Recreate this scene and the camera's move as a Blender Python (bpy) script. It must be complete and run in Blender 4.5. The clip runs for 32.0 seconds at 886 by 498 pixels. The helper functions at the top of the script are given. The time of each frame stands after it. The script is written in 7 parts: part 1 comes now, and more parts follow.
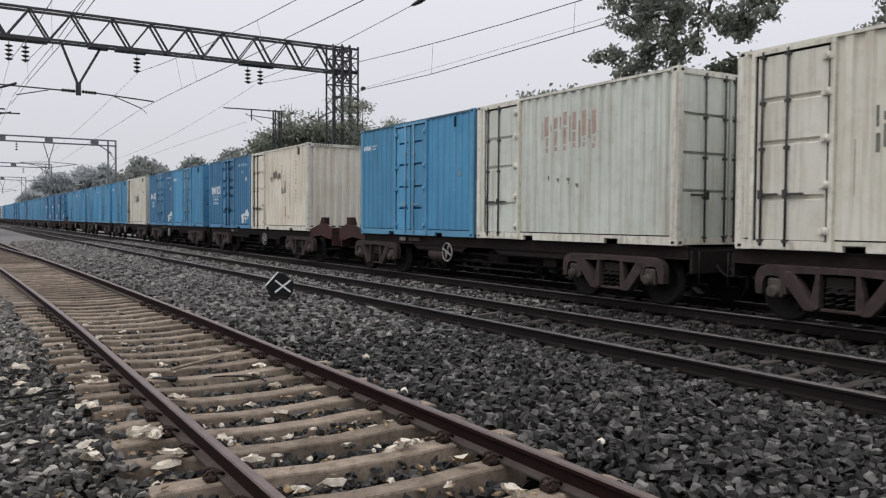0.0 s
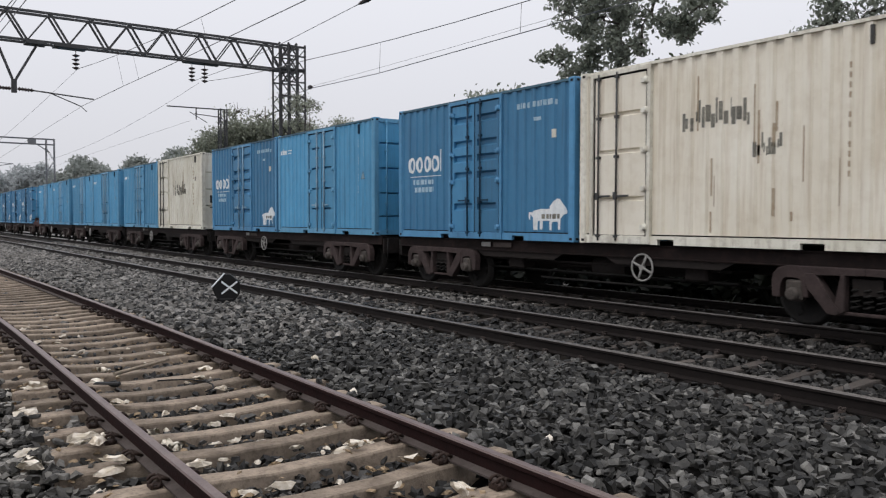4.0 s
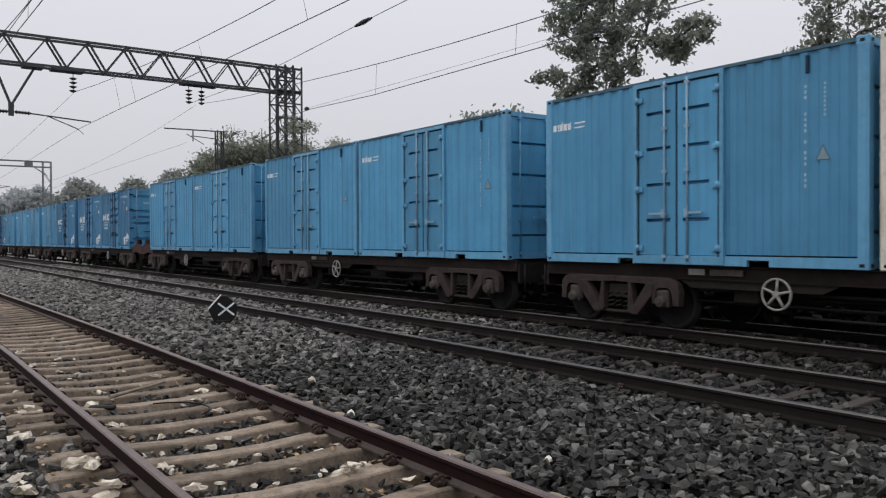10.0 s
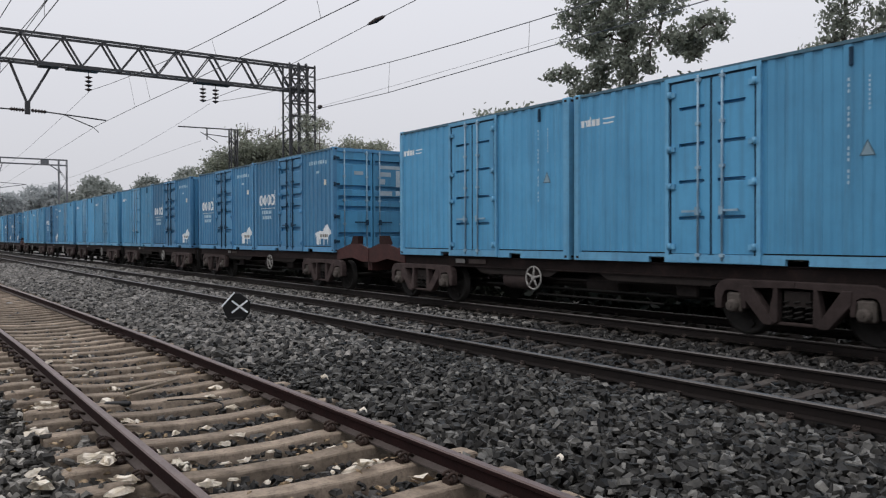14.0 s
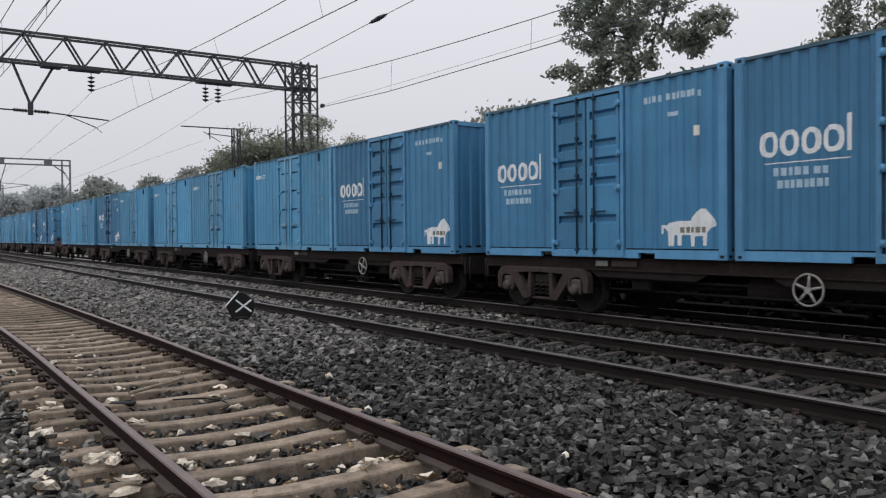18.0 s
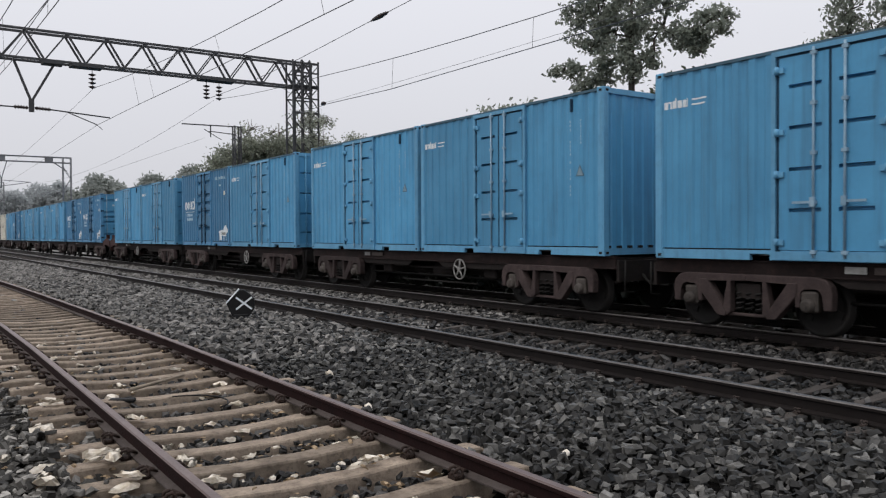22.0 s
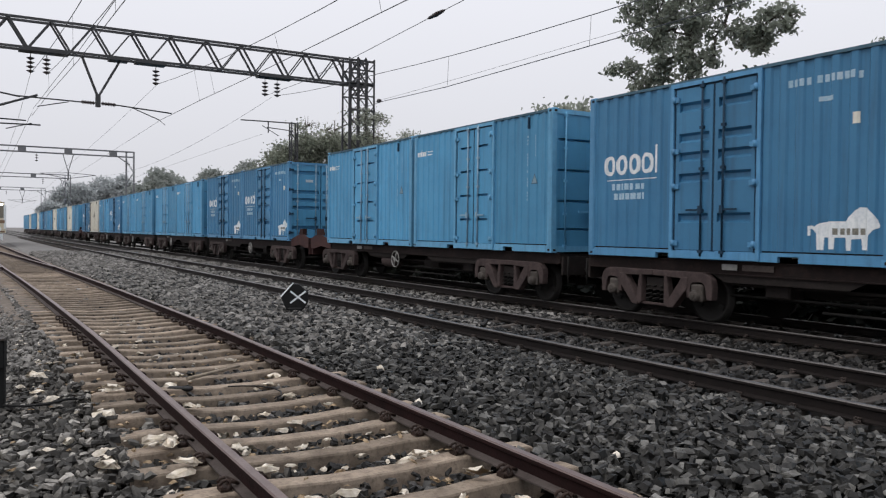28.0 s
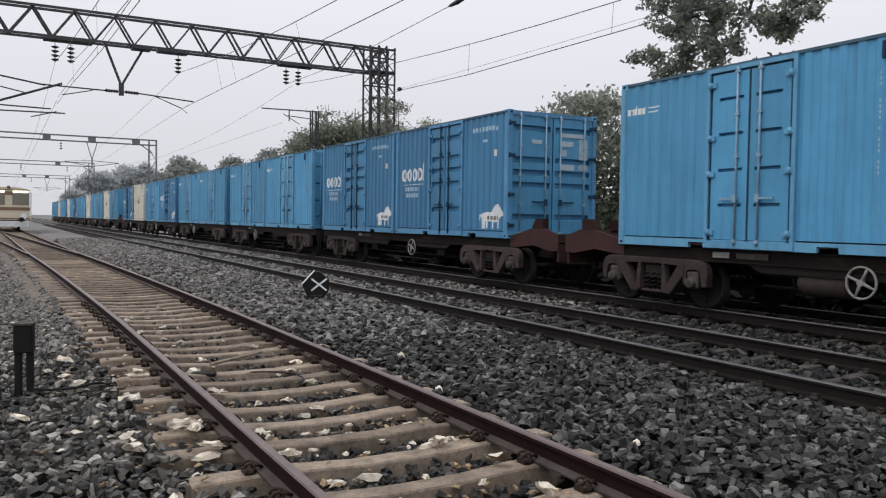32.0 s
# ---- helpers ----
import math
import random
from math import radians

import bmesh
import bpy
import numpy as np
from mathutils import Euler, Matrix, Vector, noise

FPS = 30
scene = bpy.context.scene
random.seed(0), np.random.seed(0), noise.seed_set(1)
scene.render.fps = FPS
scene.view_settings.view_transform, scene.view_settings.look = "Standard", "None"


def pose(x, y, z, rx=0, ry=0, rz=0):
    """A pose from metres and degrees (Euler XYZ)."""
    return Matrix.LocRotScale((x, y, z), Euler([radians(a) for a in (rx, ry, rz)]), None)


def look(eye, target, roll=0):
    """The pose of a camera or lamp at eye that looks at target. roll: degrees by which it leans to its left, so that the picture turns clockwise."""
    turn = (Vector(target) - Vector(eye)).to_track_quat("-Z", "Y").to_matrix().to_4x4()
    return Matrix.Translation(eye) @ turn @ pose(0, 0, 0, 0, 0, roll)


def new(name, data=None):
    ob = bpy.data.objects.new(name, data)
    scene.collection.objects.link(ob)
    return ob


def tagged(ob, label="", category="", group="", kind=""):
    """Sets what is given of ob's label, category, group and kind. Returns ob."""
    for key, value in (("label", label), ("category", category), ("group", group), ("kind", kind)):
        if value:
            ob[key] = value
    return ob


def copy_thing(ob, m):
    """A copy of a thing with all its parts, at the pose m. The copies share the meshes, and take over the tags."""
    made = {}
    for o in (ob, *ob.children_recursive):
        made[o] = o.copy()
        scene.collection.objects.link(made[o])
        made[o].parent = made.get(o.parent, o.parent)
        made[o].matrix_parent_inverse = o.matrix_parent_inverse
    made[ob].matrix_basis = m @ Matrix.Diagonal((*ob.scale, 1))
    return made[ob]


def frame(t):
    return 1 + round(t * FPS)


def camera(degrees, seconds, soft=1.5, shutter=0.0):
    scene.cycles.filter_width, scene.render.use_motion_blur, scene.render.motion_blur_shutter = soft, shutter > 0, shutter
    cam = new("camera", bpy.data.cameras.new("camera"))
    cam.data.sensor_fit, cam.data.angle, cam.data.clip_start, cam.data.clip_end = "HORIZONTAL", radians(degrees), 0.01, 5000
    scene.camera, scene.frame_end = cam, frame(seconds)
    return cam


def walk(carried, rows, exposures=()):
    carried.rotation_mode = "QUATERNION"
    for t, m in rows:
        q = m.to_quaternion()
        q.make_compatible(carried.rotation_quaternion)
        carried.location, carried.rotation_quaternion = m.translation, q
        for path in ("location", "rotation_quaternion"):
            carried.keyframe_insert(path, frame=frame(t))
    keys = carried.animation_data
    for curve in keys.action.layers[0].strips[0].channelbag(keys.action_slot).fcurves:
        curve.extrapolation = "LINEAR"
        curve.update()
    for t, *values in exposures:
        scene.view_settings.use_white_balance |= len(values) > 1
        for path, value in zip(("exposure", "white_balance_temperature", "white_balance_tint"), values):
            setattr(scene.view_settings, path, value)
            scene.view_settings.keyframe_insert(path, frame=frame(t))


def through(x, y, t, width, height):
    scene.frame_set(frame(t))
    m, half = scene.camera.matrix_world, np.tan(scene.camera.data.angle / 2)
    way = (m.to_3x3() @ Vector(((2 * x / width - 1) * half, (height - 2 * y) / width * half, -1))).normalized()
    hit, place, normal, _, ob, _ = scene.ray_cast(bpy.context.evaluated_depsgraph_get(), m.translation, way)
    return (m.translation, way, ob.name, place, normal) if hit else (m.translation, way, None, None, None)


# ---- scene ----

# ---- camera: held by hand beside the near track, turning slowly ----
cam = camera(58.02, 32.0, soft=1.2, shutter=0.15)
PATH = [  # seconds, x, y, z, pitch, roll, yaw
    (0, -0.006, 0.007, 1.507, -2.123, -0.349, -31.614),
    (0.5, -0.010, -0.001, 1.513, -2.161, -0.251, -31.629),
    (1, -0.020, -0.004, 1.515, -2.165, -0.208, -31.682),
    (1.5, -0.014, 0.002, 1.520, -2.210, -0.188, -31.732),
    (2, -0.013, -0.005, 1.516, -2.186, -0.088, -31.844),
    (2.5, 0.001, 0.026, 1.510, -2.193, -0.147, -32.122),
    (3, -0.005, 0.003, 1.518, -2.223, -0.080, -32.324),
    (3.5, -0.007, -0.007, 1.514, -2.215, -0.044, -33.845),
    (5.5, 0.036, 0.018, 1.517, -2.220, 0.198, -36.652),
    (6, 0.036, 0.011, 1.558, -2.231, 0.477, -36.672),
    (6.5, 0.053, 0.038, 1.548, -1.409, 0.654, -36.602),
    (7, 0.034, 0.019, 1.545, -0.934, 0.853, -36.568),
    (7.5, 0.015, 0.024, 1.520, -0.614, 0.514, -35.662),
    (8, 0.009, -0.012, 1.533, -0.699, 0.662, -35.265),
    (8.5, 0.004, 0.001, 1.519, -0.679, 0.601, -35.394),
    (9, 0.000, -0.005, 1.524, -0.708, 0.476, -35.408),
    (9.5, 0.007, 0.008, 1.517, -0.719, 0.395, -35.447),
    (10, 0.004, 0.005, 1.513, -0.728, 0.269, -35.475),
    (10.5, 0.004, 0.016, 1.513, -0.745, 0.205, -35.492),
    (11, -0.010, -0.027, 1.522, -0.772, 0.226, -35.208),
    (11.5, -0.006, -0.006, 1.527, -0.799, 0.203, -35.299),
    (12, 0.004, 0.011, 1.519, -0.770, 0.254, -35.027),
    (12.5, 0.008, 0.001, 1.518, -0.782, 0.246, -34.970),
    (13, 0.004, -0.009, 1.533, -0.889, 0.211, -35.022),
    (13.5, -0.002, 0.001, 1.519, -0.856, 0.160, -34.846),
    (14, -0.001, -0.009, 1.517, -0.876, 0.207, -34.559),
    (14.5, 0.002, -0.008, 1.515, -0.869, 0.222, -34.557),
    (16.5, -0.011, -0.015, 1.520, -0.936, 0.381, -34.388),
    (17, 0.001, 0.015, 1.508, -0.936, 0.387, -34.435),
    (17.5, -0.000, 0.010, 1.512, -0.967, 0.478, -34.449),
    (18, -0.001, -0.000, 1.516, -1.012, 0.549, -34.337),
    (18.5, -0.002, -0.003, 1.518, -1.024, 0.558, -34.375),
    (19, 0.002, 0.011, 1.514, -1.020, 0.541, -34.385),
    (19.5, 0.000, 0.000, 1.519, -1.066, 0.629, -34.423),
    (20, 0.004, 0.006, 1.516, -1.045, 0.696, -34.443),
    (20.5, 0.004, -0.001, 1.515, -1.063, 0.757, -34.470),
    (21, 0.003, 0.008, 1.507, -1.083, 0.747, -34.526),
    (21.5, -0.003, -0.008, 1.514, -1.127, 0.585, -34.533),
    (22, 0.005, 0.017, 1.502, -1.100, 0.354, -34.296),
    (22.5, -0.013, 0.003, 1.507, -1.187, 0.045, -32.926),
    (23, -0.012, 0.006, 1.498, -1.172, -0.019, -31.800),
    (23.5, -0.015, 0.001, 1.498, -1.165, -0.012, -31.527),
    (24, -0.027, -0.002, 1.496, -1.178, -0.174, -31.107),
    (24.5, -0.019, -0.011, 1.493, -1.245, -0.261, -30.764),
    (25, -0.013, 0.005, 1.492, -1.330, -0.426, -30.720),
    (25.5, -0.024, 0.002, 1.491, -1.315, -0.499, -30.731),
    (27.5, -0.014, 0.000, 1.494, -1.280, -0.554, -30.629),
    (28, -0.012, 0.004, 1.499, -1.251, -0.635, -30.552),
    (28.5, -0.020, -0.010, 1.503, -1.261, -0.586, -30.565),
    (29, -0.013, 0.012, 1.497, -1.258, -0.652, -30.533),
    (29.5, -0.037, -0.011, 1.501, -1.494, -0.660, -30.198),
    (30, -0.037, -0.016, 1.492, -1.704, -0.691, -29.403),
    (30.5, -0.037, -0.008, 1.500, -1.777, -0.746, -29.135),
    (31, -0.037, -0.010, 1.492, -1.847, -0.793, -29.148),
    (31.5, -0.035, -0.014, 1.494, -1.828, -0.782, -29.136),
    (32, -0.037, -0.015, 1.493, -2.083, -0.819, -29.135),
]
walk(cam, [(t, pose(x, y, z, 90 + p, r, a)) for t, x, y, z, p, r, a in PATH],
     [(0, 0.0), (3.5, 0.05), (5.5, 0.12), (6.1, 0.12), (7, -0.1), (9, -0.1), (12, -0.05), (20, -0.03), (25, 0.07), (32, 0.1)])

# ---- overcast daylight ----
world = bpy.data.worlds.new("overcast_sky")
scene.world = world
world.use_nodes = True
wn, wl = world.node_tree.nodes, world.node_tree.links
wn.clear()
w_out = wn.new("ShaderNodeOutputWorld")
w_bg = wn.new("ShaderNodeBackground")
w_sky = wn.new("ShaderNodeTexSky")
w_sky.sky_type = "NISHITA"
w_sky.sun_disc = False
w_sky.sun_elevation, w_sky.sun_rotation = radians(58.7), radians(260.5)
w_sky.air_density, w_sky.dust_density, w_sky.ozone_density = 1.0, 6.0, 1.0
w_mix = wn.new("ShaderNodeMixRGB")
w_mix.inputs[0].default_value = 0.93
w_mix.inputs[2].default_value = (7.9, 7.95, 8.5, 1)
wl.new(w_sky.outputs[0], w_mix.inputs[1])
# an overcast sky grows brighter towards the zenith
w_tc, w_xyz, w_up = wn.new("ShaderNodeTexCoord"), wn.new("ShaderNodeSeparateXYZ"), wn.new("ShaderNodeMapRange")
wl.new(w_tc.outputs["Generated"], w_xyz.inputs[0])
wl.new(w_xyz.outputs[2], w_up.inputs[0])
w_up.inputs[1].default_value, w_up.inputs[2].default_value = 0.0, 1.0
w_up.inputs[3].default_value, w_up.inputs[4].default_value = 0.84, 1.62
w_mul = wn.new("ShaderNodeMixRGB")
w_mul.blend_type = "MULTIPLY"
w_mul.inputs[0].default_value = 1.0
wl.new(w_mix.outputs[0], w_mul.inputs[1])
wl.new(w_up.outputs[0], w_mul.inputs[2])
wl.new(w_mul.outputs[0], w_bg.inputs[0])
w_bg.inputs[1].default_value = 0.1
wl.new(w_bg.outputs[0], w_out.inputs[0])

sun_data = bpy.data.lights.new("sun", "SUN")
sun_data.energy, sun_data.angle, sun_data.color = 0.9, radians(40), (1.0, 0.97, 0.92)
sun = new("sun", sun_data)
sun.matrix_world = look((-36, -6, 60), (0, 0, 0))


# ---- materials ----
def ramp(nt, fac, stops):
    r = nt.nodes.new("ShaderNodeValToRGB")
    el = r.color_ramp.elements
    el[0].position, el[0].color = stops[0][0], (*stops[0][1], 1)
    el[1].position, el[1].color = stops[-1][0], (*stops[-1][1], 1)
    for pos, col in stops[1:-1]:
        e = el.new(pos)
        e.color = (*col, 1)
    nt.links.new(fac, r.inputs[0])
    return r.outputs[0]


def noise_tex(nt, vec, scale, detail=3.0, rough=0.6):
    n = nt.nodes.new("ShaderNodeTexNoise")
    n.inputs["Scale"].default_value, n.inputs["Detail"].default_value = scale, detail
    n.inputs["Roughness"].default_value = rough
    nt.links.new(vec, n.inputs["Vector"])
    return n.outputs["Fac"]


def mixc(nt, fac, a, b, mode="MIX"):
    m = nt.nodes.new("ShaderNodeMixRGB")
    m.blend_type = mode
    for s, v in zip(m.inputs, (fac, a, b)):
        if isinstance(v, (int, float)):
            s.default_value = v
        elif isinstance(v, tuple):
            s.default_value = (*v, 1)
        else:
            nt.links.new(v, s)
    return m.outputs[0]


def surface(name, col, col2=None, dirt=None, scale=4.0, rough=0.7, metal=0.0, vary=0.12, bump=0.25, fine=60.0,
            streak=0.0, dirt_amt=0.35, island=0.0, rough_var=0.15, spec=0.4):
    """A worn surface: two tones at one scale, dirt at a second, streaks that run down, a fine relief."""
    m = bpy.data.materials.new(name)
    m.use_nodes = True
    nt = m.node_tree
    nt.nodes.clear()
    out = nt.nodes.new("ShaderNodeOutputMaterial")
    b = nt.nodes.new("ShaderNodeBsdfPrincipled")
    nt.links.new(b.outputs[0], out.inputs[0])
    tc = nt.nodes.new("ShaderNodeTexCoord")
    oi = nt.nodes.new("ShaderNodeObjectInfo")
    sh = nt.nodes.new("ShaderNodeVectorMath")
    sh.operation = "MULTIPLY_ADD"
    cmb = nt.nodes.new("ShaderNodeCombineXYZ")
    for i in range(3):
        nt.links.new(oi.outputs["Random"], cmb.inputs[i])
    nt.links.new(cmb.outputs[0], sh.inputs[0])
    sh.inputs[1].default_value = (37.0, 53.0, 71.0)
    nt.links.new(tc.outputs["Object"], sh.inputs[2])
    vec = sh.outputs[0]
    col2 = col2 or tuple(c * 0.72 for c in col)
    dirt = dirt or tuple(c * 0.45 for c in col)
    c = ramp(nt, noise_tex(nt, vec, scale, 4.0), [(0.3, col2), (0.7, col)])
    d = ramp(nt, noise_tex(nt, vec, scale * 5.3, 5.0, 0.7), [(0.48, (0, 0, 0)), (0.75, (1, 1, 1))])
    dm = nt.nodes.new("ShaderNodeMath")
    dm.operation = "MULTIPLY"
    nt.links.new(d, dm.inputs[0])
    dm.inputs[1].default_value = dirt_amt
    c = mixc(nt, dm.outputs[0], c, dirt)
    if streak:
        mp = nt.nodes.new("ShaderNodeMapping")
        mp.inputs["Scale"].default_value = (7.0, 7.0, 0.35)
        nt.links.new(vec, mp.inputs["Vector"])
        s = ramp(nt, noise_tex(nt, mp.outputs[0], 1.0, 4.0, 0.65), [(0.5, (0, 0, 0)), (0.72, (1, 1, 1))])
        sm = nt.nodes.new("ShaderNodeMath")
        sm.operation = "MULTIPLY"
        nt.links.new(s, sm.inputs[0])
        sm.inputs[1].default_value = streak
        c = mixc(nt, sm.outputs[0], c, dirt)
    rnd = oi.outputs["Random"]
    if island:
        geo = nt.nodes.new("ShaderNodeNewGeometry")
        rnd = geo.outputs["Random Per Island"]
    amt = island or vary
    stops = [(0.0, (1 - amt,) * 3), (0.5, (0.36,) * 3), (0.8, (1.0,) * 3), (1.0, (1 + amt * 1.5,) * 3)] if amt > 0.7 else [(0.0, (1 - amt,) * 3), (1.0, (1 + amt * 0.7,) * 3)]
    v = ramp(nt, rnd, stops)
    c = mixc(nt, 1.0, c, v, "MULTIPLY")
    nt.links.new(c, b.inputs["Base Color"])
    rr = nt.nodes.new("ShaderNodeMapRange")
    rr.inputs[3].default_value, rr.inputs[4].default_value = max(rough - rough_var, 0.05), min(rough + rough_var, 1.0)
    nf = noise_tex(nt, vec, fine, 3.0)
    nt.links.new(nf, rr.inputs[0])
    nt.links.new(rr.outputs[0], b.inputs["Roughness"])
    b.inputs["Metallic"].default_value = metal
    b.inputs["Specular IOR Level"].default_value = spec
    bp = nt.nodes.new("ShaderNodeBump")
    bp.inputs["Strength"].default_value, bp.inputs["Distance"].default_value = bump, 0.01
    nt.links.new(nf, bp.inputs["Height"])
    nt.links.new(bp.outputs[0], b.inputs["Normal"])
    return m


M = {}
M["sky_blue"] = surface("sky_blue_paint", (0.082, 0.310, 0.522), (0.064, 0.257, 0.446), (0.045, 0.115, 0.185), 0.9, 0.5, vary=0.2, bump=0.05, streak=0.42, dirt_amt=0.14)
M["sky_blue_frame"] = surface("sky_blue_frame_paint", (0.131, 0.359, 0.553), (0.093, 0.285, 0.467), (0.05, 0.09, 0.12), 1.5, 0.5, vary=0.12, bump=0.05, streak=0.3, dirt_amt=0.25)
# Top rails, darker than the container's frame
M["roof_rail"] = surface("dark_blue_grey_rail", (0.06, 0.135, 0.185), (0.04, 0.095, 0.135), (0.025, 0.03, 0.034), 2.0, 0.6, vary=0.15, bump=0.05, dirt_amt=0.4)
M["rod_blue"] = surface("dusty_blue_grey_rod", (0.27, 0.4, 0.5), (0.18, 0.3, 0.4), (0.07, 0.07, 0.07), 4.0, 0.5, vary=0.1, bump=0.05, dirt_amt=0.3)
M["sign_tan"] = surface("faded_tan_sign_paint", (0.24, 0.33, 0.37), (0.17, 0.27, 0.34), (0.12, 0.17, 0.2), 12.0, 0.6, vary=0.1, bump=0.02, dirt_amt=0.5)
M["deep_blue"] = surface("deep_blue_paint", (0.054, 0.208, 0.372), (0.041, 0.168, 0.314), (0.03, 0.08, 0.145), 0.9, 0.5, vary=0.22, bump=0.05, streak=0.4, dirt_amt=0.15)
M["deep_blue_frame"] = surface("deep_blue_frame_paint", (0.093, 0.279, 0.479), (0.068, 0.222, 0.399), (0.03, 0.06, 0.1), 1.5, 0.5, vary=0.15, bump=0.05, streak=0.3, dirt_amt=0.2)
M["cream"] = surface("cream_paint", (0.74, 0.73, 0.65), (0.62, 0.6, 0.51), (0.33, 0.25, 0.16), 0.7, 0.55, vary=0.08, bump=0.06, streak=0.5, dirt_amt=0.25)
M["cream_frame"] = surface("cream_frame_paint", (0.770, 0.759, 0.682), (0.638, 0.616, 0.517), (0.14, 0.09, 0.06), 1.6, 0.55, vary=0.08, bump=0.06, streak=0.45, dirt_amt=0.4)
M["warm_white"] = surface("warm_white_paint", (0.79, 0.755, 0.66), (0.69, 0.64, 0.53), (0.36, 0.26, 0.16), 0.7, 0.55, vary=0.05, bump=0.06, streak=0.45, dirt_amt=0.2)
M["mint"] = surface("pale_green_grey_paint", (0.68, 0.72, 0.66), (0.57, 0.61, 0.55), (0.3, 0.23, 0.15), 0.7, 0.55, vary=0.06, bump=0.06, streak=0.48, dirt_amt=0.26)
M["marking"] = surface("white_marking_paint", (0.78, 0.8, 0.8), (0.62, 0.66, 0.68), (0.3, 0.38, 0.45), 5.0, 0.55, vary=0.04, bump=0.03, dirt_amt=0.5)
M["faded_mark"] = surface("faded_white_marking", (0.45, 0.56, 0.64), (0.28, 0.44, 0.55), (0.12, 0.3, 0.46), 8.0, 0.6, vary=0.1, bump=0.02, dirt_amt=0.7)
M["worn_plate"] = surface("worn_notice_plate", (0.42, 0.5, 0.54), (0.3, 0.39, 0.45), (0.14, 0.24, 0.32), 8.0, 0.55, vary=0.2, bump=0.03, dirt_amt=0.6)
M["worn_mark"] = surface("worn_grey_marking", (0.1, 0.1, 0.09), (0.2, 0.19, 0.16), (0.42, 0.4, 0.32), 6.0, 0.7, vary=0.05, bump=0.05, dirt_amt=0.8)
M["rust_mark"] = surface("flaking_red_marking", (0.34, 0.22, 0.18), (0.46, 0.37, 0.31), (0.58, 0.57, 0.5), 6.0, 0.7, vary=0.05, bump=0.1, dirt_amt=0.7)
M["rust_streak"] = surface("thin_rust_run", (0.36, 0.27, 0.18), (0.5, 0.44, 0.34), (0.2, 0.12, 0.07), 9.0, 0.7, vary=0.05, bump=0.05, dirt_amt=0.5)
M["seal_blue"] = surface("dark_blue_rubber", (0.02, 0.052, 0.09), (0.014, 0.036, 0.064), (0.03, 0.03, 0.03), 3.0, 0.7, vary=0.1, bump=0.2, spec=0.15)
M["black_steel"] = surface("black_greasy_steel", (0.02, 0.019, 0.018), (0.013, 0.0125, 0.012), (0.032, 0.026, 0.022), 3.0, 0.7, vary=0.1, bump=0.2, spec=0.12)
M["rod"] = surface("dark_lock_rod_steel", (0.05, 0.055, 0.055), (0.03, 0.03, 0.03), (0.1, 0.05, 0.03), 4.0, 0.5, vary=0.1, bump=0.1)
M["wagon_brown"] = surface("red_brown_wagon_paint", (0.07, 0.029, 0.027), (0.044, 0.021, 0.02), (0.02, 0.014, 0.013), 2.0, 0.7, vary=0.2, bump=0.2, dirt_amt=0.5, spec=0.2)
M["stop_brown"] = surface("dark_red_brown_stop_paint", (0.035, 0.014, 0.012), (0.024, 0.011, 0.01), (0.014, 0.01, 0.009), 3.0, 0.75, vary=0.1, bump=0.2, dirt_amt=0.4, spec=0.15)
M["under_dark"] = surface("dark_underframe_grime", (0.022, 0.018, 0.017), (0.015, 0.013, 0.012), (0.045, 0.035, 0.03), 2.5, 0.8, vary=0.2, bump=0.2, spec=0.12)
M["sill"] = surface("grimy_brown_sill_paint", (0.022, 0.015, 0.0142), (0.014, 0.0105, 0.0098), (0.052, 0.03, 0.026), 1.2, 0.75, vary=0.3, bump=0.2, dirt_amt=0.5, spec=0.12)
M["bogie"] = surface("dusty_brown_cast_steel", (0.062, 0.045, 0.043), (0.032, 0.0235, 0.0225), (0.016, 0.012, 0.011), 5.0, 0.85, vary=0.3, bump=0.4, dirt_amt=0.5, spec=0.2)
M["axle_cap"] = surface("grey_axle_cap", (0.085, 0.073, 0.064), (0.04, 0.034, 0.03), (0.03, 0.025, 0.022), 9.0, 0.7, vary=0.35, bump=0.2, spec=0.25)
M["wheel_white"] = surface("whitewashed_brake_wheel", (0.3, 0.295, 0.28), (0.21, 0.205, 0.195), (0.09, 0.075, 0.065), 9.0, 0.7, vary=0.2, bump=0.1)
M["ballast_dusty"] = surface("dusty_ballast_stone", (0.2, 0.19, 0.172), (0.085, 0.08, 0.072), (0.024, 0.021, 0.018), 16.0, 0.7, island=0.85, bump=0.25, fine=70, spec=0.3, dirt_amt=0.3)
# Stones darkened to paint in the shade by the train and between sleepers
M["ballast_shade"] = surface("shaded_ballast_stone", (0.066, 0.062, 0.057), (0.02, 0.019, 0.018), (0.008, 0.008, 0.007), 16.0, 0.6, island=0.88, bump=0.25, fine=70, spec=0.3, dirt_amt=0.3)
# Pale stones, also used far along the tracks to paint in the haze
M["ballast_pale"] = surface("pale_hazed_ballast_stone", (0.215, 0.205, 0.19), (0.13, 0.122, 0.112), (0.05, 0.045, 0.04), 16.0, 0.7, island=0.6, bump=0.25, fine=70, spec=0.3, dirt_amt=0.3)
M["ballast"] = surface("ballast_stone", (0.104, 0.101, 0.093), (0.034, 0.033, 0.031), (0.01, 0.01, 0.009), 16.0, 0.6, island=0.88, bump=0.25, fine=70, spec=0.3, dirt_amt=0.3)
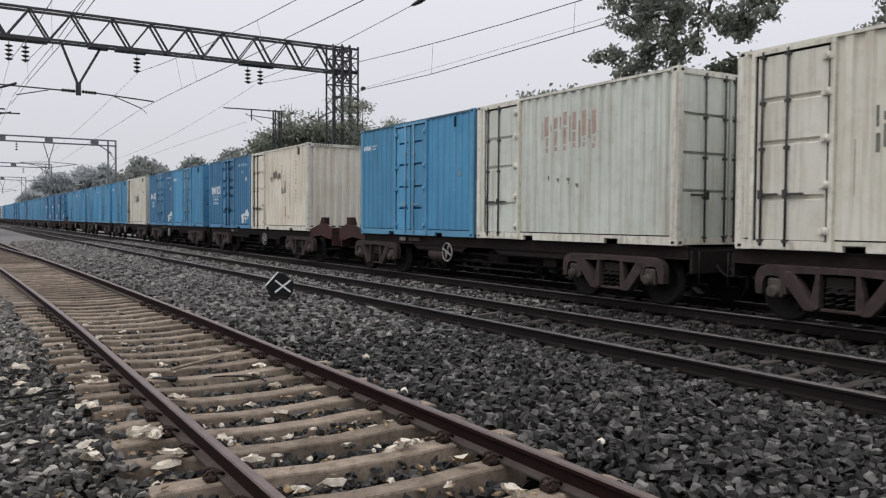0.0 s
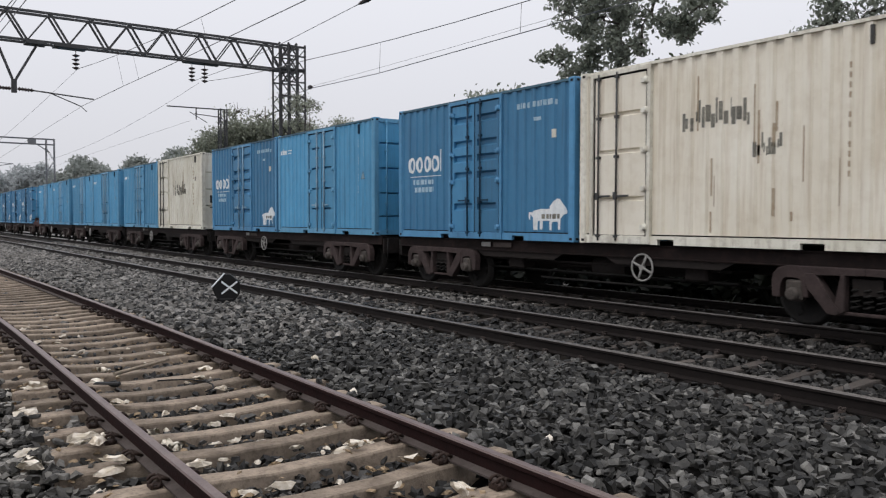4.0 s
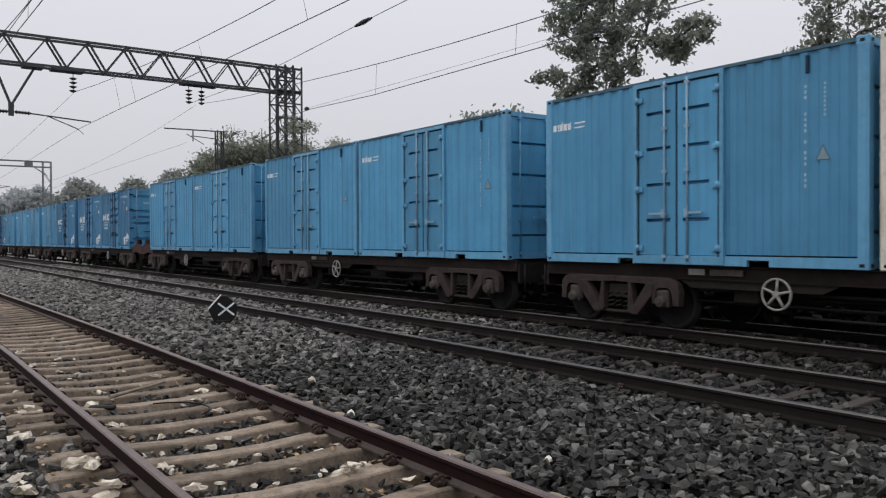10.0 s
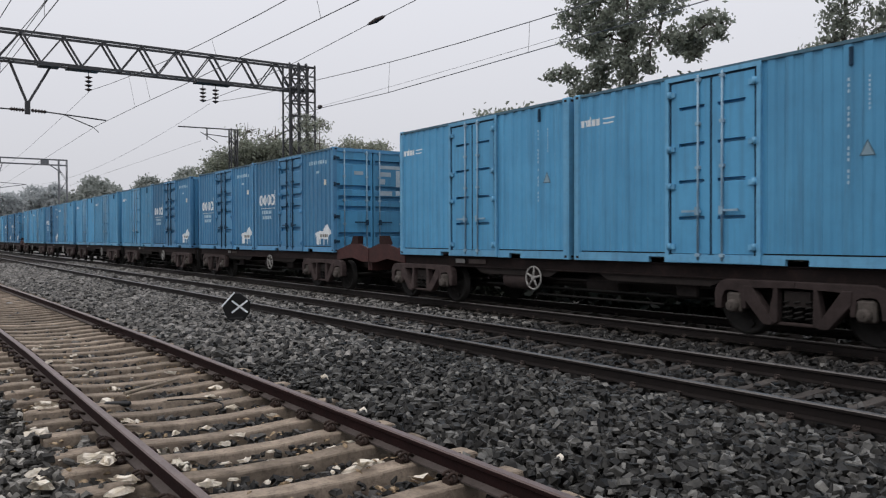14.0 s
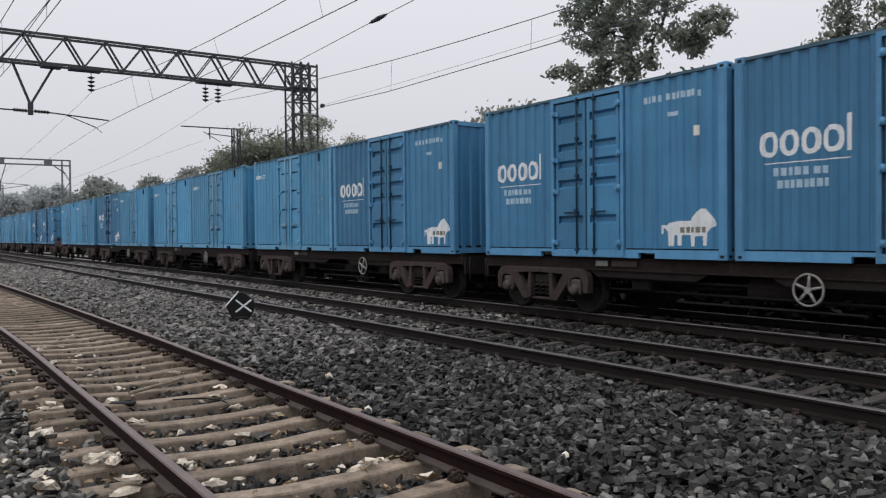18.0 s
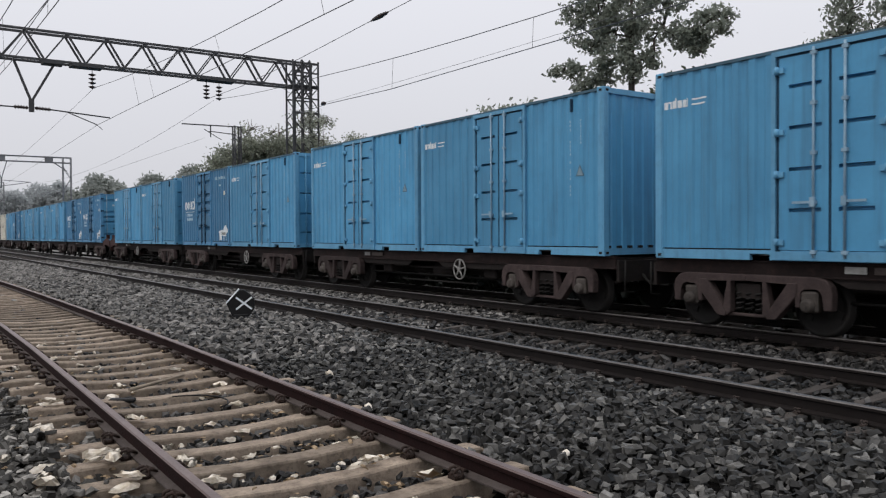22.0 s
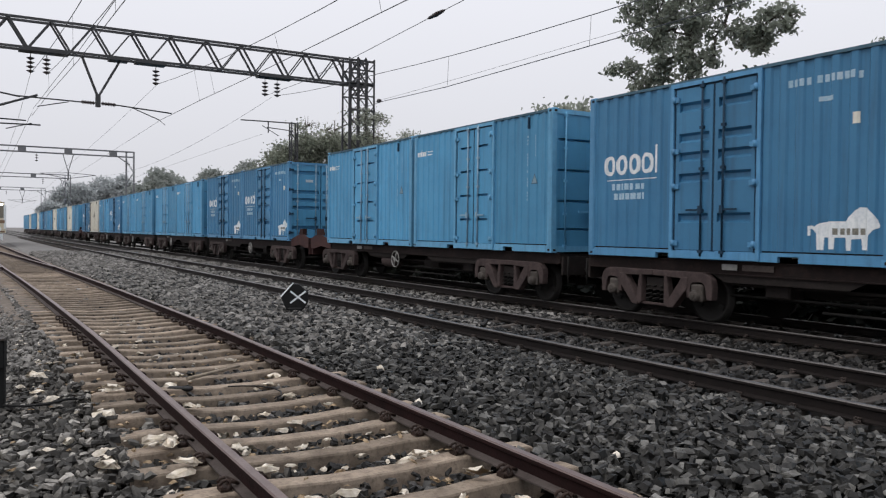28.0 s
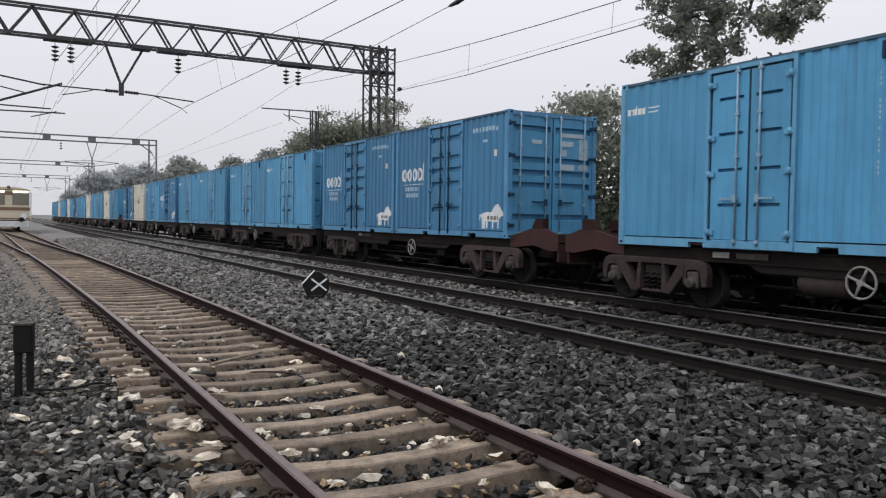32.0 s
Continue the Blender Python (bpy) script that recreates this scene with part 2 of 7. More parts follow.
# Ground near-black: the shade between stones and under the train, in its colour
M["ground"] = surface("shade_black_ground_grit", (0.008, 0.0075, 0.007), (0.005, 0.0045, 0.004), (0.003, 0.0027, 0.0025), 1.2, 1.0, vary=0.0, bump=0.9, fine=28, dirt_amt=0.7, spec=0.02)
M["soil"] = surface("trackside_soil", (0.19, 0.168, 0.143), (0.12, 0.105, 0.09), (0.045, 0.04, 0.034), 2.0, 0.95, vary=0.0, bump=0.7, fine=35, dirt_amt=0.6)
M["silt"] = surface("trodden_silt", (0.17, 0.145, 0.122), (0.115, 0.097, 0.082), (0.06, 0.05, 0.043), 2.5, 0.95, vary=0.0, bump=0.8, fine=40, dirt_amt=0.5, spec=0.15)
# Far ground lightened so that its colour holds the haze of distance
M["far_ground"] = surface("pale_hazed_far_ground", (0.2, 0.193, 0.185), (0.145, 0.14, 0.135), (0.085, 0.08, 0.077), 0.6, 0.95, vary=0.0, bump=0.5, fine=9, dirt_amt=0.4, spec=0.1)
M["rust_rail"] = surface("rusted_rail_steel", (0.021, 0.009, 0.0085), (0.013, 0.0063, 0.006), (0.008, 0.006, 0.0056), 5.0, 0.8, vary=0.0, bump=0.25, dirt_amt=0.5, spec=0.1)
M["rail_foot"] = surface("dusty_rail_foot", (0.085, 0.07, 0.064), (0.055, 0.044, 0.04), (0.025, 0.02, 0.018), 6.0, 0.8, vary=0.0, bump=0.25, dirt_amt=0.5, spec=0.15)
M["rust_top"] = surface("dull_rail_head", (0.165, 0.122, 0.111), (0.118, 0.085, 0.078), (0.075, 0.054, 0.05), 6.0, 0.42, 0.3, vary=0.0, bump=0.1, dirt_amt=0.35)
M["dark_rail"] = surface("dark_rail_steel", (0.015, 0.0115, 0.0105), (0.01, 0.008, 0.0075), (0.007, 0.006, 0.0055), 5.0, 0.7, vary=0.0, bump=0.2, dirt_amt=0.5, spec=0.15)
M["worn_top"] = surface("worn_rail_head", (0.17, 0.158, 0.15), (0.12, 0.11, 0.104), (0.06, 0.052, 0.047), 6.0, 0.42, 0.6, vary=0.0, bump=0.05, dirt_amt=0.35, rough_var=0.08)
M["sleeper"] = surface("brown_stained_concrete", (0.34, 0.275, 0.212), (0.162, 0.129, 0.1), (0.045, 0.034, 0.026), 5.0, 0.9, vary=0.35, bump=0.6, fine=70, dirt_amt=0.65, spec=0.2)
M["sleeper_grey"] = surface("grey_stained_concrete", (0.085, 0.073, 0.065), (0.055, 0.048, 0.043), (0.025, 0.022, 0.02), 3.0, 0.9, vary=0.25, bump=0.5, fine=80, dirt_amt=0.55, spec=0.2)
M["clip"] = surface("rusty_spring_clip", (0.04, 0.026, 0.021), (0.026, 0.018, 0.015), (0.015, 0.011, 0.01), 20.0, 0.6, vary=0.2, bump=0.2, spec=0.12)
M["clip_pale"] = surface("pale_rusty_clip", (0.07, 0.056, 0.05), (0.045, 0.036, 0.032), (0.025, 0.02, 0.018), 20.0, 0.7, vary=0.3, bump=0.2, spec=0.12)
M["paper"] = surface("dirty_paper", (0.76, 0.71, 0.63), (0.48, 0.41, 0.31), (0.24, 0.19, 0.13), 3.0, 0.85, vary=0.25, bump=0.2, dirt_amt=0.25)
M["dry_leaf"] = surface("dry_brown_leaf", (0.36, 0.27, 0.17), (0.24, 0.17, 0.1), (0.12, 0.08, 0.05), 9.0, 0.85, vary=0.35, bump=0.2, dirt_amt=0.4)
M["stick"] = surface("weathered_stick", (0.3, 0.25, 0.19), (0.2, 0.165, 0.125), (0.1, 0.08, 0.06), 12.0, 0.9, vary=0.0, bump=0.3, dirt_amt=0.4)
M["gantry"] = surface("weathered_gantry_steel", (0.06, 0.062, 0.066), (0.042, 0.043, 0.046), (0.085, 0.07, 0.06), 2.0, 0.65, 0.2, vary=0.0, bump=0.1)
# Far gantries' steel, its grey lightened to paint in the haze
M["gantry_far"] = surface("hazed_grey_steel", (0.17, 0.175, 0.185), (0.13, 0.135, 0.145), (0.1, 0.095, 0.09), 2.0, 0.65, 0.1, vary=0.0, bump=0.1)
M["insulator"] = surface("brown_glazed_porcelain", (0.035, 0.022, 0.02), (0.025, 0.017, 0.016), (0.05, 0.04, 0.036), 8.0, 0.35, vary=0.0, bump=0.05)
M["wire"] = surface("oxidised_copper_wire", (0.11, 0.11, 0.115), (0.08, 0.08, 0.085), (0.06, 0.06, 0.06), 2.0, 0.6, 0.3, vary=0.0, bump=0.0)
M["bark"] = surface("grey_bark", (0.1, 0.085, 0.07), (0.06, 0.05, 0.042), (0.03, 0.026, 0.022), 3.0, 0.9, vary=0.1, bump=0.8, fine=30)


def leaf_surface(name, col, col2, vary, through=0.45):
    """Leaf blades: dull on top, letting part of the light through."""
    m = surface(name, col, col2, tuple(c * 0.7 for c in col), 0.8, 0.55, island=vary, bump=0.0, dirt_amt=0.4, spec=0.3)
    nt = m.node_tree
    b = [n for n in nt.nodes if n.type == "BSDF_PRINCIPLED"][0]
    out = [n for n in nt.nodes if n.type == "OUTPUT_MATERIAL"][0]
    tr = nt.nodes.new("ShaderNodeBsdfTranslucent")
    nt.links.new(b.inputs["Base Color"].links[0].from_socket, tr.inputs[0])
    mx = nt.nodes.new("ShaderNodeMixShader")
    mx.inputs[0].default_value = through
    nt.links.new(b.outputs[0], mx.inputs[1])
    nt.links.new(tr.outputs[0], mx.inputs[2])
    nt.links.new(mx.outputs[0], out.inputs[0])
    return m


# leaf and leaf_mid: paler than living leaves, with thin haze put into the colour
M["leaf"] = leaf_surface("dull_green_leaf", (0.32, 0.345, 0.29), (0.24, 0.265, 0.218), 0.4, 0.6)
M["leaf_mid"] = leaf_surface("haze_grey_scrub_leaf", (0.33, 0.35, 0.28), (0.24, 0.26, 0.205), 0.4)
# Weeds coloured near-black to stand for the shade under the wagons
M["weed"] = leaf_surface("shade_black_weed_leaf", (0.014, 0.017, 0.01), (0.009, 0.011, 0.007), 0.5, 0.1)
M["leaf_dark"] = leaf_surface("dark_green_leaf", (0.085, 0.1, 0.066), (0.055, 0.068, 0.045), 0.45)
M["leaf_bush"] = leaf_surface("fresh_green_leaf", (0.105, 0.14, 0.07), (0.066, 0.092, 0.045), 0.5)
# Far trees' leaves carry the distance haze in their pale base colours
M["leaf_far"] = leaf_surface("haze_grey_far_leaf", (0.36, 0.385, 0.36), (0.28, 0.305, 0.28), 0.25)
M["leaf_mist"] = leaf_surface("mist_pale_leaf", (0.5, 0.525, 0.53), (0.44, 0.465, 0.47), 0.1)
M["matt_black"] = surface("chipped_black_paint", (0.01, 0.01, 0.0105), (0.007, 0.007, 0.007), (0.03, 0.027, 0.024), 8.0, 0.6, vary=0.0, bump=0.15, dirt_amt=0.25, spec=0.2)
M["coach_cream"] = surface("cream_coach_paint", (0.6, 0.54, 0.41), (0.52, 0.465, 0.35), (0.3, 0.25, 0.17), 1.5, 0.45, vary=0.0, bump=0.03)
M["coach_brown"] = surface("brown_coach_paint", (0.2, 0.12, 0.07), (0.16, 0.1, 0.06), (0.08, 0.05, 0.04), 1.5, 0.5, vary=0.0, bump=0.03)
# Glass base lifted to tan, with the reflection put into its colour
M["glass"] = surface("tan_reflection_coach_glass", (0.2, 0.18, 0.14), (0.16, 0.145, 0.115), (0.1, 0.09, 0.075), 1.0, 0.12, vary=0.0, bump=0.0, spec=0.6)


def glow(name, col, strength):
    m = surface(name, col, vary=0.0, bump=0.0)
    b = [n for n in m.node_tree.nodes if n.type == "BSDF_PRINCIPLED"][0]
    b.inputs["Emission Color"].default_value = (*col, 1)
    b.inputs["Emission Strength"].default_value = strength
    return m


# The visors glow to paint the sky reflected in them; no lamp
M["visor_white"] = glow("glowing_visor", (1.0, 0.93, 0.75), 2.5)
M["lamp_red"] = glow("lit_red_flasher", (1.0, 0.12, 0.08), 3.0)


# ---- mesh helpers ----
def box(bm, x0, x1, y0, y1, z0, z1, mi=0):
    v = [bm.verts.new((x, y, z)) for x in (x0, x1) for y in (y0, y1) for z in (z0, z1)]
    for q in ((0, 1, 3, 2), (4, 6, 7, 5), (0, 4, 5, 1), (2, 3, 7, 6), (0, 2, 6, 4), (1, 5, 7, 3)):
        bm.faces.new([v[i] for i in q]).material_index = mi
    return v


def rounded(bm, x0, x1, y0, y1, z0, z1, r=0.01, seg=1):
    tmp = bmesh.new()
    box(tmp, x0, x1, y0, y1, z0, z1)
    bmesh.ops.bevel(tmp, geom=tmp.edges[:], offset=r, segments=seg, affect="EDGES")
    me = bpy.data.meshes.new("tmp")
    tmp.to_mesh(me)
    tmp.free()
    bm.from_mesh(me)
    bpy.data.meshes.remove(me)


def tube(bm, a, b, r0, r1=None, n=8, caps=True):
    a, b = Vector(a), Vector(b)
    r1 = r0 if r1 is None else r1
    d = (b - a).normalized()
    u = d.orthogonal().normalized()
    w = d.cross(u)
    ring = [[bm.verts.new(p + (u * math.cos(k * math.tau / n) + w * math.sin(k * math.tau / n)) * r) for k in range(n)] for p, r in ((a, r0), (b, r1))]
    for k in range(n):
        bm.faces.new((ring[0][k], ring[0][(k + 1) % n], ring[1][(k + 1) % n], ring[1][k])).smooth = n > 4
    if caps:
        bm.faces.new(ring[0][::-1])
        bm.faces.new(ring[1])


def pipe(bm, pts, r, n=6):
    """One continuous round bar along a line of points."""
    pts = [Vector(p) for p in pts]
    rings = []
    for i, p in enumerate(pts):
        d = (pts[min(i + 1, len(pts) - 1)] - pts[max(i - 1, 0)]).normalized()
        u = d.cross(Vector((0.13, 0.21, 0.97))).normalized()
        w = d.cross(u)
        rings.append([bm.verts.new(p + (u * math.cos(k * math.tau / n) + w * math.sin(k * math.tau / n)) * r) for k in range(n)])
    for a, b in zip(rings, rings[1:]):
        for k in range(n):
            bm.faces.new((a[k], a[(k + 1) % n], b[(k + 1) % n], b[k])).smooth = True
    bm.faces.new(rings[0][::-1])
    bm.faces.new(rings[-1])


def lathe_x(bm, prof, n=24, cx=0.0, cy=0.0, cz=0.0):
    """Turned about the x axis: prof holds (x, radius)."""
    rings = [[bm.verts.new((cx + x, cy + r * math.cos(k * math.tau / n), cz + r * math.sin(k * math.tau / n))) for k in range(n)] for x, r in prof]
    for a, b in zip(rings, rings[1:]):
        for k in range(n):
            bm.faces.new((a[k], a[(k + 1) % n], b[(k + 1) % n], b[k])).smooth = True
    bm.faces.new(rings[0][::-1])
    bm.faces.new(rings[-1])


def prism_x(bm, pts, x0, x1):
    """A flat outline in the yz plane, given thickness along x."""
    a = [bm.verts.new((x0, y, z)) for y, z in pts]
    b = [bm.verts.new((x1, y, z)) for y, z in pts]
    bm.faces.new(a)
    bm.faces.new(b[::-1])
    for i in range(len(pts)):
        j = (i + 1) % len(pts)
        bm.faces.new((a[j], a[i], b[i], b[j]))


def prism_y(bm, pts, y0, y1):
    """An outline in the xz plane, drawn out along y."""
    a = [bm.verts.new((x, y0, z)) for x, z in pts]
    b = [bm.verts.new((x, y1, z)) for x, z in pts]
    bm.faces.new(a)
    bm.faces.new(b[::-1])
    for i in range(len(pts)):
        j = (i + 1) % len(pts)
        bm.faces.new((a[j], a[i], b[i], b[j]))


def mesh_of(name, bm, *mats):
    bmesh.ops.recalc_face_normals(bm, faces=bm.faces[:])
    me = bpy.data.meshes.new(name)
    bm.to_mesh(me)
    bm.free()
    for m in mats:
        me.materials.append(M[m])
    return me


def part(name, bm, mats, parent, label="", at=None):
    """One mesh object under a thing or a part."""
    me = bm if isinstance(bm, bpy.types.Mesh) else mesh_of(name, bm, *((mats,) if isinstance(mats, str) else mats))
    ob = new(name, me)
    ob.parent = parent
    if at:
        ob.location = at
    if label:
        ob["label"] = label
    return ob


def thing(name, label, category, group="", kind=""):
    return tagged(new(name), label, category, group, kind)


def raw_mesh(name, verts, faces, mat):
    me = bpy.data.meshes.new(name)
    me.vertices.add(len(verts))
    me.vertices.foreach_set("co", np.asarray(verts, dtype=np.float32).ravel())
    f = np.asarray(faces, dtype=np.int32)
    k = f.shape[1]
    me.loops.add(f.size)
    me.loops.foreach_set("vertex_index", f.ravel())
    me.polygons.add(len(f))
    me.polygons.foreach_set("loop_start", np.arange(0, f.size, k, dtype=np.int32))
    me.update(calc_edges=True)
    me.validate()
    me.shade_flat()
    me.materials.append(M[mat])
    return me


# ---- ground, ballast and tracks (rail heads at z = 0) ----
RAIL_HALF = 0.8715          # from a track's middle to the middle of a rail
MID, FAR = 7.735, 11.77     # middles of the second track and of the goods train's track


def near_mid(y):
    """Middle of the near track, which bends off to the left beyond 15 m."""
    return 2.36 - (0.0 if y < 12 else 0.0005 * (min(y, 33) - 12) ** 2 + max(y - 33, 0) * 0.0175 + (0.23 if y >= 33 else 0.23 * max(y - 12, 0) / 21))


def branch_mid(y):
    """The track that leaves the near one at the points, 33 m ahead."""
    return near_mid(33) - 0.056 * (y - 33) if y > 33 else near_mid(y)


PROFILE_X = [-1500, -60, -20, -6, -2.5, -0.5, 0.65, 1.05, 1.4, 1.6, 3.3, 3.48, 4.6, 5.6, 6.3, 6.7, 8.9, 9.4, 10.2, 10.7, 12.9, 13.6, 15, 18, 30, 80, 1500]
PROFILE_Z = [-1.5, -0.9, -0.6, -0.42, -0.33, -0.29, -0.268, -0.245, -0.25, -0.262, -0.262, -0.175, -0.15, -0.15, -0.19, -0.22, -0.22, -0.2, -0.2, -0.26, -0.26, -0.3, -0.55, -0.7, -0.8, -1.0, -1.6]


def level(x):
    return np.interp(x, PROFILE_X, PROFILE_Z)


def build_ground():
    xs = np.unique(np.concatenate([np.array(PROFILE_X, dtype=float), np.arange(-3, 14, 0.35)]))
    ys = np.concatenate([[-800, -200, -60, -20], np.arange(-4, 40, 0.5), np.arange(40, 120, 4), [130, 160, 220, 400, 900, 3000]])
    gx, gy = np.meshgrid(xs, ys, indexing="ij")
    gz = level(gx) + np.random.default_rng(3).normal(0, 0.008, gx.shape) - 0.075
    n, m = gx.shape
    v = np.stack([gx, gy, gz], -1).reshape(-1, 3)
    i, j = np.meshgrid(np.arange(n - 1), np.arange(m - 1), indexing="ij")
    a = (i * m + j).ravel()
    f = np.stack([a, a + m, a + m + 1, a + 1], -1)
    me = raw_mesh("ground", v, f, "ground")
    me.materials.append(M["soil"])
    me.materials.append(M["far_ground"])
    # the lane keeps the near-black ground, painted shade between the sleepers
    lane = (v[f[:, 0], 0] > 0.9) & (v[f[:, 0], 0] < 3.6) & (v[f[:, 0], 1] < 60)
    # more faces turn pale with distance, haze painted into the ground
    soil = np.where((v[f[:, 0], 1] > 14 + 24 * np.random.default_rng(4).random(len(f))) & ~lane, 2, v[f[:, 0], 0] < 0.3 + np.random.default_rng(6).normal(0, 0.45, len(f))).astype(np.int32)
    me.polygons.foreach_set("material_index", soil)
    ob = new("ground", me)
    return tagged(ob, "dark grey gritty railway ground with soil and gravel", "ground", kind="structure")


build_ground()

NEAR_SLEEPERS = [2.62 - 0.6 * k for k in range(24, 0, -1)] + [2.62, 3.22, 3.82, 4.44, 5.06, 5.68, 6.26, 6.84, 7.47, 8.04, 8.62]
while NEAR_SLEEPERS[-1] < 150:
    NEAR_SLEEPERS.append(NEAR_SLEEPERS[-1] + (0.6 if NEAR_SLEEPERS[-1] < 17 else 0.55))
MID_SLEEPERS = [1.07 + 0.63 * k for k in range(-24, 230)]


def build_ballast(zones, mat, label, seed, low=-0.05, high=0.035, lean_by=0.6, fade=None):
    """Loose stones in zones of (x0, x1, y0, y1, spacing, stone size); fade: they begin or end little by little between two places."""
    rng = np.random.default_rng(seed)
    near = np.array(NEAR_SLEEPERS)
    mid = np.array(MID_SLEEPERS)
    base = np.array([(x, y, z) for x in (-0.5, 0.5) for y in (-0.5, 0.5) for z in (-0.5, 0.5)])
    quads = np.array(((0, 1, 3, 2), (4, 6, 7, 5), (0, 4, 5, 1), (2, 3, 7, 6), (0, 2, 6, 4), (1, 5, 7, 3)))
    vs, fs, count = [], [], 0
    for x0, x1, y0, y1, gap, size in zones:
        px, py = np.meshgrid(np.arange(x0, x1, gap), np.arange(y0, y1, gap * 0.9), indexing="ij")
        px = (px + rng.uniform(-0.6, 0.6, px.shape) * gap).ravel()
        py = (py + rng.uniform(-0.6, 0.6, py.shape) * gap).ravel()
        nm = np.array([near_mid(y) for y in py])
        keep = np.ones(len(px), bool)
        for c in (nm, MID, FAR):
            for s in (-1, 1):
                keep &= np.abs(px - c - s * RAIL_HALF) > (0.085 if c is nm else 0.125)
        dn = np.abs(py[:, None] - near[None, :90]).min(1)
        stub = (px < nm - 1.08) & (px > nm - 1.5)       # loose stones lie over the sleepers' ends
        keep &= ~((np.abs(px - nm) < 1.4) & (dn < 0.115) & (rng.random(len(px)) > np.where(stub, np.clip((nm - 1.12 - px) * 0.8, 0.03, 0.16), 0.03)))
        stub &= dn < 0.115
        dm = np.abs(py[:, None] - mid[None, :115]).min(1)
        ends = (np.abs(px - MID) > 1.0) & (np.abs(px - MID) < 1.36) & (dm < 0.12)
        keep &= ~((np.abs(px - MID) < 1.3) & (dm < 0.1) & (rng.random(len(px)) > np.where(ends, 0.7, 0.07)))
        stub |= ends | ((np.abs(px - MID) < 1.0) & (dm < 0.1))
        # trodden soil with few stones on the left side of the near track
        keep &= ~((px < 0.8) & (rng.random(len(px)) > np.clip(0.75 + 0.3 * np.sin(px * 3 + py * 1.7), 0.35, 0.9)))
        lane = np.abs(px - nm) < 1.38
        keep &= ~(lane & (rng.random(len(px)) > (0.08 if fade and fade[0] < fade[1] else 0.6)))
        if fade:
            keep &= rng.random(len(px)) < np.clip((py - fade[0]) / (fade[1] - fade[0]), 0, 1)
        px, py, stub = px[keep], py[keep], stub[keep]
        k = len(px)
        s = size * rng.uniform(0.65, 1.35, (k, 1, 1)) * rng.uniform(0.75, 1.25, (k, 1, 3)) * np.array([1.1, 0.78, 0.5])
        v = base[None] * s
        v[:, 1::2, :2] *= 0.78      # narrower on top
        v[:, :, 2] += rng.normal(0, 0.1, (k, 8)) * s[:, :, 2]
        v[:, :, :2] += rng.normal(0, 0.13, (k, 8, 2)) * s[:, :, :2]
        # flat chips: turned at will about the vertical, tilted about a level axis
        yaw, lean, way = rng.uniform(0, math.tau, k), rng.normal(0, lean_by, k), rng.uniform(0, math.tau, k)
        q = np.stack([np.cos(lean / 2) * np.cos(yaw / 2), np.sin(lean / 2) * np.cos(way), np.sin(lean / 2) * np.sin(way), np.cos(lean / 2) * np.sin(yaw / 2)], -1)
        q /= np.linalg.norm(q, axis=1, keepdims=True)
        w, a, b, c = q.T
        rot = np.stack([1 - 2 * (b * b + c * c), 2 * (a * b - c * w), 2 * (a * c + b * w), 2 * (a * b + c * w), 1 - 2 * (a * a + c * c), 2 * (b * c - a * w), 2 * (a * c - b * w), 2 * (b * c + a * w), 1 - 2 * (a * a + b * b)], -1).reshape(k, 3, 3)
        v = np.einsum("kij,knj->kni", rot, v)
        pz = np.where(stub, -0.165, level(px)) + rng.uniform(low, high, k) * np.where(stub, 0.4, 1.0)
        v += np.stack([px, py, pz], -1)[:, None, :]
        vs.append(v.reshape(-1, 3))
        fs.append((quads[None] + (count + np.arange(k) * 8)[:, None, None]).reshape(-1, 4))
        count += k * 8
    ob = new("ballast", raw_mesh("ballast", np.concatenate(vs), np.concatenate(fs), mat))
    return tagged(ob, label, "ballast", kind="stuff")


build_ballast([(3.45, 6.75, 1.6, 10, 0.061, 0.067), (3.45, 6.75, 10, 22, 0.083, 0.087), (3.45, 11.3, -12, 1.6, 0.13, 0.12), (13, 16, -6, 24, 0.15, 0.12), (3.45, 11.3, 22, 36, 0.12, 0.12)],
              "ballast", "dark grey angular crushed-stone ballast between the tracks", 11, -0.085, 0.045, 0.55, (40, 22))
# these two beds have the shade put into their stone colour
build_ballast([(6.75, 11.3, 1.6, 13, 0.067, 0.072), (6.75, 11.3, 13, 22, 0.094, 0.096)], "ballast_shade", "ballast darkened for the train's shade, under and beside the second track", 14, -0.085, 0.045, 0.55, (40, 22))
build_ballast([(1.35, 3.45, 2.0, 8, 0.052, 0.058), (1.1, 3.45, 8, 20, 0.058, 0.058)], "ballast_shade", "ballast darkened for the shade between the near track's sleepers", 15, -0.06, 0.035, 0.55, (24, 12))
build_ballast([(-2.4, 1.35, 2.0, 8, 0.052, 0.06), (-2.4, 1.1, 8, 12, 0.056, 0.058), (-3.5, 1.1, 12, 24, 0.075, 0.07), (-5, 3.45, -12, 2.0, 0.13, 0.11), (-5, -2.4, 2, 10, 0.13, 0.11)], "ballast_dusty", "dusty grey-brown ballast round the near track's sleepers", 12, -0.05, 0.04, 0.55, (24, 10))
build_ballast([(-3.5, 3.45, 10, 22, 0.085, 0.08), (-5, 3.45, 22, 55, 0.14, 0.12), (3.45, 6.75, 10, 32, 0.1, 0.096), (6.75, 11.3, 12, 32, 0.11, 0.104), (3.45, 11.3, 32, 60, 0.15, 0.14)], "ballast_pale", "ballast paled for haze farther along the tracks", 13, -0.02, 0.04, 0.6, (5, 22))
build_ballast([(-1.6, 0.95, 11, 19, 0.09, 0.05), (-3.0, 0.6, 19, 34, 0.13, 0.07)], "ballast_pale", "small pale stones strewn over the silt", 16, 0.02, 0.08, 0.5)

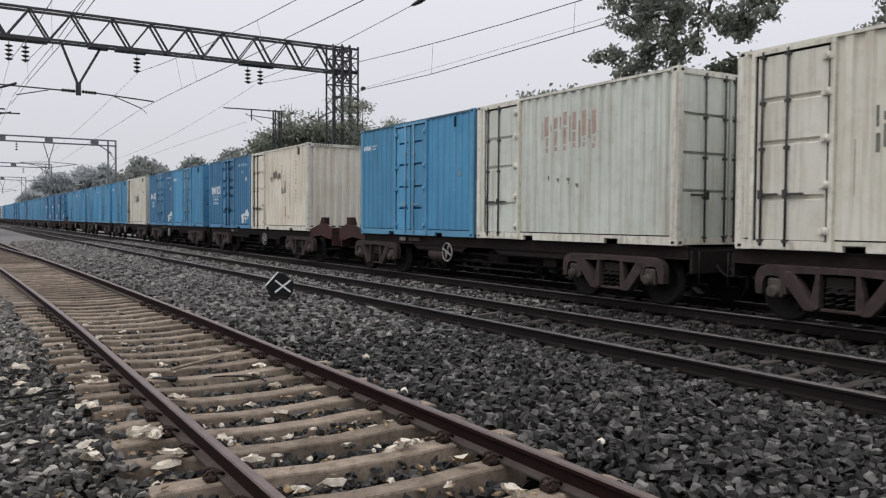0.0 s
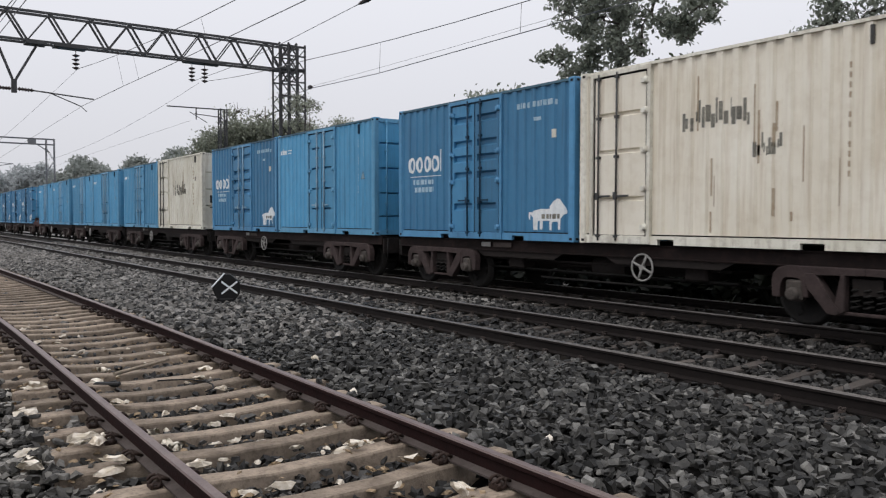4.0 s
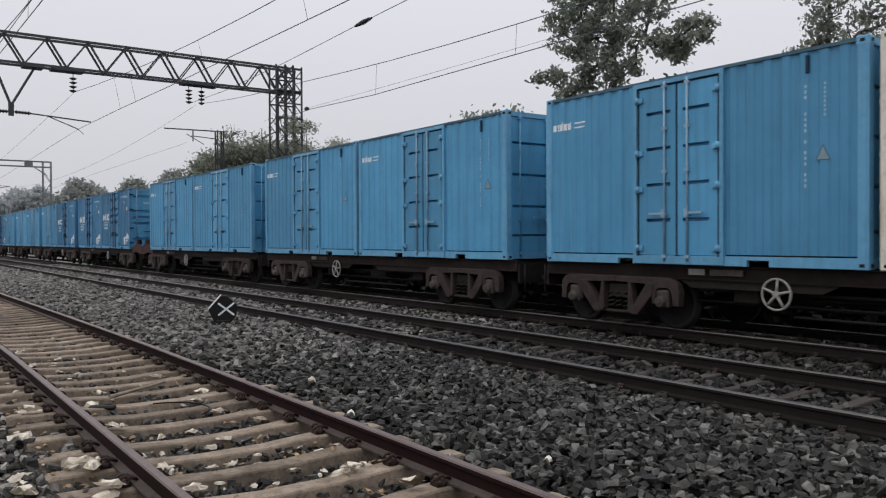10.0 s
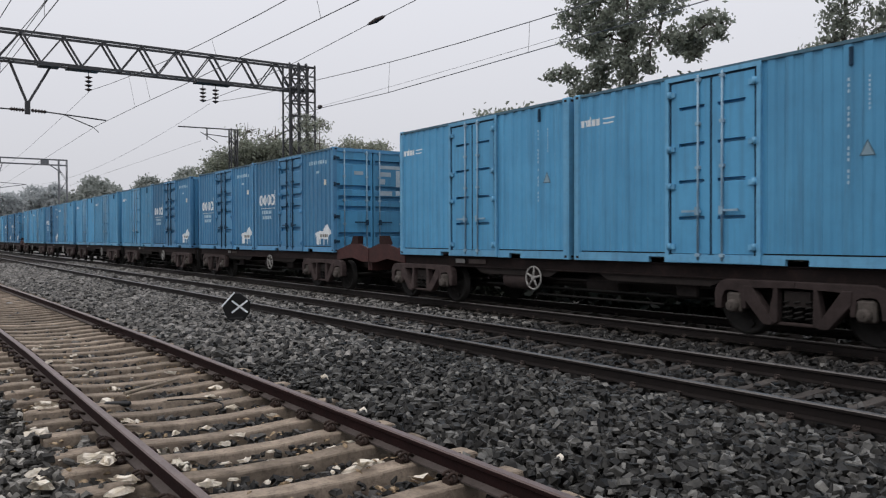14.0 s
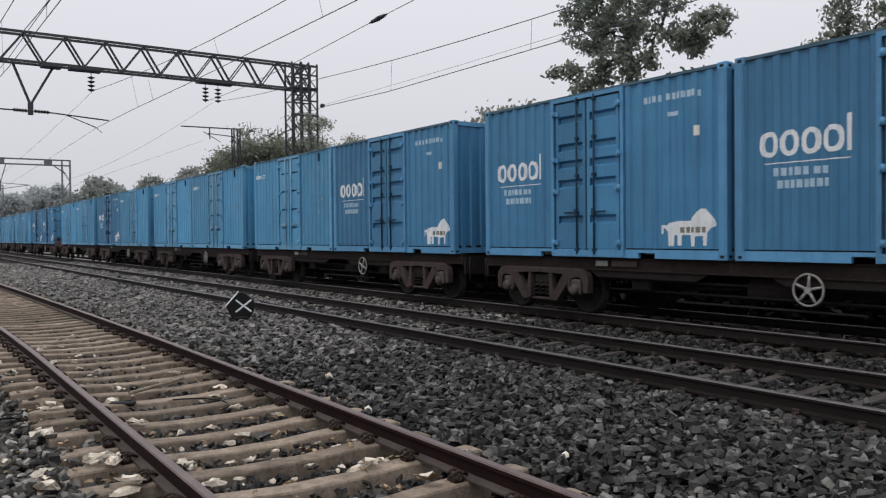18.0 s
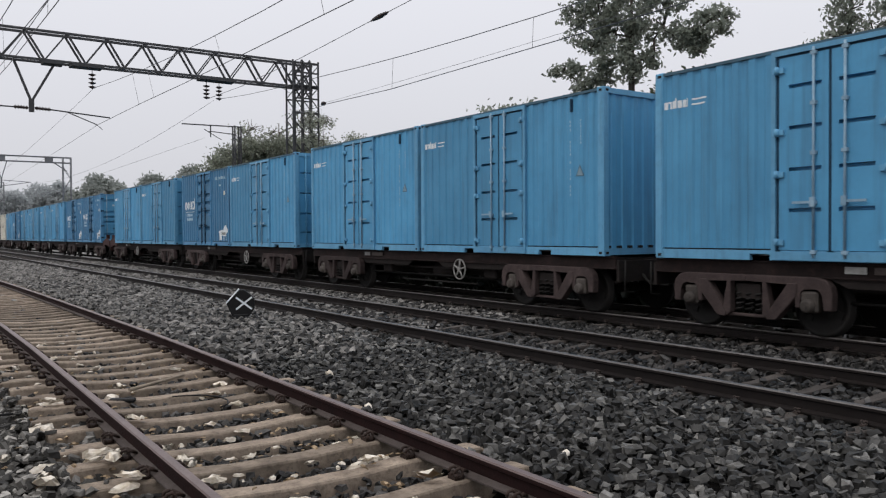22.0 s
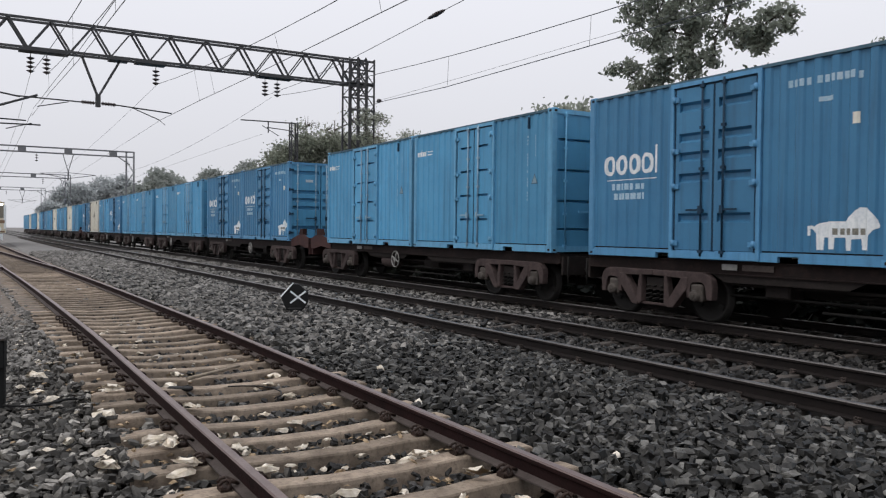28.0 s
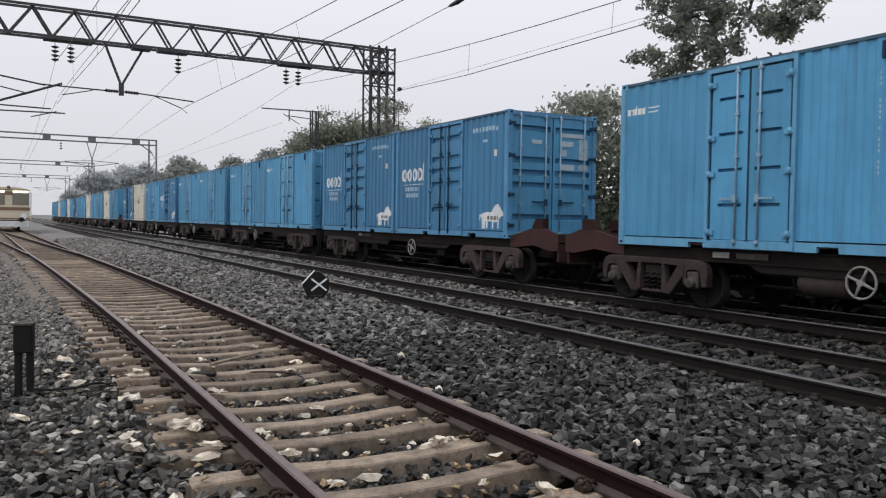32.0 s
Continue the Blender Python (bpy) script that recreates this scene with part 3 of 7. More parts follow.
RAIL_HALF_PROFILE = [(0.0335, -0.012), (0.0335, -0.036), (0.0095, -0.05), (0.009, -0.125), (0.068, -0.142), (0.068, -0.156)]


def rail_mesh(line, side, top, foot):
    """A flat-bottomed rail swept along a plan line of (x, y)."""
    bm = bmesh.new()
    half = [(0.027, 0.0)] + RAIL_HALF_PROFILE
    prof = half + [(-x, z) for x, z in half[::-1]]
    rings = [[bm.verts.new((x + px, y, pz)) for px, pz in prof] for x, y in line]
    n = len(prof)
    for a, b in zip(rings, rings[1:]):
        for k in range(n):
            f = bm.faces.new((a[k], a[(k + 1) % n], b[(k + 1) % n], b[k]))
            f.material_index = 1 if k in (n - 1, 0, n - 2) else 2 if k in (4, 5, 7, 8) else 0
    bm.faces.new(rings[0])
    bm.faces.new(rings[-1][::-1])
    return mesh_of("rail", bm, side, top, foot)


def sleeper_mesh(length, width, dip, mat):
    bm = bmesh.new()
    h = length / 2
    rings = []
    for fx, wz, dz in ((-1, 0.92, 0.012), (-0.97, 1.0, 0.0), (-0.72, 1.0, 0.0), (-0.5, 1.0, 0.004), (-0.2, 0.94, dip), (0.2, 0.94, dip), (0.5, 1.0, 0.004), (0.72, 1.0, 0.0), (0.97, 1.0, 0.0), (1, 0.92, 0.012)):
        w = width / 2 * wz
        top = -dz
        rings.append([bm.verts.new((fx * h, y, z)) for y, z in ((-w, -0.22), (-w * 0.9, top - 0.014), (-w * 0.82, top), (w * 0.82, top), (w * 0.9, top - 0.014), (w, -0.22))])
    for a, b in zip(rings, rings[1:]):
        for k in range(5):
            bm.faces.new((a[k], a[k + 1], b[k + 1], b[k]))
    bm.faces.new(rings[0])
    bm.faces.new(rings[-1][::-1])
    return mesh_of("sleeper", bm, mat)


def clip_mesh(mat):
    bm = bmesh.new()
    for y in (-0.035, 0.03):
        ring = [(0.045 + 0.034 * math.cos(0.9 * k), y + 0.004 * k, 0.028 + 0.034 * math.sin(0.9 * k)) for k in range(8)]
        pipe(bm, ring, 0.0115, 6)
    pipe(bm, [(0.02, -0.035, 0.058), (-0.03, -0.02, 0.03), (-0.045, 0.02, 0.022), (0.02, 0.05, 0.058)], 0.0115, 6)
    box(bm, 0.0, 0.08, -0.045, 0.045, -0.02, 0.012)
    return mesh_of("rail_clip", bm, mat)


def build_track(label, middle, ys, sleepers, length, side, top, sleeper_mat, single_to, lift):
    root = thing("railway_track", label, "railway track", kind="structure")
    for s in (-1, 1):
        part("rail", rail_mesh([(middle(y) + s * RAIL_HALF, y) for y in ys], side, top, "rail_foot" if side == "rust_rail" else side), "", root)
    me = sleeper_mesh(length, 0.215 if sleeper_mat == "sleeper" else 0.165, 0.03, sleeper_mat)
    clip = clip_mesh("clip" if sleeper_mat == "sleeper" else "clip_pale")
    rng = random.Random(len(label))
    far = bmesh.new()
    for y in sleepers:
        if y < single_to:
            ob = part("sleeper", me, "", root, at=(middle(y) + rng.uniform(-0.06, 0.06), y, -0.162 + lift + rng.uniform(-0.008, 0.004)))
            ob.rotation_euler = (rng.uniform(-0.02, 0.02), 0, rng.uniform(-0.018, 0.018))
            if 1.5 < y < 16:
                for s in (-1, 1):
                    for q in (-1, 1):
                        c = part("rail_clip", clip, "", root, at=(middle(y) + s * RAIL_HALF + q * 0.075, y + rng.uniform(-0.015, 0.015), -0.147))
                        c.rotation_euler = (0, 0, 0 if q > 0 else math.pi)
                        c.scale = (0.95, 1.0, 0.95) if sleeper_mat == "sleeper" else (0.6, 0.5, 0.6)
        else:
            x, w = middle(y), 0.12
            box(far, x - length / 2, x + length / 2, y - w, y + w, -0.3, -0.165 + lift + rng.uniform(-0.006, 0.004))
    if far.verts:
        tagged(part("distant_sleepers", far, sleeper_mat, root), kind="stuff")
    return root


def track_line(y0, y1):
    return list(np.concatenate([np.arange(y0, 60, 2.0), np.arange(60, y1, 12.0), [y1]]))


def silt_bed():
    """Trodden silt that buries the near track's sleepers little by little."""
    rng = np.random.default_rng(8)
    us = np.array([-3.2, -2.4, -1.9, -1.6, -1.4, -1.2, -1.02, -0.72, -0.5, -0.25, 0.0, 0.25, 0.5, 0.72, 1.02])
    uz = np.array([-0.43, -0.32, -0.23, -0.185, -0.172, -0.172, -0.18, -0.176, -0.175, -0.186, -0.19, -0.186, -0.176, -0.178, -0.2])
    ys = np.concatenate([np.arange(9.5, 40, 0.15), np.arange(40, 150, 1.0)])
    gy, gu = np.meshgrid(ys, us, indexing="ij")
    gx = np.array([near_mid(y) for y in ys])[:, None] + gu
    gz = uz[None, :] + rng.normal(0, 0.009, gy.shape) - 0.12 * np.clip((18 - gy) / 6, 0, 1) - 0.11 * (np.abs(gu) < 0.8) * np.clip((37 - gy) / 14, 0, 1)
    n, m = gy.shape
    i, j = np.meshgrid(np.arange(n - 1), np.arange(m - 1), indexing="ij")
    a = (i * m + j).ravel()
    f = np.stack([a, a + 1, a + m + 1, a + m], -1)
    f = f[(gy.ravel()[a] > 20) | (np.abs(gu.ravel()[a] + 0.1) > 0.85)]
    me = raw_mesh("soil", np.stack([gx, gy, gz], -1).reshape(-1, 3), f, "silt")
    me.polygons.foreach_set("use_smooth", np.ones(len(me.polygons), bool))
    tagged(new("soil", me), "grey-brown trodden silt over the near track's sleepers", "ground", kind="structure")


silt_bed()
build_track("near track with rusty rails on brown stained sleepers", near_mid, track_line(-40, 600), [y for y in NEAR_SLEEPERS], 2.76, "rust_rail", "rust_top", "sleeper", 45, 0.0)
build_track("second track with dark rails and worn shiny heads", lambda y: MID, track_line(-60, 900), MID_SLEEPERS, 2.7, "dark_rail", "worn_top", "sleeper_grey", 30, 0.0)
build_track("goods train's track with dark rails in ballast", lambda y: FAR, track_line(-60, 900), [y for y in MID_SLEEPERS if y < 40], 2.7, "dark_rail", "worn_top", "sleeper_grey", 16, -0.02)
build_track("branch track that leaves the near track at the points", branch_mid, [y for y in track_line(-40, 300) if y >= 33], [33.3 + 0.6 * k for k in range(60)], 2.7, "rust_rail", "rust_top", "sleeper", 33, 0.003)


# ---- the goods train ----
CL, CW, CH, DECK = 6.06, 2.66, 3.05, 1.075   # container length, width, height; height of the wagon's floor
PITCH = 0.28                                 # of the corrugation
RIDGE = {"plain": 0.024, "logo": 0.032}      # its depth by style
SHEET = {"deep": 0.042}                      # depth of the sheet now being made
HALF = CW / 2


def groove(s):
    """Depth of the corrugated sheet at s metres along it."""
    q = s % PITCH
    d = SHEET["deep"]
    return float(np.interp(q, (0, 0.105, 0.135, 0.25, 0.28), (0, 0, d, d, 0)))


def breaks(a, b):
    out = {round(a, 4), round(b, 4)}
    k = math.floor(a / PITCH)
    while k * PITCH < b:
        for q in (0, 0.105, 0.135, 0.25):
            s = k * PITCH + q
            if a < s < b:
                out.add(round(s, 4))
        k += 1
    return sorted(out)


def side_strip(bm, y0, y1, z0, z1, x, out, lift=0.0):
    """A strip of the corrugated side at x; out is -1 for the near side."""
    ys = breaks(y0, y1)
    row = [[bm.verts.new((x - out * (groove(y) - lift), y, z)) for z in (z0, z1)] for y in ys]
    for a, b in zip(row, row[1:]):
        bm.faces.new((a[0], b[0], b[1], a[1]))


def end_strip(bm, x0, x1, z0, z1, y, out):
    xs = breaks(x0 + 5, x1 + 5)
    row = [[bm.verts.new((x - 5, y - out * groove(x), z)) for z in (z0, z1)] for x in xs]
    for a, b in zip(row, row[1:]):
        bm.faces.new((a[0], b[0], b[1], a[1]))


def decal_rects(bm, rects, x=-HALF + 0.012):
    for y0, y1, z0, z1 in rects:
        side_strip(bm, y0, y1, z0, z1, x, -1, 0.004)


def casting_mesh(mat):
    bm = bmesh.new()
    rounded(bm, -0.085, 0.085, -0.09, 0.09, -0.06, 0.06, 0.012)
    # black plates stand for the shade inside the casting's holes
    box(bm, -0.088, -0.08, -0.035, 0.035, -0.022, 0.022, 1)
    box(bm, -0.035, 0.035, -0.093, -0.085, -0.022, 0.022, 1)
    return mesh_of("corner_casting", bm, mat, "black_steel")


def lock_rod(parent, x, y, z0, z1, axis, mat):
    """A door's upright locking rod with its brackets."""
    bm = bmesh.new()
    tube(bm, (x, y, z0), (x, y, z1), 0.019, n=6)
    for k in range(5):
        z = z0 + 0.08 + (z1 - z0 - 0.16) * k / 4
        if axis == "x":
            box(bm, x - 0.02, x + 0.04, y - 0.04, y + 0.04, z - 0.025, z + 0.025)
        else:
            box(bm, x - 0.04, x + 0.04, y - 0.02, y + 0.04, z - 0.025, z + 0.025)
    return part("lock_rod", bm, mat, parent)


def side_door(root, style, mat, frame_mat, y0, y1, rods, bare_rods=False):
    """The doors in the near long side, both leaves with ribs, hinges, rods and handles."""
    x = -HALF - 0.012
    z0, z1 = 0.14, CH - 0.12
    bm = bmesh.new()
    for a, b in ((y0 - 0.07, y0), (y1, y1 + 0.07)):
        box(bm, x - 0.012, x + 0.09, a, b, 0.02, CH - 0.05)
    box(bm, x - 0.012, x + 0.09, y0, y1, CH - 0.12, CH - 0.05)
    box(bm, x - 0.012, x + 0.09, y0, y1, 0.02, 0.14)
    part("door_frame", bm, frame_mat, root)
    ym = (y0 + y1) / 2
    strips = [(a, b, 0.14, CH - 0.12, 0.02) for a, b in ((y0, y0 + 0.06), (y1 - 0.06, y1)) + (((ym - 0.05, ym + 0.05),) if style != "end" else ())]
    strips += [(y0, y1, a, b, 0.022) for a, b in ((0.14, 0.18), (CH - 0.17, CH - 0.12))]
    for a, b, c, d, dip in strips:
        bm = bmesh.new()
        box(bm, x + dip, x + 0.1 - dip, a, b, c, d)
        part("door_seal", bm, "black_steel" if style == "end" else "seal_blue", root, "dark rubber door seal")
    rod_mat = "rod_blue" if bare_rods else {"end": "rod", "ribbed": "seal_blue"}.get(style, "rod_blue")
    leaves = ((y0 + 0.045, ym - 0.022, 1), (ym + 0.022, y1 - 0.045, -1)) if style != "end" else ((y0 + 0.04, y1 - 0.04, 1),)
    z0, z1 = z0 + 0.022, z1 - 0.035
    for a, b, s in leaves:
        bm = bmesh.new()
        if style == "ribbed":
            zs = [z0, 0.62, 0.66, 0.74, 0.78, 1.3, 1.34, 1.42, 1.46, 1.66, 1.7, 1.78, 1.82, 1.98, 2.02, 2.1, 2.14, 2.5, 2.54, 2.62, 2.66, z1]
        elif style == "plain":
            zs = [z0] + [h + d for h in (0.75, 1.33, 1.92, 2.5) for d in (-0.05, -0.035, 0.0, 0.005)] + [z1]
        else:
            zs = [z0, 0.74, 0.765, 0.8, 0.825, 1.56, 1.585, 1.62, 1.645, 2.2, 2.225, 2.26, 2.285, z1]
        deep = {"ribbed": 0.066, "plain": 0.1}.get(style, 0.05)
        e = {"ribbed": (0.07, 0.07), "plain": (0.15, 0.1)}.get(style, (0.03, 0.03))
        ia, ib = (a + e[0], b - e[1]) if s > 0 else (a + e[1], b - e[0])
        for p, q in ((a, ia), (ib, b)):
            box(bm, x + 0.012, x + 0.125, p, q, z0, z1)
        cols = []
        for i, z in enumerate(zs):
            k = (i - 1) % 4
            d = deep if (0 < i < len(zs) - 1 and k in (1, 2)) else 0.0
            cols.append([bm.verts.new((x + 0.012 + d, y, z)) for y in (ia, ib)])
        for p, q in zip(cols, cols[1:]):
            bm.faces.new((p[0], p[1], q[1], q[0]))
        door = part("door", bm, mat, root)
        edge = a if s > 0 else b
        bm = bmesh.new()
        tube(bm, (x - 0.02, edge - s * 0.02, -0.055), (x - 0.02, edge - s * 0.02, 0.055), 0.034, n=8)
        box(bm, x - 0.022, x + 0.014, edge - 0.085, edge + 0.085, -0.04, 0.04)
        hinge = mesh_of("hinge", bm, frame_mat)
        for z in (0.27, 1.24, 1.84, 2.72) if style != "end" else (0.3, 0.95, 1.6, 2.25, 2.75):
            part("hinge", hinge, "", door, at=(0, 0, z))
        ry = (b - 0.2 if s > 0 else a + 0.2) if style != "end" else None
        for yy in ((ry,) if ry else rods):
            lock_rod(door, x - 0.02, yy, 0.06, CH - 0.08, "x", rod_mat)
        for yy in ((ry,) if ry else rods):
            bm = bmesh.new()
            d = -s if style != "end" else -1
            box(bm, x - 0.05, x - 0.03, min(yy, yy + d * 0.3), max(yy, yy + d * 0.3), 0.815, 0.85)
            box(bm, x - 0.06, x - 0.025, yy - 0.035, yy + 0.035, 0.77, 0.9)
            part("handle", bm, rod_mat, door, "door handle bar")


def end_wall(root, style, mat, frame_mat, y, out):
    x0, x1, z0, z1 = -HALF + 0.12, HALF - 0.12, 0.14, CH - 0.1
    if style == "corrugated":
        bm = bmesh.new()
        end_strip(bm, x0, x1, z0, z1, y + out * 0.0, out)
        part("end_wall", bm, mat, root)
        return
    bars = [0.51, 1.28, 1.58, 1.89, 2.64] if style == "louvred" else [0.95, 1.6, 2.27] if frame_mat == "rod" else [0.5, 1.1, 1.75, 2.4]
    for a, b, s in ((x0, -0.02, 1), (0.02, x1, -1)):
        bm = bmesh.new()
        zs = [z0]
        for z in bars:
            w = 0.075 if style == "louvred" else 0.03
            zs += [z - w, z - w + 0.03, z + w - 0.008, z + w]
        zs.append(z1)
        cols = []
        for i, z in enumerate(zs):
            d = (0.1 if style == "louvred" else 0.08) if (0 < i < len(zs) - 1 and (i - 1) % 4 in (1, 2)) else 0.0
            cols.append([bm.verts.new((x, y - out * d, z)) for x in (a + 0.06, b - 0.06)])
        for p, q in zip(cols, cols[1:]):
            bm.faces.new((p[0], p[1], q[1], q[0]))
        for p, q in ((a, a + 0.06), (b - 0.06, b)):
            box(bm, p, q, y - 0.004, y + 0.085, z0, z1)
        # louvred ends take the lighter blue, sky light painted onto this side
        door = part("end_door", bm, "sky_blue" if style == "louvred" else mat, root)
        for xx in ((a + 0.58, b - 0.1) if s > 0 else (a + 0.12, b - 0.58)) if frame_mat == "rod" else (a + 0.25, b - 0.2) if s > 0 else (a + 0.2, b - 0.25):
            lock_rod(door, xx, y + out * 0.03, 0.06, CH - 0.06, "y", "rod_blue" if style == "louvred" else frame_mat)
        bm = bmesh.new()
        xx = (a + b) / 2 if frame_mat == "rod" else b - 0.2 if s > 0 else a + 0.2
        box(bm, min(xx, xx - s * 0.4), max(xx, xx - s * 0.4), y - 0.07, y - 0.045, 0.86, 0.9)
        box(bm, xx - 0.04, xx + 0.04, y - 0.08, y - 0.03, 0.8, 0.95)
        part("handle", bm, "rod" if frame_mat == "rod" else "seal_blue" if style == "louvred" else frame_mat, door, "door handle bar")
        if style == "louvred":
            edge = a if s > 0 else b
            for z in (0.32, 1.05, 1.98, 2.74):
                bm = bmesh.new()
                box(bm, min(edge - s * 0.1, edge + s * 0.09), max(edge - s * 0.1, edge + s * 0.09), y - 0.05, y - 0.005, z - 0.035, z + 0.035)
                tube(bm, (edge - s * 0.08, y - 0.05, z - 0.06), (edge - s * 0.08, y - 0.05, z + 0.06), 0.03, n=6)
                part("hinge", bm, "seal_blue", door, "dark hinge arm")


def end_plates(root, style, y):
    """Small notices on the front end's doors."""
    if style == "louvred":
        spots = ((-0.48, 2.33, 0.3, 0.1), (0.58, 2.53, 0.72, 0.1), (0.42, 2.32, 0.4, 0.13), (0.33, 2.1, 0.18, 0.16), (0.93, 2.2, 0.26, 0.5), (0.45, 1.75, 0.42, 0.14), (0.93, 1.76, 0.28, 0.14))
        for x, z, w, h in spots:
            bm = bmesh.new()
            box(bm, x - w / 2, x + w / 2, y - 0.014, y - 0.006, z - h / 2, z + h / 2)
            part("notice_plate", bm, "worn_plate", root, "worn pale notice plate")
    else:
        bm = bmesh.new()
        rounded(bm, 0.42, 0.58, y - 0.012, y - 0.004, 1.93, 2.13, 0.003)
        part("notice_plate", bm, "worn_plate", root, "worn pale notice plate")
        bm = bmesh.new()
        bm.faces.new([bm.verts.new((0.5 + dx, y - 0.006, 1.38 + dz)) for dx, dz in ((-0.11, 0), (0.11, 0), (0, 0.2))])
        part("warning_sign", bm, "sign_tan", root, "small tan triangular warning sign")


def blocks(y, z, h, spec):
    """Plain upright blocks in a row along -y, read from the rear to the front end."""
    out = []
    for width, low, high, gap in spec:
        out.append((y - width, y, z + low * h, z + high * h))
        y -= width + gap
    return out


def ring_mark(y, z, w, h, t):
    """A plain rounded ring in narrow upright strips."""
    out, n = [], 26
    for k in range(n):
        a, b = y - w * k / n, y - w * (k + 1) / n
        u = abs((k + 0.5) / n * 2 - 1)
        top = h / 2 * (1 - u ** 2.6) ** (1 / 2.6)
        v = u * w / (w - 2 * t)
        if v < 1:
            hole = (h / 2 - t) * (1 - v ** 2.6) ** (1 / 2.6)
            out += [(b, a, z + h / 2 + hole, z + h / 2 + top), (b, a, z + h / 2 - top, z + h / 2 - hole)]
        else:
            out.append((b, a, z + h / 2 - top, z + h / 2 + top))
    return out


def mark_blocks(y, z):
    """The logo as a row of plain rings and a bar."""
    out = []
    for k in range(4):
        out += ring_mark(y - 0.32 * k, z, 0.29, 0.37, 0.07)
    return out + [(y - 1.37, y - 1.29, z, z + 0.5)]


def beast_mark(bm, y_rear, z0):
    """A plain white four-legged emblem: one band between its back and its belly line, and a tail."""
    w, h = 0.98, 0.6
    back = ((0, 0.1, 0.25, 0.5, 0.6, 0.7, 0.82, 0.94, 1), (0.52, 0.64, 0.68, 0.68, 0.84, 1.0, 0.99, 0.8, 0.6))
    belly = ((0, 0.06, 0.07, 0.16, 0.17, 0.25, 0.26, 0.34, 0.35, 0.5, 0.51, 0.6, 0.61, 0.74, 0.75, 0.84, 0.85, 0.92, 1),
             (0.5, 0.4, 0.0, 0.0, 0.3, 0.3, 0.02, 0.02, 0.3, 0.3, 0.0, 0.0, 0.26, 0.28, 0.02, 0.02, 0.36, 0.48, 0.54))
    cuts = set(belly[0]) | set(back[0]) | {k / 40 for k in range(41)} | {(y_rear - y) / w for y in breaks(y_rear - w, y_rear)}
    row = []
    for a in sorted(min(max(c, 0.0), 1.0) for c in cuts):
        y = y_rear - a * w
        x = -HALF + 0.012 + groove(y) - 0.004
        row.append([bm.verts.new((x, y, z0 + h * float(np.interp(a, *line)))) for line in (belly, back)])
    for p, q in zip(row, row[1:]):
        bm.faces.new((p[0], q[0], q[1], p[1]))
    decal_rects(bm, [(y_rear - 0.02, y_rear + 0.06, z0 + 0.5 * h, z0 + 0.58 * h), (y_rear + 0.055, y_rear + 0.1, z0 + 0.34 * h, z0 + 0.575 * h)])


def ragged(rng, y0, y1, z0, z1, n):
    out = []
    for k in range(n):
        a = y0 + (y1 - y0) * k / n
        b = a + (y1 - y0) / n * rng.uniform(0.45, 0.95)
        c = z0 + (z1 - z0) * rng.uniform(0, 0.45)
        out.append((a, b, c, min(z1, c + (z1 - z0) * rng.uniform(0.25, 0.7))))
    return out


def columns(rng, y0, y1, z0, z1, n):
    """Upright worn bars, each broken once or twice."""
    out = []
    for k in range(n):
        a = y0 + (y1 - y0) * k / n
        b = a + (y1 - y0) / n * rng.uniform(0.2, 0.62)
        lo, hi = z0 + rng.uniform(0, 0.24), z1 - rng.uniform(0, 0.24)
        cut = rng.uniform(lo + 0.1, hi - 0.15)
        out += [(a, b, lo, cut), (a + rng.uniform(0, 0.03), b, cut + rng.uniform(0.02, 0.09), hi)]
    return out


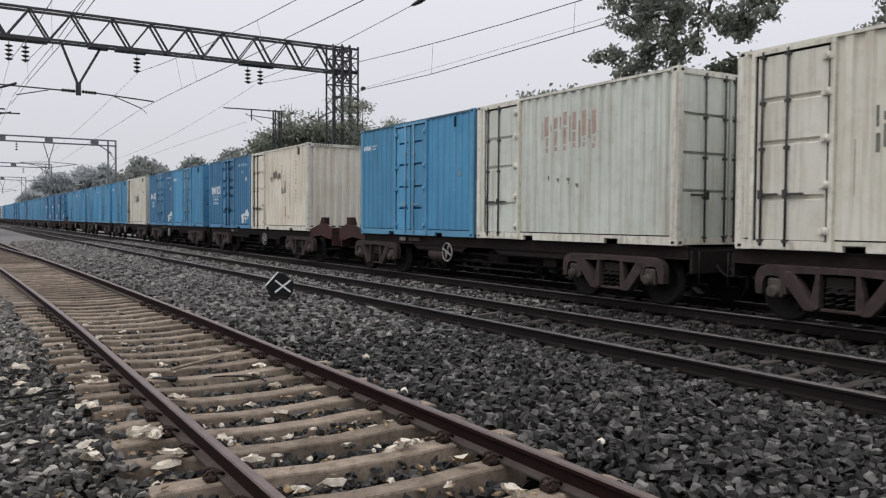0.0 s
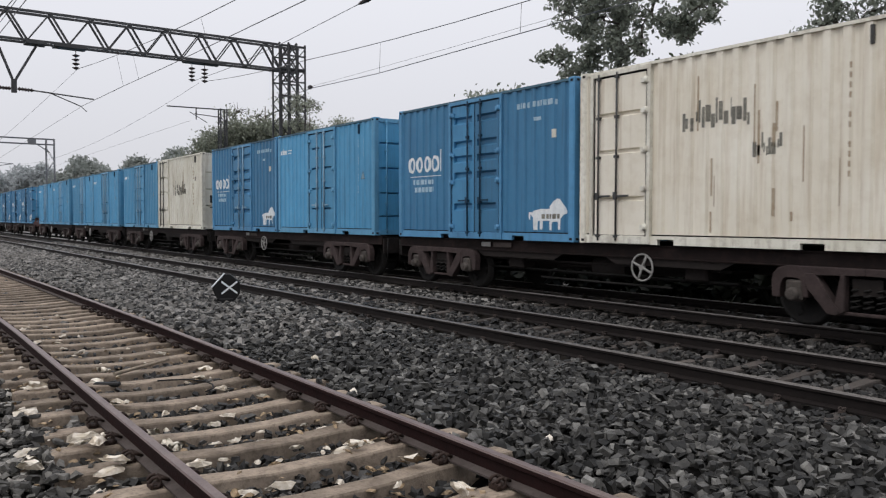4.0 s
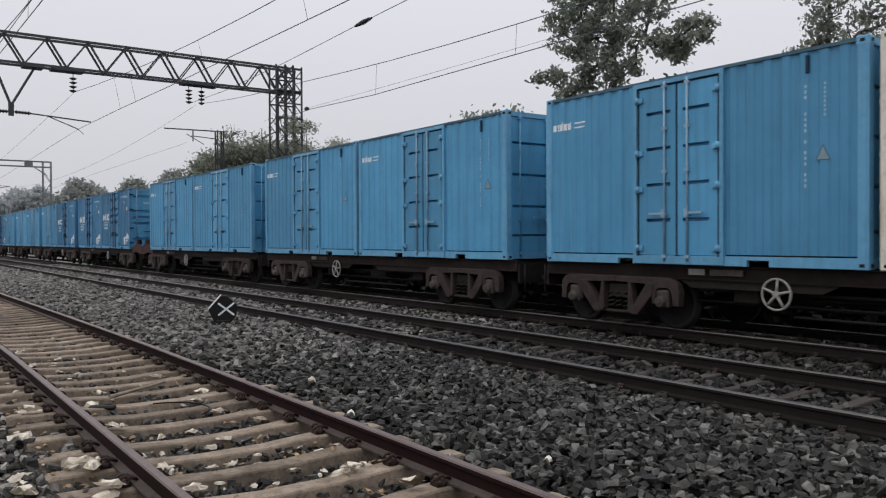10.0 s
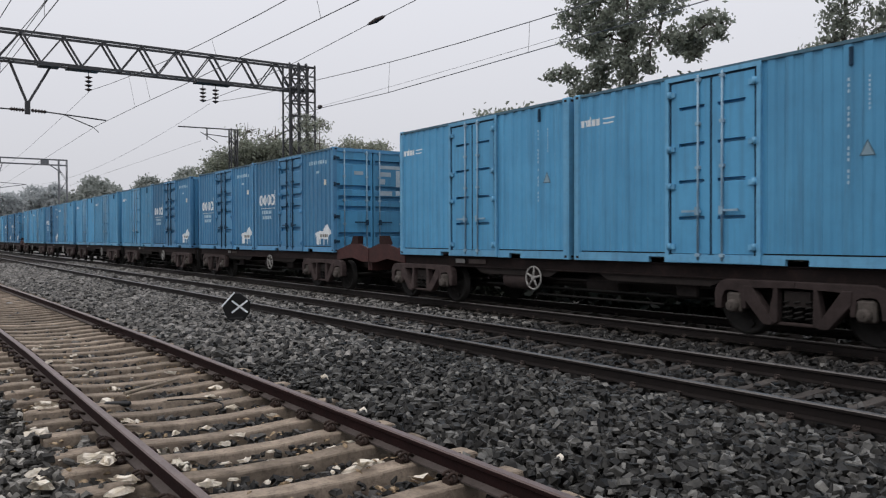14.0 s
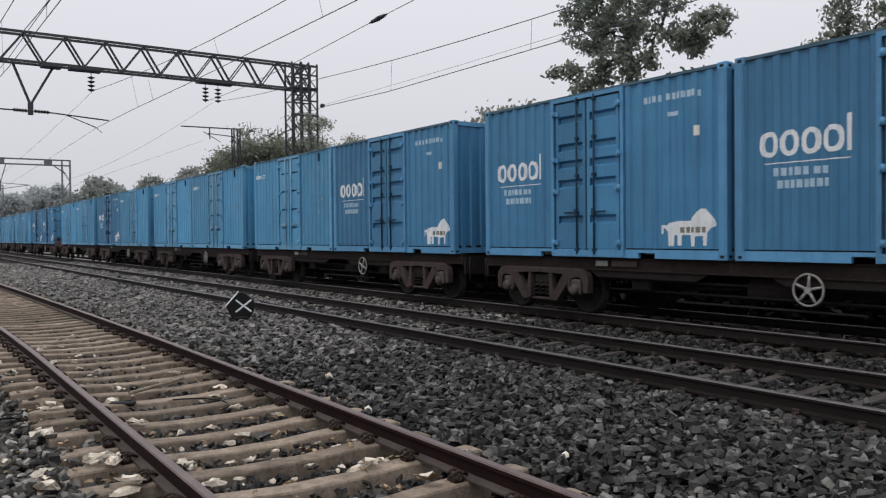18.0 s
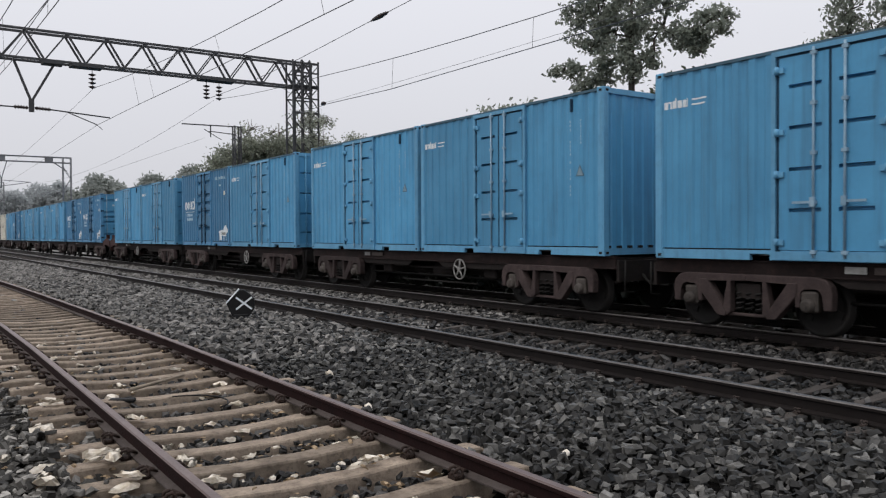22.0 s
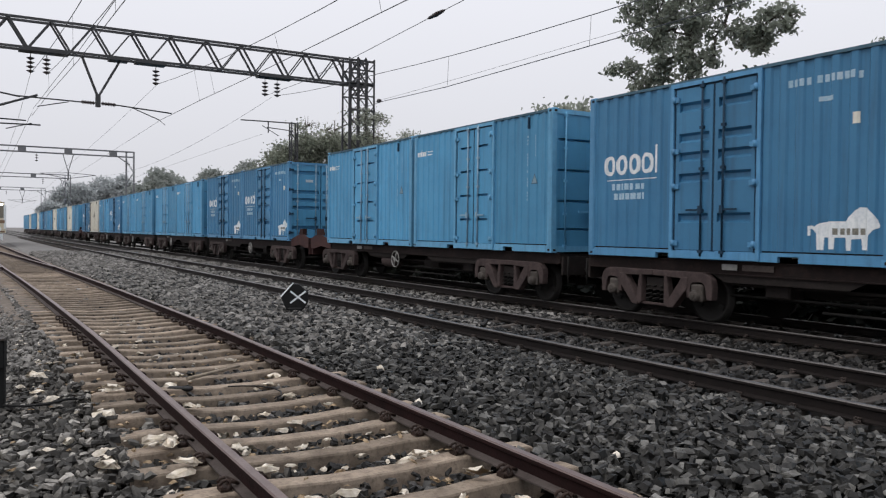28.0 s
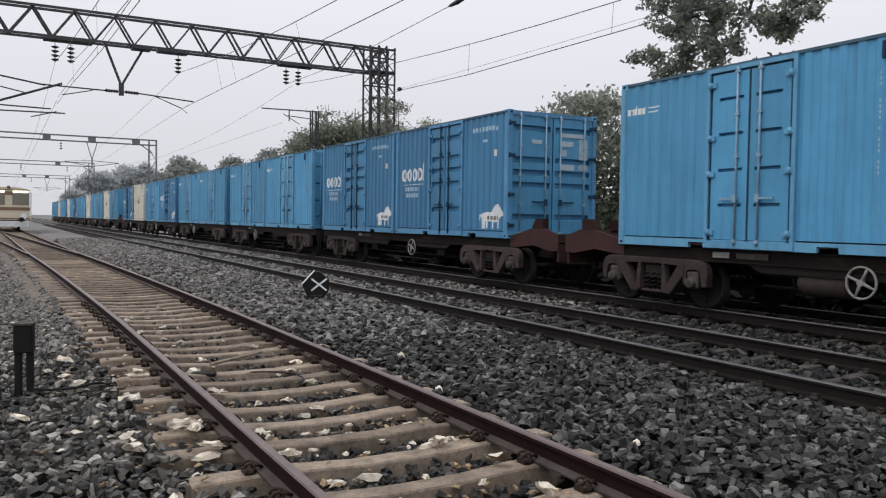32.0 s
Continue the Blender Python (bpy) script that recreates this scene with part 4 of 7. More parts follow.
def container(style, end, bare_rods=False):
    """A twenty-foot container: the origin is at its front end, on the wagon's floor; the doors are in the near side."""
    mat = {"plain": "sky_blue", "logo": "deep_blue", "logo_pale": "sky_blue"}.get(style, "mint" if style == "mint" else "warm_white" if end == "corrugated" else "cream")
    fm = {"plain": "sky_blue_frame", "logo": "deep_blue_frame", "logo_pale": "sky_blue_frame"}.get(style, "cream_frame")
    label, group = {
        "plain": ("light blue corrugated container with double side doors, on a flat wagon", "light blue containers"),
        "logo": ("deep blue corrugated container with white markings, on a flat wagon", "deep blue containers"),
        "mint": ("pale grey-green container with flaking red marking, on a wagon", "cream containers"),
        "cream": ("cream container with scuffed dark marking, on a flat wagon", "cream containers"),
    }[style]
    root = thing("shipping_container", label, "container", group)
    SHEET["deep"] = RIDGE.get(style, 0.042)
    dy0, dy1 = {"plain": (2.23, 3.84), "logo": (2.16, 3.87)}.get(style, (4.5, 5.72))
    x = -HALF + 0.012
    for a, b in ((0.12, dy0 - 0.07), (dy1 + 0.07, CL - 0.12)):
        if b - a > 0.05:
            bm = bmesh.new()
            side_strip(bm, a, b, 0.178, CH - 0.062, x, -1)
            part("side_panel", bm, mat, root)
    bm = bmesh.new()
    side_strip(bm, 0.12, CL - 0.12, 0.14, CH - 0.08, HALF - 0.012, 1)
    part("side_panel", bm, mat, root)
    bm = bmesh.new()
    ys = [0.05 + (CL - 0.1) * k / 40 for k in range(41)]
    rows = [[bm.verts.new((xx, y, CH - 0.03 - (0.02 if k % 4 in (1, 2) else 0.0))) for xx in (-HALF + 0.06, HALF - 0.06)] for k, y in enumerate(ys)]
    for a, b in zip(rows, rows[1:]):
        bm.faces.new((a[0], a[1], b[1], b[0]))
    part("roof", bm, mat, root)
    bm = bmesh.new()
    box(bm, -HALF + 0.055, HALF - 0.055, 0.05, CL - 0.05, 0.11, 0.19)
    part("floor", bm, "under_dark", root)
    post = bmesh.new()
    box(post, -0.06, 0.06, -0.075, 0.075, 0.1, CH - 0.1)
    box(post, -0.067, -0.03, -0.04, 0.05, 0.1, CH - 0.1)
    post = mesh_of("corner_post", post, fm)
    cast = casting_mesh(fm)
    for sx in (-1, 1):
        for yy, sy in ((0.075, 1), (CL - 0.075, -1)):
            p = part("corner_post", post, "", root, at=(sx * (HALF - 0.06), yy, 0))
            p.scale = (-sx, sy, 1)
            for z in (0.06, CH - 0.055):
                c = part("corner_casting", cast, "", root, at=(sx * (HALF - 0.083), yy + sy * 0.012, z))
                c.scale = (-sx, sy, 1)
        bm = bmesh.new()
        box(bm, -0.036, 0.03, 0.15, CL - 0.15, CH - 0.06, CH - 0.012)
        part("top_rail", bm, {"plain": "roof_rail", "logo": "roof_rail"}.get(style, fm), root, at=(sx * (HALF - 0.035), 0, 0))
        bm = bmesh.new()
        edge = [(0.15, 0.155), (0.15, 0.008), (1.42, 0.008), (1.42, 0.1), (1.78, 0.1), (1.78, 0.008), (3.95, 0.008), (3.95, 0.1), (4.28, 0.1), (4.28, 0.008), (CL - 0.15, 0.008), (CL - 0.15, 0.155)]
        prism_x(bm, edge, -0.032, 0.036)
        part("bottom_rail", bm, fm, root, at=(sx * (HALF - 0.04), 0, 0))
    for yy in (0.05, CL - 0.05):
        bm = bmesh.new()
        box(bm, -HALF + 0.12, HALF - 0.12, yy - 0.035, yy + 0.035, CH - 0.11, CH - 0.012)
        part("end_header", bm, fm, root)
        bm = bmesh.new()
        box(bm, -HALF + 0.12, HALF - 0.12, yy - 0.035, yy + 0.035, 0.02, 0.14)
        part("end_sill", bm, fm, root)
    end_wall(root, end, mat, "rod" if style in ("mint", "cream") else fm, 0.04, -1)
    bm = bmesh.new()
    end_strip(bm, -HALF + 0.12, HALF - 0.12, 0.14, CH - 0.1, CL - 0.04, 1)
    part("end_wall", bm, mat, root)
    side_door(root, {"plain": "plain", "logo": "ribbed"}.get(style, "end"), mat, fm, dy0, dy1, (5.16, 5.58), bare_rods)
    if end != "corrugated":
        end_plates(root, end, 0.04)
    if style == "cream" and end == "doors":
        bm = bmesh.new()
        rounded(bm, -1.0, -0.8, 0.022, 0.034, 1.06, 1.36, 0.004)
        part("notice_plate", bm, "rod", root, "dark notice plate")
    rng = random.Random(style + end)
    if style in ("plain", "cream"):
        for yy in (0.84, CL - 0.3) if style == "cream" else (0.84,):
            bm = bmesh.new()
            rounded(bm, -HALF - 0.02, -HALF + 0.05, yy - 0.022, yy + 0.022, CH - 0.36, CH - 0.11, 0.008)
            part("lashing_bar", bm, "seal_blue" if style != "cream" else "rod", root, "dark upright lashing bar")
    if style == "cream" and end == "corrugated":
        for k in range(14):
            bm = bmesh.new()
            xx = -1.05 + 0.1 * k + (0.65 if k > 6 else 0.0)
            box(bm, xx, xx + 0.045, 0.006, 0.02, CH - 0.085, CH - 0.035)
            part("vent_slot", bm, "rod", root, "dark vent slot")
    if style == "plain":
        bm = bmesh.new()
        decal_rects(bm, blocks(5.88, 2.44, 0.17, [(0.06, 0, 0.7, 0.01), (0.035, 0.55, 0.7, 0.0), (0.03, 0, 0.7, 0.02), (0.07, 0, 0.7, 0.0), (0.025, 0, 1, 0.02), (0.07, 0, 0.7, 0.02), (0.07, 0, 0.7, 0.015), (0.025, 0, 0.8, 0.0)]))
        decal_rects(bm, [(5.08, 5.33, 2.45, 2.475), (5.05, 5.33, 2.53, 2.555)])
        part("word_mark", bm, "marking", root, "small white word mark in plain blocks")
        bm = bmesh.new()
        for k in range(19):
            if k not in (3, 4, 9, 11, 15):
                decal_rects(bm, [(0.86, 0.886, 2.49 - 0.076 * k, 2.535 - 0.076 * k)])
        tagged(part("number_marking", bm, "faded_mark", root, "faded white upright row of small marks"), kind="stuff")
        bm = bmesh.new()
        for k in range(8):
            decal_rects(bm, [(0.585, 0.605, 2.5 - 0.06 * k, 2.535 - 0.06 * k)])
        tagged(part("number_marking", bm, "faded_mark", root, "faded white upright row of small marks"), kind="stuff")
        for mat2, r, z, name, lift in (("roof_rail", 0.11, 1.48, "sign_border", 0.003), ("sign_tan", 0.085, 1.495, "warning_sign", 0.006)):
            bm = bmesh.new()
            v = [bm.verts.new((-HALF + 0.012 - lift, 0.62 + dy, z + dz)) for dy, dz in ((-r, 0), (r, 0), (0, r * 2.05))]
            bm.faces.new(v)
            sign = part(name, bm, mat2, root, "small tan triangular warning sign" if name == "warning_sign" else "dark border of the warning sign")
    if style == "logo":
        bm = bmesh.new()
        decal_rects(bm, mark_blocks(5.64, 1.52))
        decal_rects(bm, [(4.28, 5.58, 1.42, 1.435)])
        part("logo", bm, "marking", root, "white logo in plain blocks")
        bm = bmesh.new()
        decal_rects(bm, blocks(5.42, 1.24, 0.13, [(0.08, 0, 0.9, 0.03)] * 4 + [(0.08, 0, 0.9, 0.1)] + [(0.08, 0, 0.8, 0.03)] * 2))
        decal_rects(bm, blocks(5.36, 1.06, 0.13, [(0.07, 0, 0.9, 0.03)] * 8))
        tagged(part("logo_line", bm, "faded_mark", root, "faded white short lines under the logo"), kind="stuff")
        bm = bmesh.new()
        beast_mark(bm, 1.2, 0.22)
        beast = part("beast_emblem", bm, "marking", root, "plain white four-legged emblem")
        for k in range(5):
            bm = bmesh.new()
            decal_rects(bm, [(0.42 + 0.1 * k, 0.49 + 0.1 * k, 0.44, 0.53)], -HALF + 0.009)
            part("emblem_bar", bm, "worn_mark", beast)
        bm = bmesh.new()
        decal_rects(bm, blocks(1.66, 2.62, 0.12, [(0.07, 0, 0.9, 0.03)] * 4 + [(0.01, 0, 0.01, 0.08)] + [(0.07, 0, 0.9, 0.03)] * 6))
        decal_rects(bm, [(0.5, 0.55, 2.6, 2.7), (0.92, 1.14, 2.35, 2.42)])
        tagged(part("number_marking", bm, "faded_mark", root, "faded white row of small marks"), kind="stuff")
        bm = bmesh.new()
        decal_rects(bm, [(0.53, 0.62, 1.98, 2.14)])
        part("data_plate", bm, "cream", root, "small cream data plate")
    if style == "mint":
        bm = bmesh.new()
        for k in range(6):
            y = 2.12 + 0.285 * k
            z0, z1, cut = 1.84 + rng.uniform(-0.06, 0.04), 2.56 + rng.uniform(-0.05, 0.07), rng.uniform(2.02, 2.3)
            decal_rects(bm, [(y - 0.085, y + 0.075, cut + 0.04, z1), (y - 0.07, y + rng.uniform(0.0, 0.08), z0 + 0.12, cut), (y - rng.uniform(0.03, 0.08), y + 0.06, z0, z0 + 0.09), (y + 0.1, y + 0.13, cut - rng.uniform(0.0, 0.2), z1 - rng.uniform(0.05, 0.2))])
        part("flaking_marking", bm, "rust_mark", root, "flaking red painted marking")
        bm = bmesh.new()
        for y, z in ((3.46, 1.3), (3.15, 1.24), (2.84, 1.24), (2.57, 1.12)):
            decal_rects(bm, [(y - 0.05, y + 0.04, z - 0.02, z + 0.035), (y - 0.04, y - 0.005, z - rng.uniform(0.04, 0.09), z - 0.02)])
        part("scuff", bm, "worn_mark", root, "dark scuffs in the paint")
    if style == "cream":
        bm = bmesh.new()
        if end == "doors":
            decal_rects(bm, columns(rng, 2.2, 3.95, 1.28, 2.05, 13))
            decal_rects(bm, ragged(rng, 2.2, 3.3, 1.4, 1.9, 9))
            decal_rects(bm, [(0.82, 0.86, 1.96, 2.12)])
        else:
            decal_rects(bm, ragged(rng, 2.6, 3.85, 1.72, 2.3, 16))
            decal_rects(bm, ragged(rng, 2.1, 2.55, 1.34, 1.7, 9))
        tagged(part("scuffed_marking", bm, "worn_mark", root, "scuffed dark painted marking"), kind="stuff")
        bm = bmesh.new()
        decal_rects(bm, [(a, a + rng.uniform(0.015, 0.04), z, z + rng.uniform(0.12, 0.9)) for a, z in [(rng.uniform(0.2, 4.3), rng.uniform(0.2, 2.0)) for k in range(16)]])
        decal_rects(bm, [(1.105, 1.13, 1.0 + 0.13 * k, 1.08 + 0.13 * k) for k in range(12) if k not in (4, 7)])
        tagged(part("rust_streak", bm, "rust_streak", root, "thin brown rust streaks in the paint"), kind="stuff")
    return root


# ---- wagons ----
WR, WB = 0.42, 2.0     # wheel radius, wheelbase of a bogie


def side_frame_mesh():
    """A cast side frame: a top bar that curves down over both axle boxes, two slanting arms and two three-cornered windows."""
    tmp = bmesh.new()
    half = [(1.33, 0.4), (1.345, 0.62), (1.32, 0.74), (1.25, 0.82), (1.12, 0.86)]
    arch = [(0.87, 0.42), (0.87, 0.66), (0.93, 0.7), (1.1, 0.71), (1.17, 0.68), (1.21, 0.6), (1.215, 0.4)]
    for s in (-1, 1):
        outer = half + [(0.0, 0.86), (0.0, 0.76), (0.72, 0.755), (0.8, 0.68), (0.79, 0.42)] + arch
        prism_x(tmp, [(s * y, z) for y, z in (outer if s > 0 else outer[::-1])], -0.07, 0.08)
        arm = [(0.69, 0.77), (0.83, 0.77), (0.82, 0.58), (0.5, 0.22), (0.36, 0.21), (0.33, 0.28), (0.4, 0.36)]
        prism_x(tmp, [(s * y, z) for y, z in (arm if s > 0 else arm[::-1])], -0.085, 0.07)
        post = [(0.27, 0.77), (0.33, 0.77), (0.41, 0.36), (0.34, 0.22), (0.27, 0.27)]
        prism_x(tmp, [(s * y, z) for y, z in (post if s > 0 else post[::-1])], -0.075, 0.065)
    prism_x(tmp, [(-0.36, 0.22), (-0.34, 0.27), (0.34, 0.27), (0.36, 0.22)], -0.02, 0.06)
    bmesh.ops.bevel(tmp, geom=tmp.edges[:], offset=0.012, segments=1, affect="EDGES")
    return mesh_of("side_frame", tmp, "bogie")


def spring_mesh():
    bm = bmesh.new()
    pts = [(0.06 * math.cos(k * 0.9), 0.06 * math.sin(k * 0.9), 0.3 + 0.011 * k) for k in range(30)]
    pipe(bm, pts, 0.016, 5)
    return mesh_of("coil_spring", bm, "black_steel")


def axle_box_mesh():
    bm = bmesh.new()
    rounded(bm, -0.07, 0.07, -0.13, 0.13, 0.36, 0.66, 0.03)
    lathe_x(bm, [(-0.15, 0.06), (-0.145, 0.085), (-0.09, 0.1), (0.0, 0.1)], 14, cz=0.46)
    lathe_x(bm, [(-0.165, 0.03), (-0.14, 0.03)], 6, cz=0.46)
    return mesh_of("axle_box", bm, "axle_cap")


def wheelset_mesh():
    bm = bmesh.new()
    for s in (-1, 1):
        prof = [(s * 0.8, 0.44), (s * 0.825, 0.445), (s * 0.835, 0.42), (s * 0.93, 0.415), (s * 0.93, 0.36), (s * 0.88, 0.34), (s * 0.87, 0.16), (s * 0.92, 0.14), (s * 0.92, 0.07)]
        lathe_x(bm, prof if s > 0 else prof, 28)
        for k in range(3):
            a = k * math.tau / 3
            box(bm, *sorted((s * 0.885, s * 0.9)), 0.26 * math.cos(a) - 0.05, 0.26 * math.cos(a) + 0.05, 0.26 * math.sin(a) - 0.05, 0.26 * math.sin(a) + 0.05)
    tube(bm, (-1.1, 0, 0), (1.1, 0, 0), 0.075, n=10)
    return mesh_of("wheelset", bm, "black_steel")


def brake_wheel_mesh(spokes):
    bm = bmesh.new()
    n, R, r = 24, 0.225, 0.018
    rings = []
    for k in range(n):
        a = k * math.tau / n
        c, s = math.cos(a), math.sin(a)
        rings.append([bm.verts.new((r * math.cos(q * math.tau / 6), (R + r * math.sin(q * math.tau / 6)) * c, (R + r * math.sin(q * math.tau / 6)) * s)) for q in range(6)])
    for k in range(n):
        for q in range(6):
            bm.faces.new((rings[k][q], rings[k][(q + 1) % 6], rings[(k + 1) % n][(q + 1) % 6], rings[(k + 1) % n][q])).smooth = True
    for k in range(spokes):
        a = k * math.tau / spokes + 0.4
        tube(bm, (0.0, 0, 0), (0, R * math.cos(a), R * math.sin(a)), 0.026, 0.018, 6)
    lathe_x(bm, [(-0.03, 0.05), (0.03, 0.05)], 10)
    return mesh_of("brake_wheel", bm, "wheel_white")


WMESH = {}


def wagon(ends, brake_at, spokes):
    """A low flat wagon, 12.2 m of floor; the origin is on the rail under the front of its load. ends: which ends have the long brown platform of a set's end."""
    root = thing("flat_wagon", "dark brown low container flat wagon with two bogies" if not any(ends) else "red-brown low flat wagon with sloped end platform", "wagon", "flat wagons")
    y0, y1 = (-1.85 if ends[0] else -0.25), 12.21 + (1.85 if ends[1] else 0.25)
    bogies = (0.88 if ends[0] else 1.65, 11.4 if ends[1] else 10.56)
    bm = bmesh.new()
    box(bm, -0.25, 0.25, y0 + 0.1, y1 - 0.1, 0.62, 1.0)
    box(bm, -0.4, 0.4, 3.6, 8.6, 0.5, 0.66)
    part("centre_sill", bm, "under_dark", root)
    for s in (-1, 1):
        bm = bmesh.new()
        pts = [(s * 1.06, 0.845), (s * 1.2, 0.845), (s * 1.2, 0.86), (s * 1.17, 0.865), (s * 1.17, 1.05), (s * 1.2, 1.055), (s * 1.2, 1.07), (s * 1.06, 1.07), (s * 1.06, 1.05), (s * 1.14, 1.045), (s * 1.14, 0.87), (s * 1.06, 0.865)]
        prism_y(bm, pts, -0.15, 12.36)
        part("side_sill", bm, "sill", root)
        for a, b in ((2.85, 5.6), (6.6, 9.35)):
            bm = bmesh.new()
            prism_x(bm, [(a, 0.86), (b, 0.86), (b - 0.3, 0.72), (a + 0.3, 0.72)], s * 1.15 - 0.015, s * 1.15 + 0.015)
            part("sill_web", bm, "under_dark", root)
    bm = bmesh.new()
    box(bm, -1.13, 1.13, -0.06, 0.06, 0.9, 1.045)
    bearer = mesh_of("cross_bearer", bm, "under_dark")
    for k in range(13):
        part("cross_bearer", bearer, "", root, at=(0, 0.1 + k, 0))
    for e, yb, s in ((ends[0], 0.0, -1), (ends[1], 12.21, 1)):
        bm = bmesh.new()
        ye = yb + s * (1.82 if e else 0.22)
        box(bm, -1.15, 1.15, *sorted((ye, ye - s * 0.06)), 0.62, 1.0)
        part("headstock", bm, "wagon_brown" if e else "under_dark", root)
        if e:
            for q in (-1, 1):
                bm = bmesh.new()
                pts = [(0.0, 0.86), (0.0, 1.12), (0.08, 1.16), (0.88, 1.335), (1.35, 1.335), (1.84, 1.2), (1.84, 0.86), (1.55, 0.84), (0.9, 0.95)]
                pts = [(yb + s * a, z) for a, z in pts]
                prism_x(bm, pts if s < 0 else pts[::-1], q * 1.17 - 0.02, q * 1.17 + 0.02)
                box(bm, *sorted((q * 1.15, q * 1.02)), *sorted((yb + s * 0.9, yb + s * 1.34)), 1.31, 1.333)
                part("end_side_plate", bm, "wagon_brown", root, "red-brown sloped side plate")
                bm = bmesh.new()
                pts = [(0.86, 1.33), (1.0, 1.55), (1.28, 1.55), (1.28, 1.33)]
                pts = [(yb + s * a, z) for a, z in pts]
                prism_x(bm, pts if s < 0 else pts[::-1], *sorted((q * 1.195, q * 1.03)))
                part("stop_block", bm, "stop_brown", root, "dark red-brown wedge-shaped stop block")
            for a in (0.7, 1.1, 1.5):
                bm = bmesh.new()
                y = yb + s * a
                box(bm, -1.14, 1.14, y - 0.04, y + 0.04, 1.06, 1.19)
                beam_part = part("platform_beam", bm, "wagon_brown", root)
                # the light on the beam's top edge, laid on as a paler strip
                bm = bmesh.new()
                box(bm, -1.14, 1.14, y - 0.05, y + 0.05, 1.193, 1.205)
                part("beam_cap", bm, "axle_cap", beam_part, "paler strip painting the beam's lit top edge")
            bm = bmesh.new()
            box(bm, -1.14, 1.14, *sorted((yb + s * 0.4, yb + s * 1.75)), 1.02, 1.05)
            part("end_platform", bm, "under_dark", root)
        bm = bmesh.new()
        tube(bm, (0, ye, 0.8), (0, ye + s * 0.42, 0.8), 0.09, n=8)
        rounded(bm, -0.14, 0.14, *sorted((ye + s * 0.36, ye + s * 0.58)), 0.66, 0.95, 0.03)
        part("coupler", bm, "black_steel", root)
        for q in (0.55, -0.55):
            bm = bmesh.new()
            pts = [Vector((q, ye, 0.75))]
            for k in range(5):
                pts.append(pts[-1] + Vector((0, s * 0.1, -0.11 + 0.05 * k)))
            pipe(bm, pts, 0.025)
            part("brake_hose", bm, "black_steel", root)
        if not e:
            for q in (-1.1, 1.1):
                bm = bmesh.new()
                pipe(bm, [(q, ye + s * 0.1, 1.0), (q, ye + s * 0.1, 0.45), (q * 0.8, ye + s * 0.1, 0.43)], 0.018)
                part("hand_rail", bm, "black_steel", root)
    for key, make in (("side", side_frame_mesh), ("spring", spring_mesh), ("box", axle_box_mesh), ("wheels", wheelset_mesh), ("b4", lambda: brake_wheel_mesh(4)), ("b5", lambda: brake_wheel_mesh(5))):
        if key not in WMESH:
            WMESH[key] = make()
    for yc in bogies:
        bm = bmesh.new()
        box(bm, -1.2, 1.2, -0.2, 0.2, 0.5, 0.72)
        bmesh.ops.create_cone(bm, cap_ends=True, segments=16, radius1=0.3, radius2=0.3, depth=0.12, matrix=Matrix.Translation((0, 0, 0.76)))
        bogie = part("bogie", bm, "under_dark", root, "cast steel bogie", at=(0, yc, 0))
        for s in (-1, 1):
            f = part("side_frame", WMESH["side"], "", bogie, at=(s * 1.2, 0, 0))
            f.scale = (-s, 1, 1)
            for w in (-0.17, 0.0, 0.17):
                part("coil_spring", WMESH["spring"], "", bogie, at=(s * 1.16, w, 0))
            for w in (-1, 1):
                c = part("axle_box", WMESH["box"], "", bogie, "grey axle box with round cap", at=(s * 1.2, w * WB / 2, 0))
                c.scale = (-s, 1, 1)
        for w in (-1, 1):
            ws = part("wheelset", WMESH["wheels"], "", bogie)
            ws.matrix_parent_inverse = Matrix.Translation((0, w * WB / 2, WR))
    bw = part("brake_wheel", WMESH["b%d" % spokes], "", root, "whitewashed hand brake wheel", at=(-1.22, brake_at, 0.69))
    bm = bmesh.new()
    tube(bm, (0, 0, 0), (1.0, 0, 0), 0.025, n=6)
    part("brake_spindle", bm, "black_steel", bw)
    bm = bmesh.new()
    tube(bm, (-0.75, 5.3, 0.62), (-0.75, 6.1, 0.62), 0.19, n=14)
    tube(bm, (-0.75, 6.1, 0.62), (-0.75, 7.2, 0.6), 0.03, n=6)
    part("brake_cylinder", bm, "under_dark", root)
    for a in (3.5, 7.95):
        bm = bmesh.new()
        rounded(bm, -1.02, -0.65, a, a + 0.45, 0.5, 0.8, 0.03)
        part("equipment_box", bm, "under_dark", root)
    for a, b in ((9.65, 10.0), (8.88, 9.5)) if ends[1] else ((8.78, 9.08), (8.1, 8.68)):
        bm = bmesh.new()
        box(bm, -1.206, -1.2, a, b, 0.925, 1.02)
        part("data_plate", bm, "wheel_white" if b - a < 0.4 else "rail_foot", root, "small grimy white data plate" if b - a < 0.4 else "dull grey data plate")
    if ends[1]:
        bm = bmesh.new()
        lathe = [(brake_at + 0.22, 0.05), (brake_at + 0.25, 0.15), (brake_at + 0.32, 0.2), (brake_at + 1.05, 0.2), (brake_at + 1.12, 0.15), (brake_at + 1.15, 0.05)]
        for (ya, ra), (yz, rz) in zip(lathe, lathe[1:]):
            tube(bm, (-0.95, ya, 0.62), (-0.95, yz, 0.62), ra, rz, 16, False)
        part("air_reservoir", bm, "bogie", root, "dusty brown round air reservoir")
    for x, z, a, b in ((-0.9, 0.5, 3.0, 9.2), (-1.0, 0.36, 4.2, 7.4), (-0.3, 0.42, 2.0, 10.2)):
        bm = bmesh.new()
        tube(bm, (x, a, z), (x, b, z), 0.022, n=6)
        part("brake_pipe", bm, "black_steel", root)
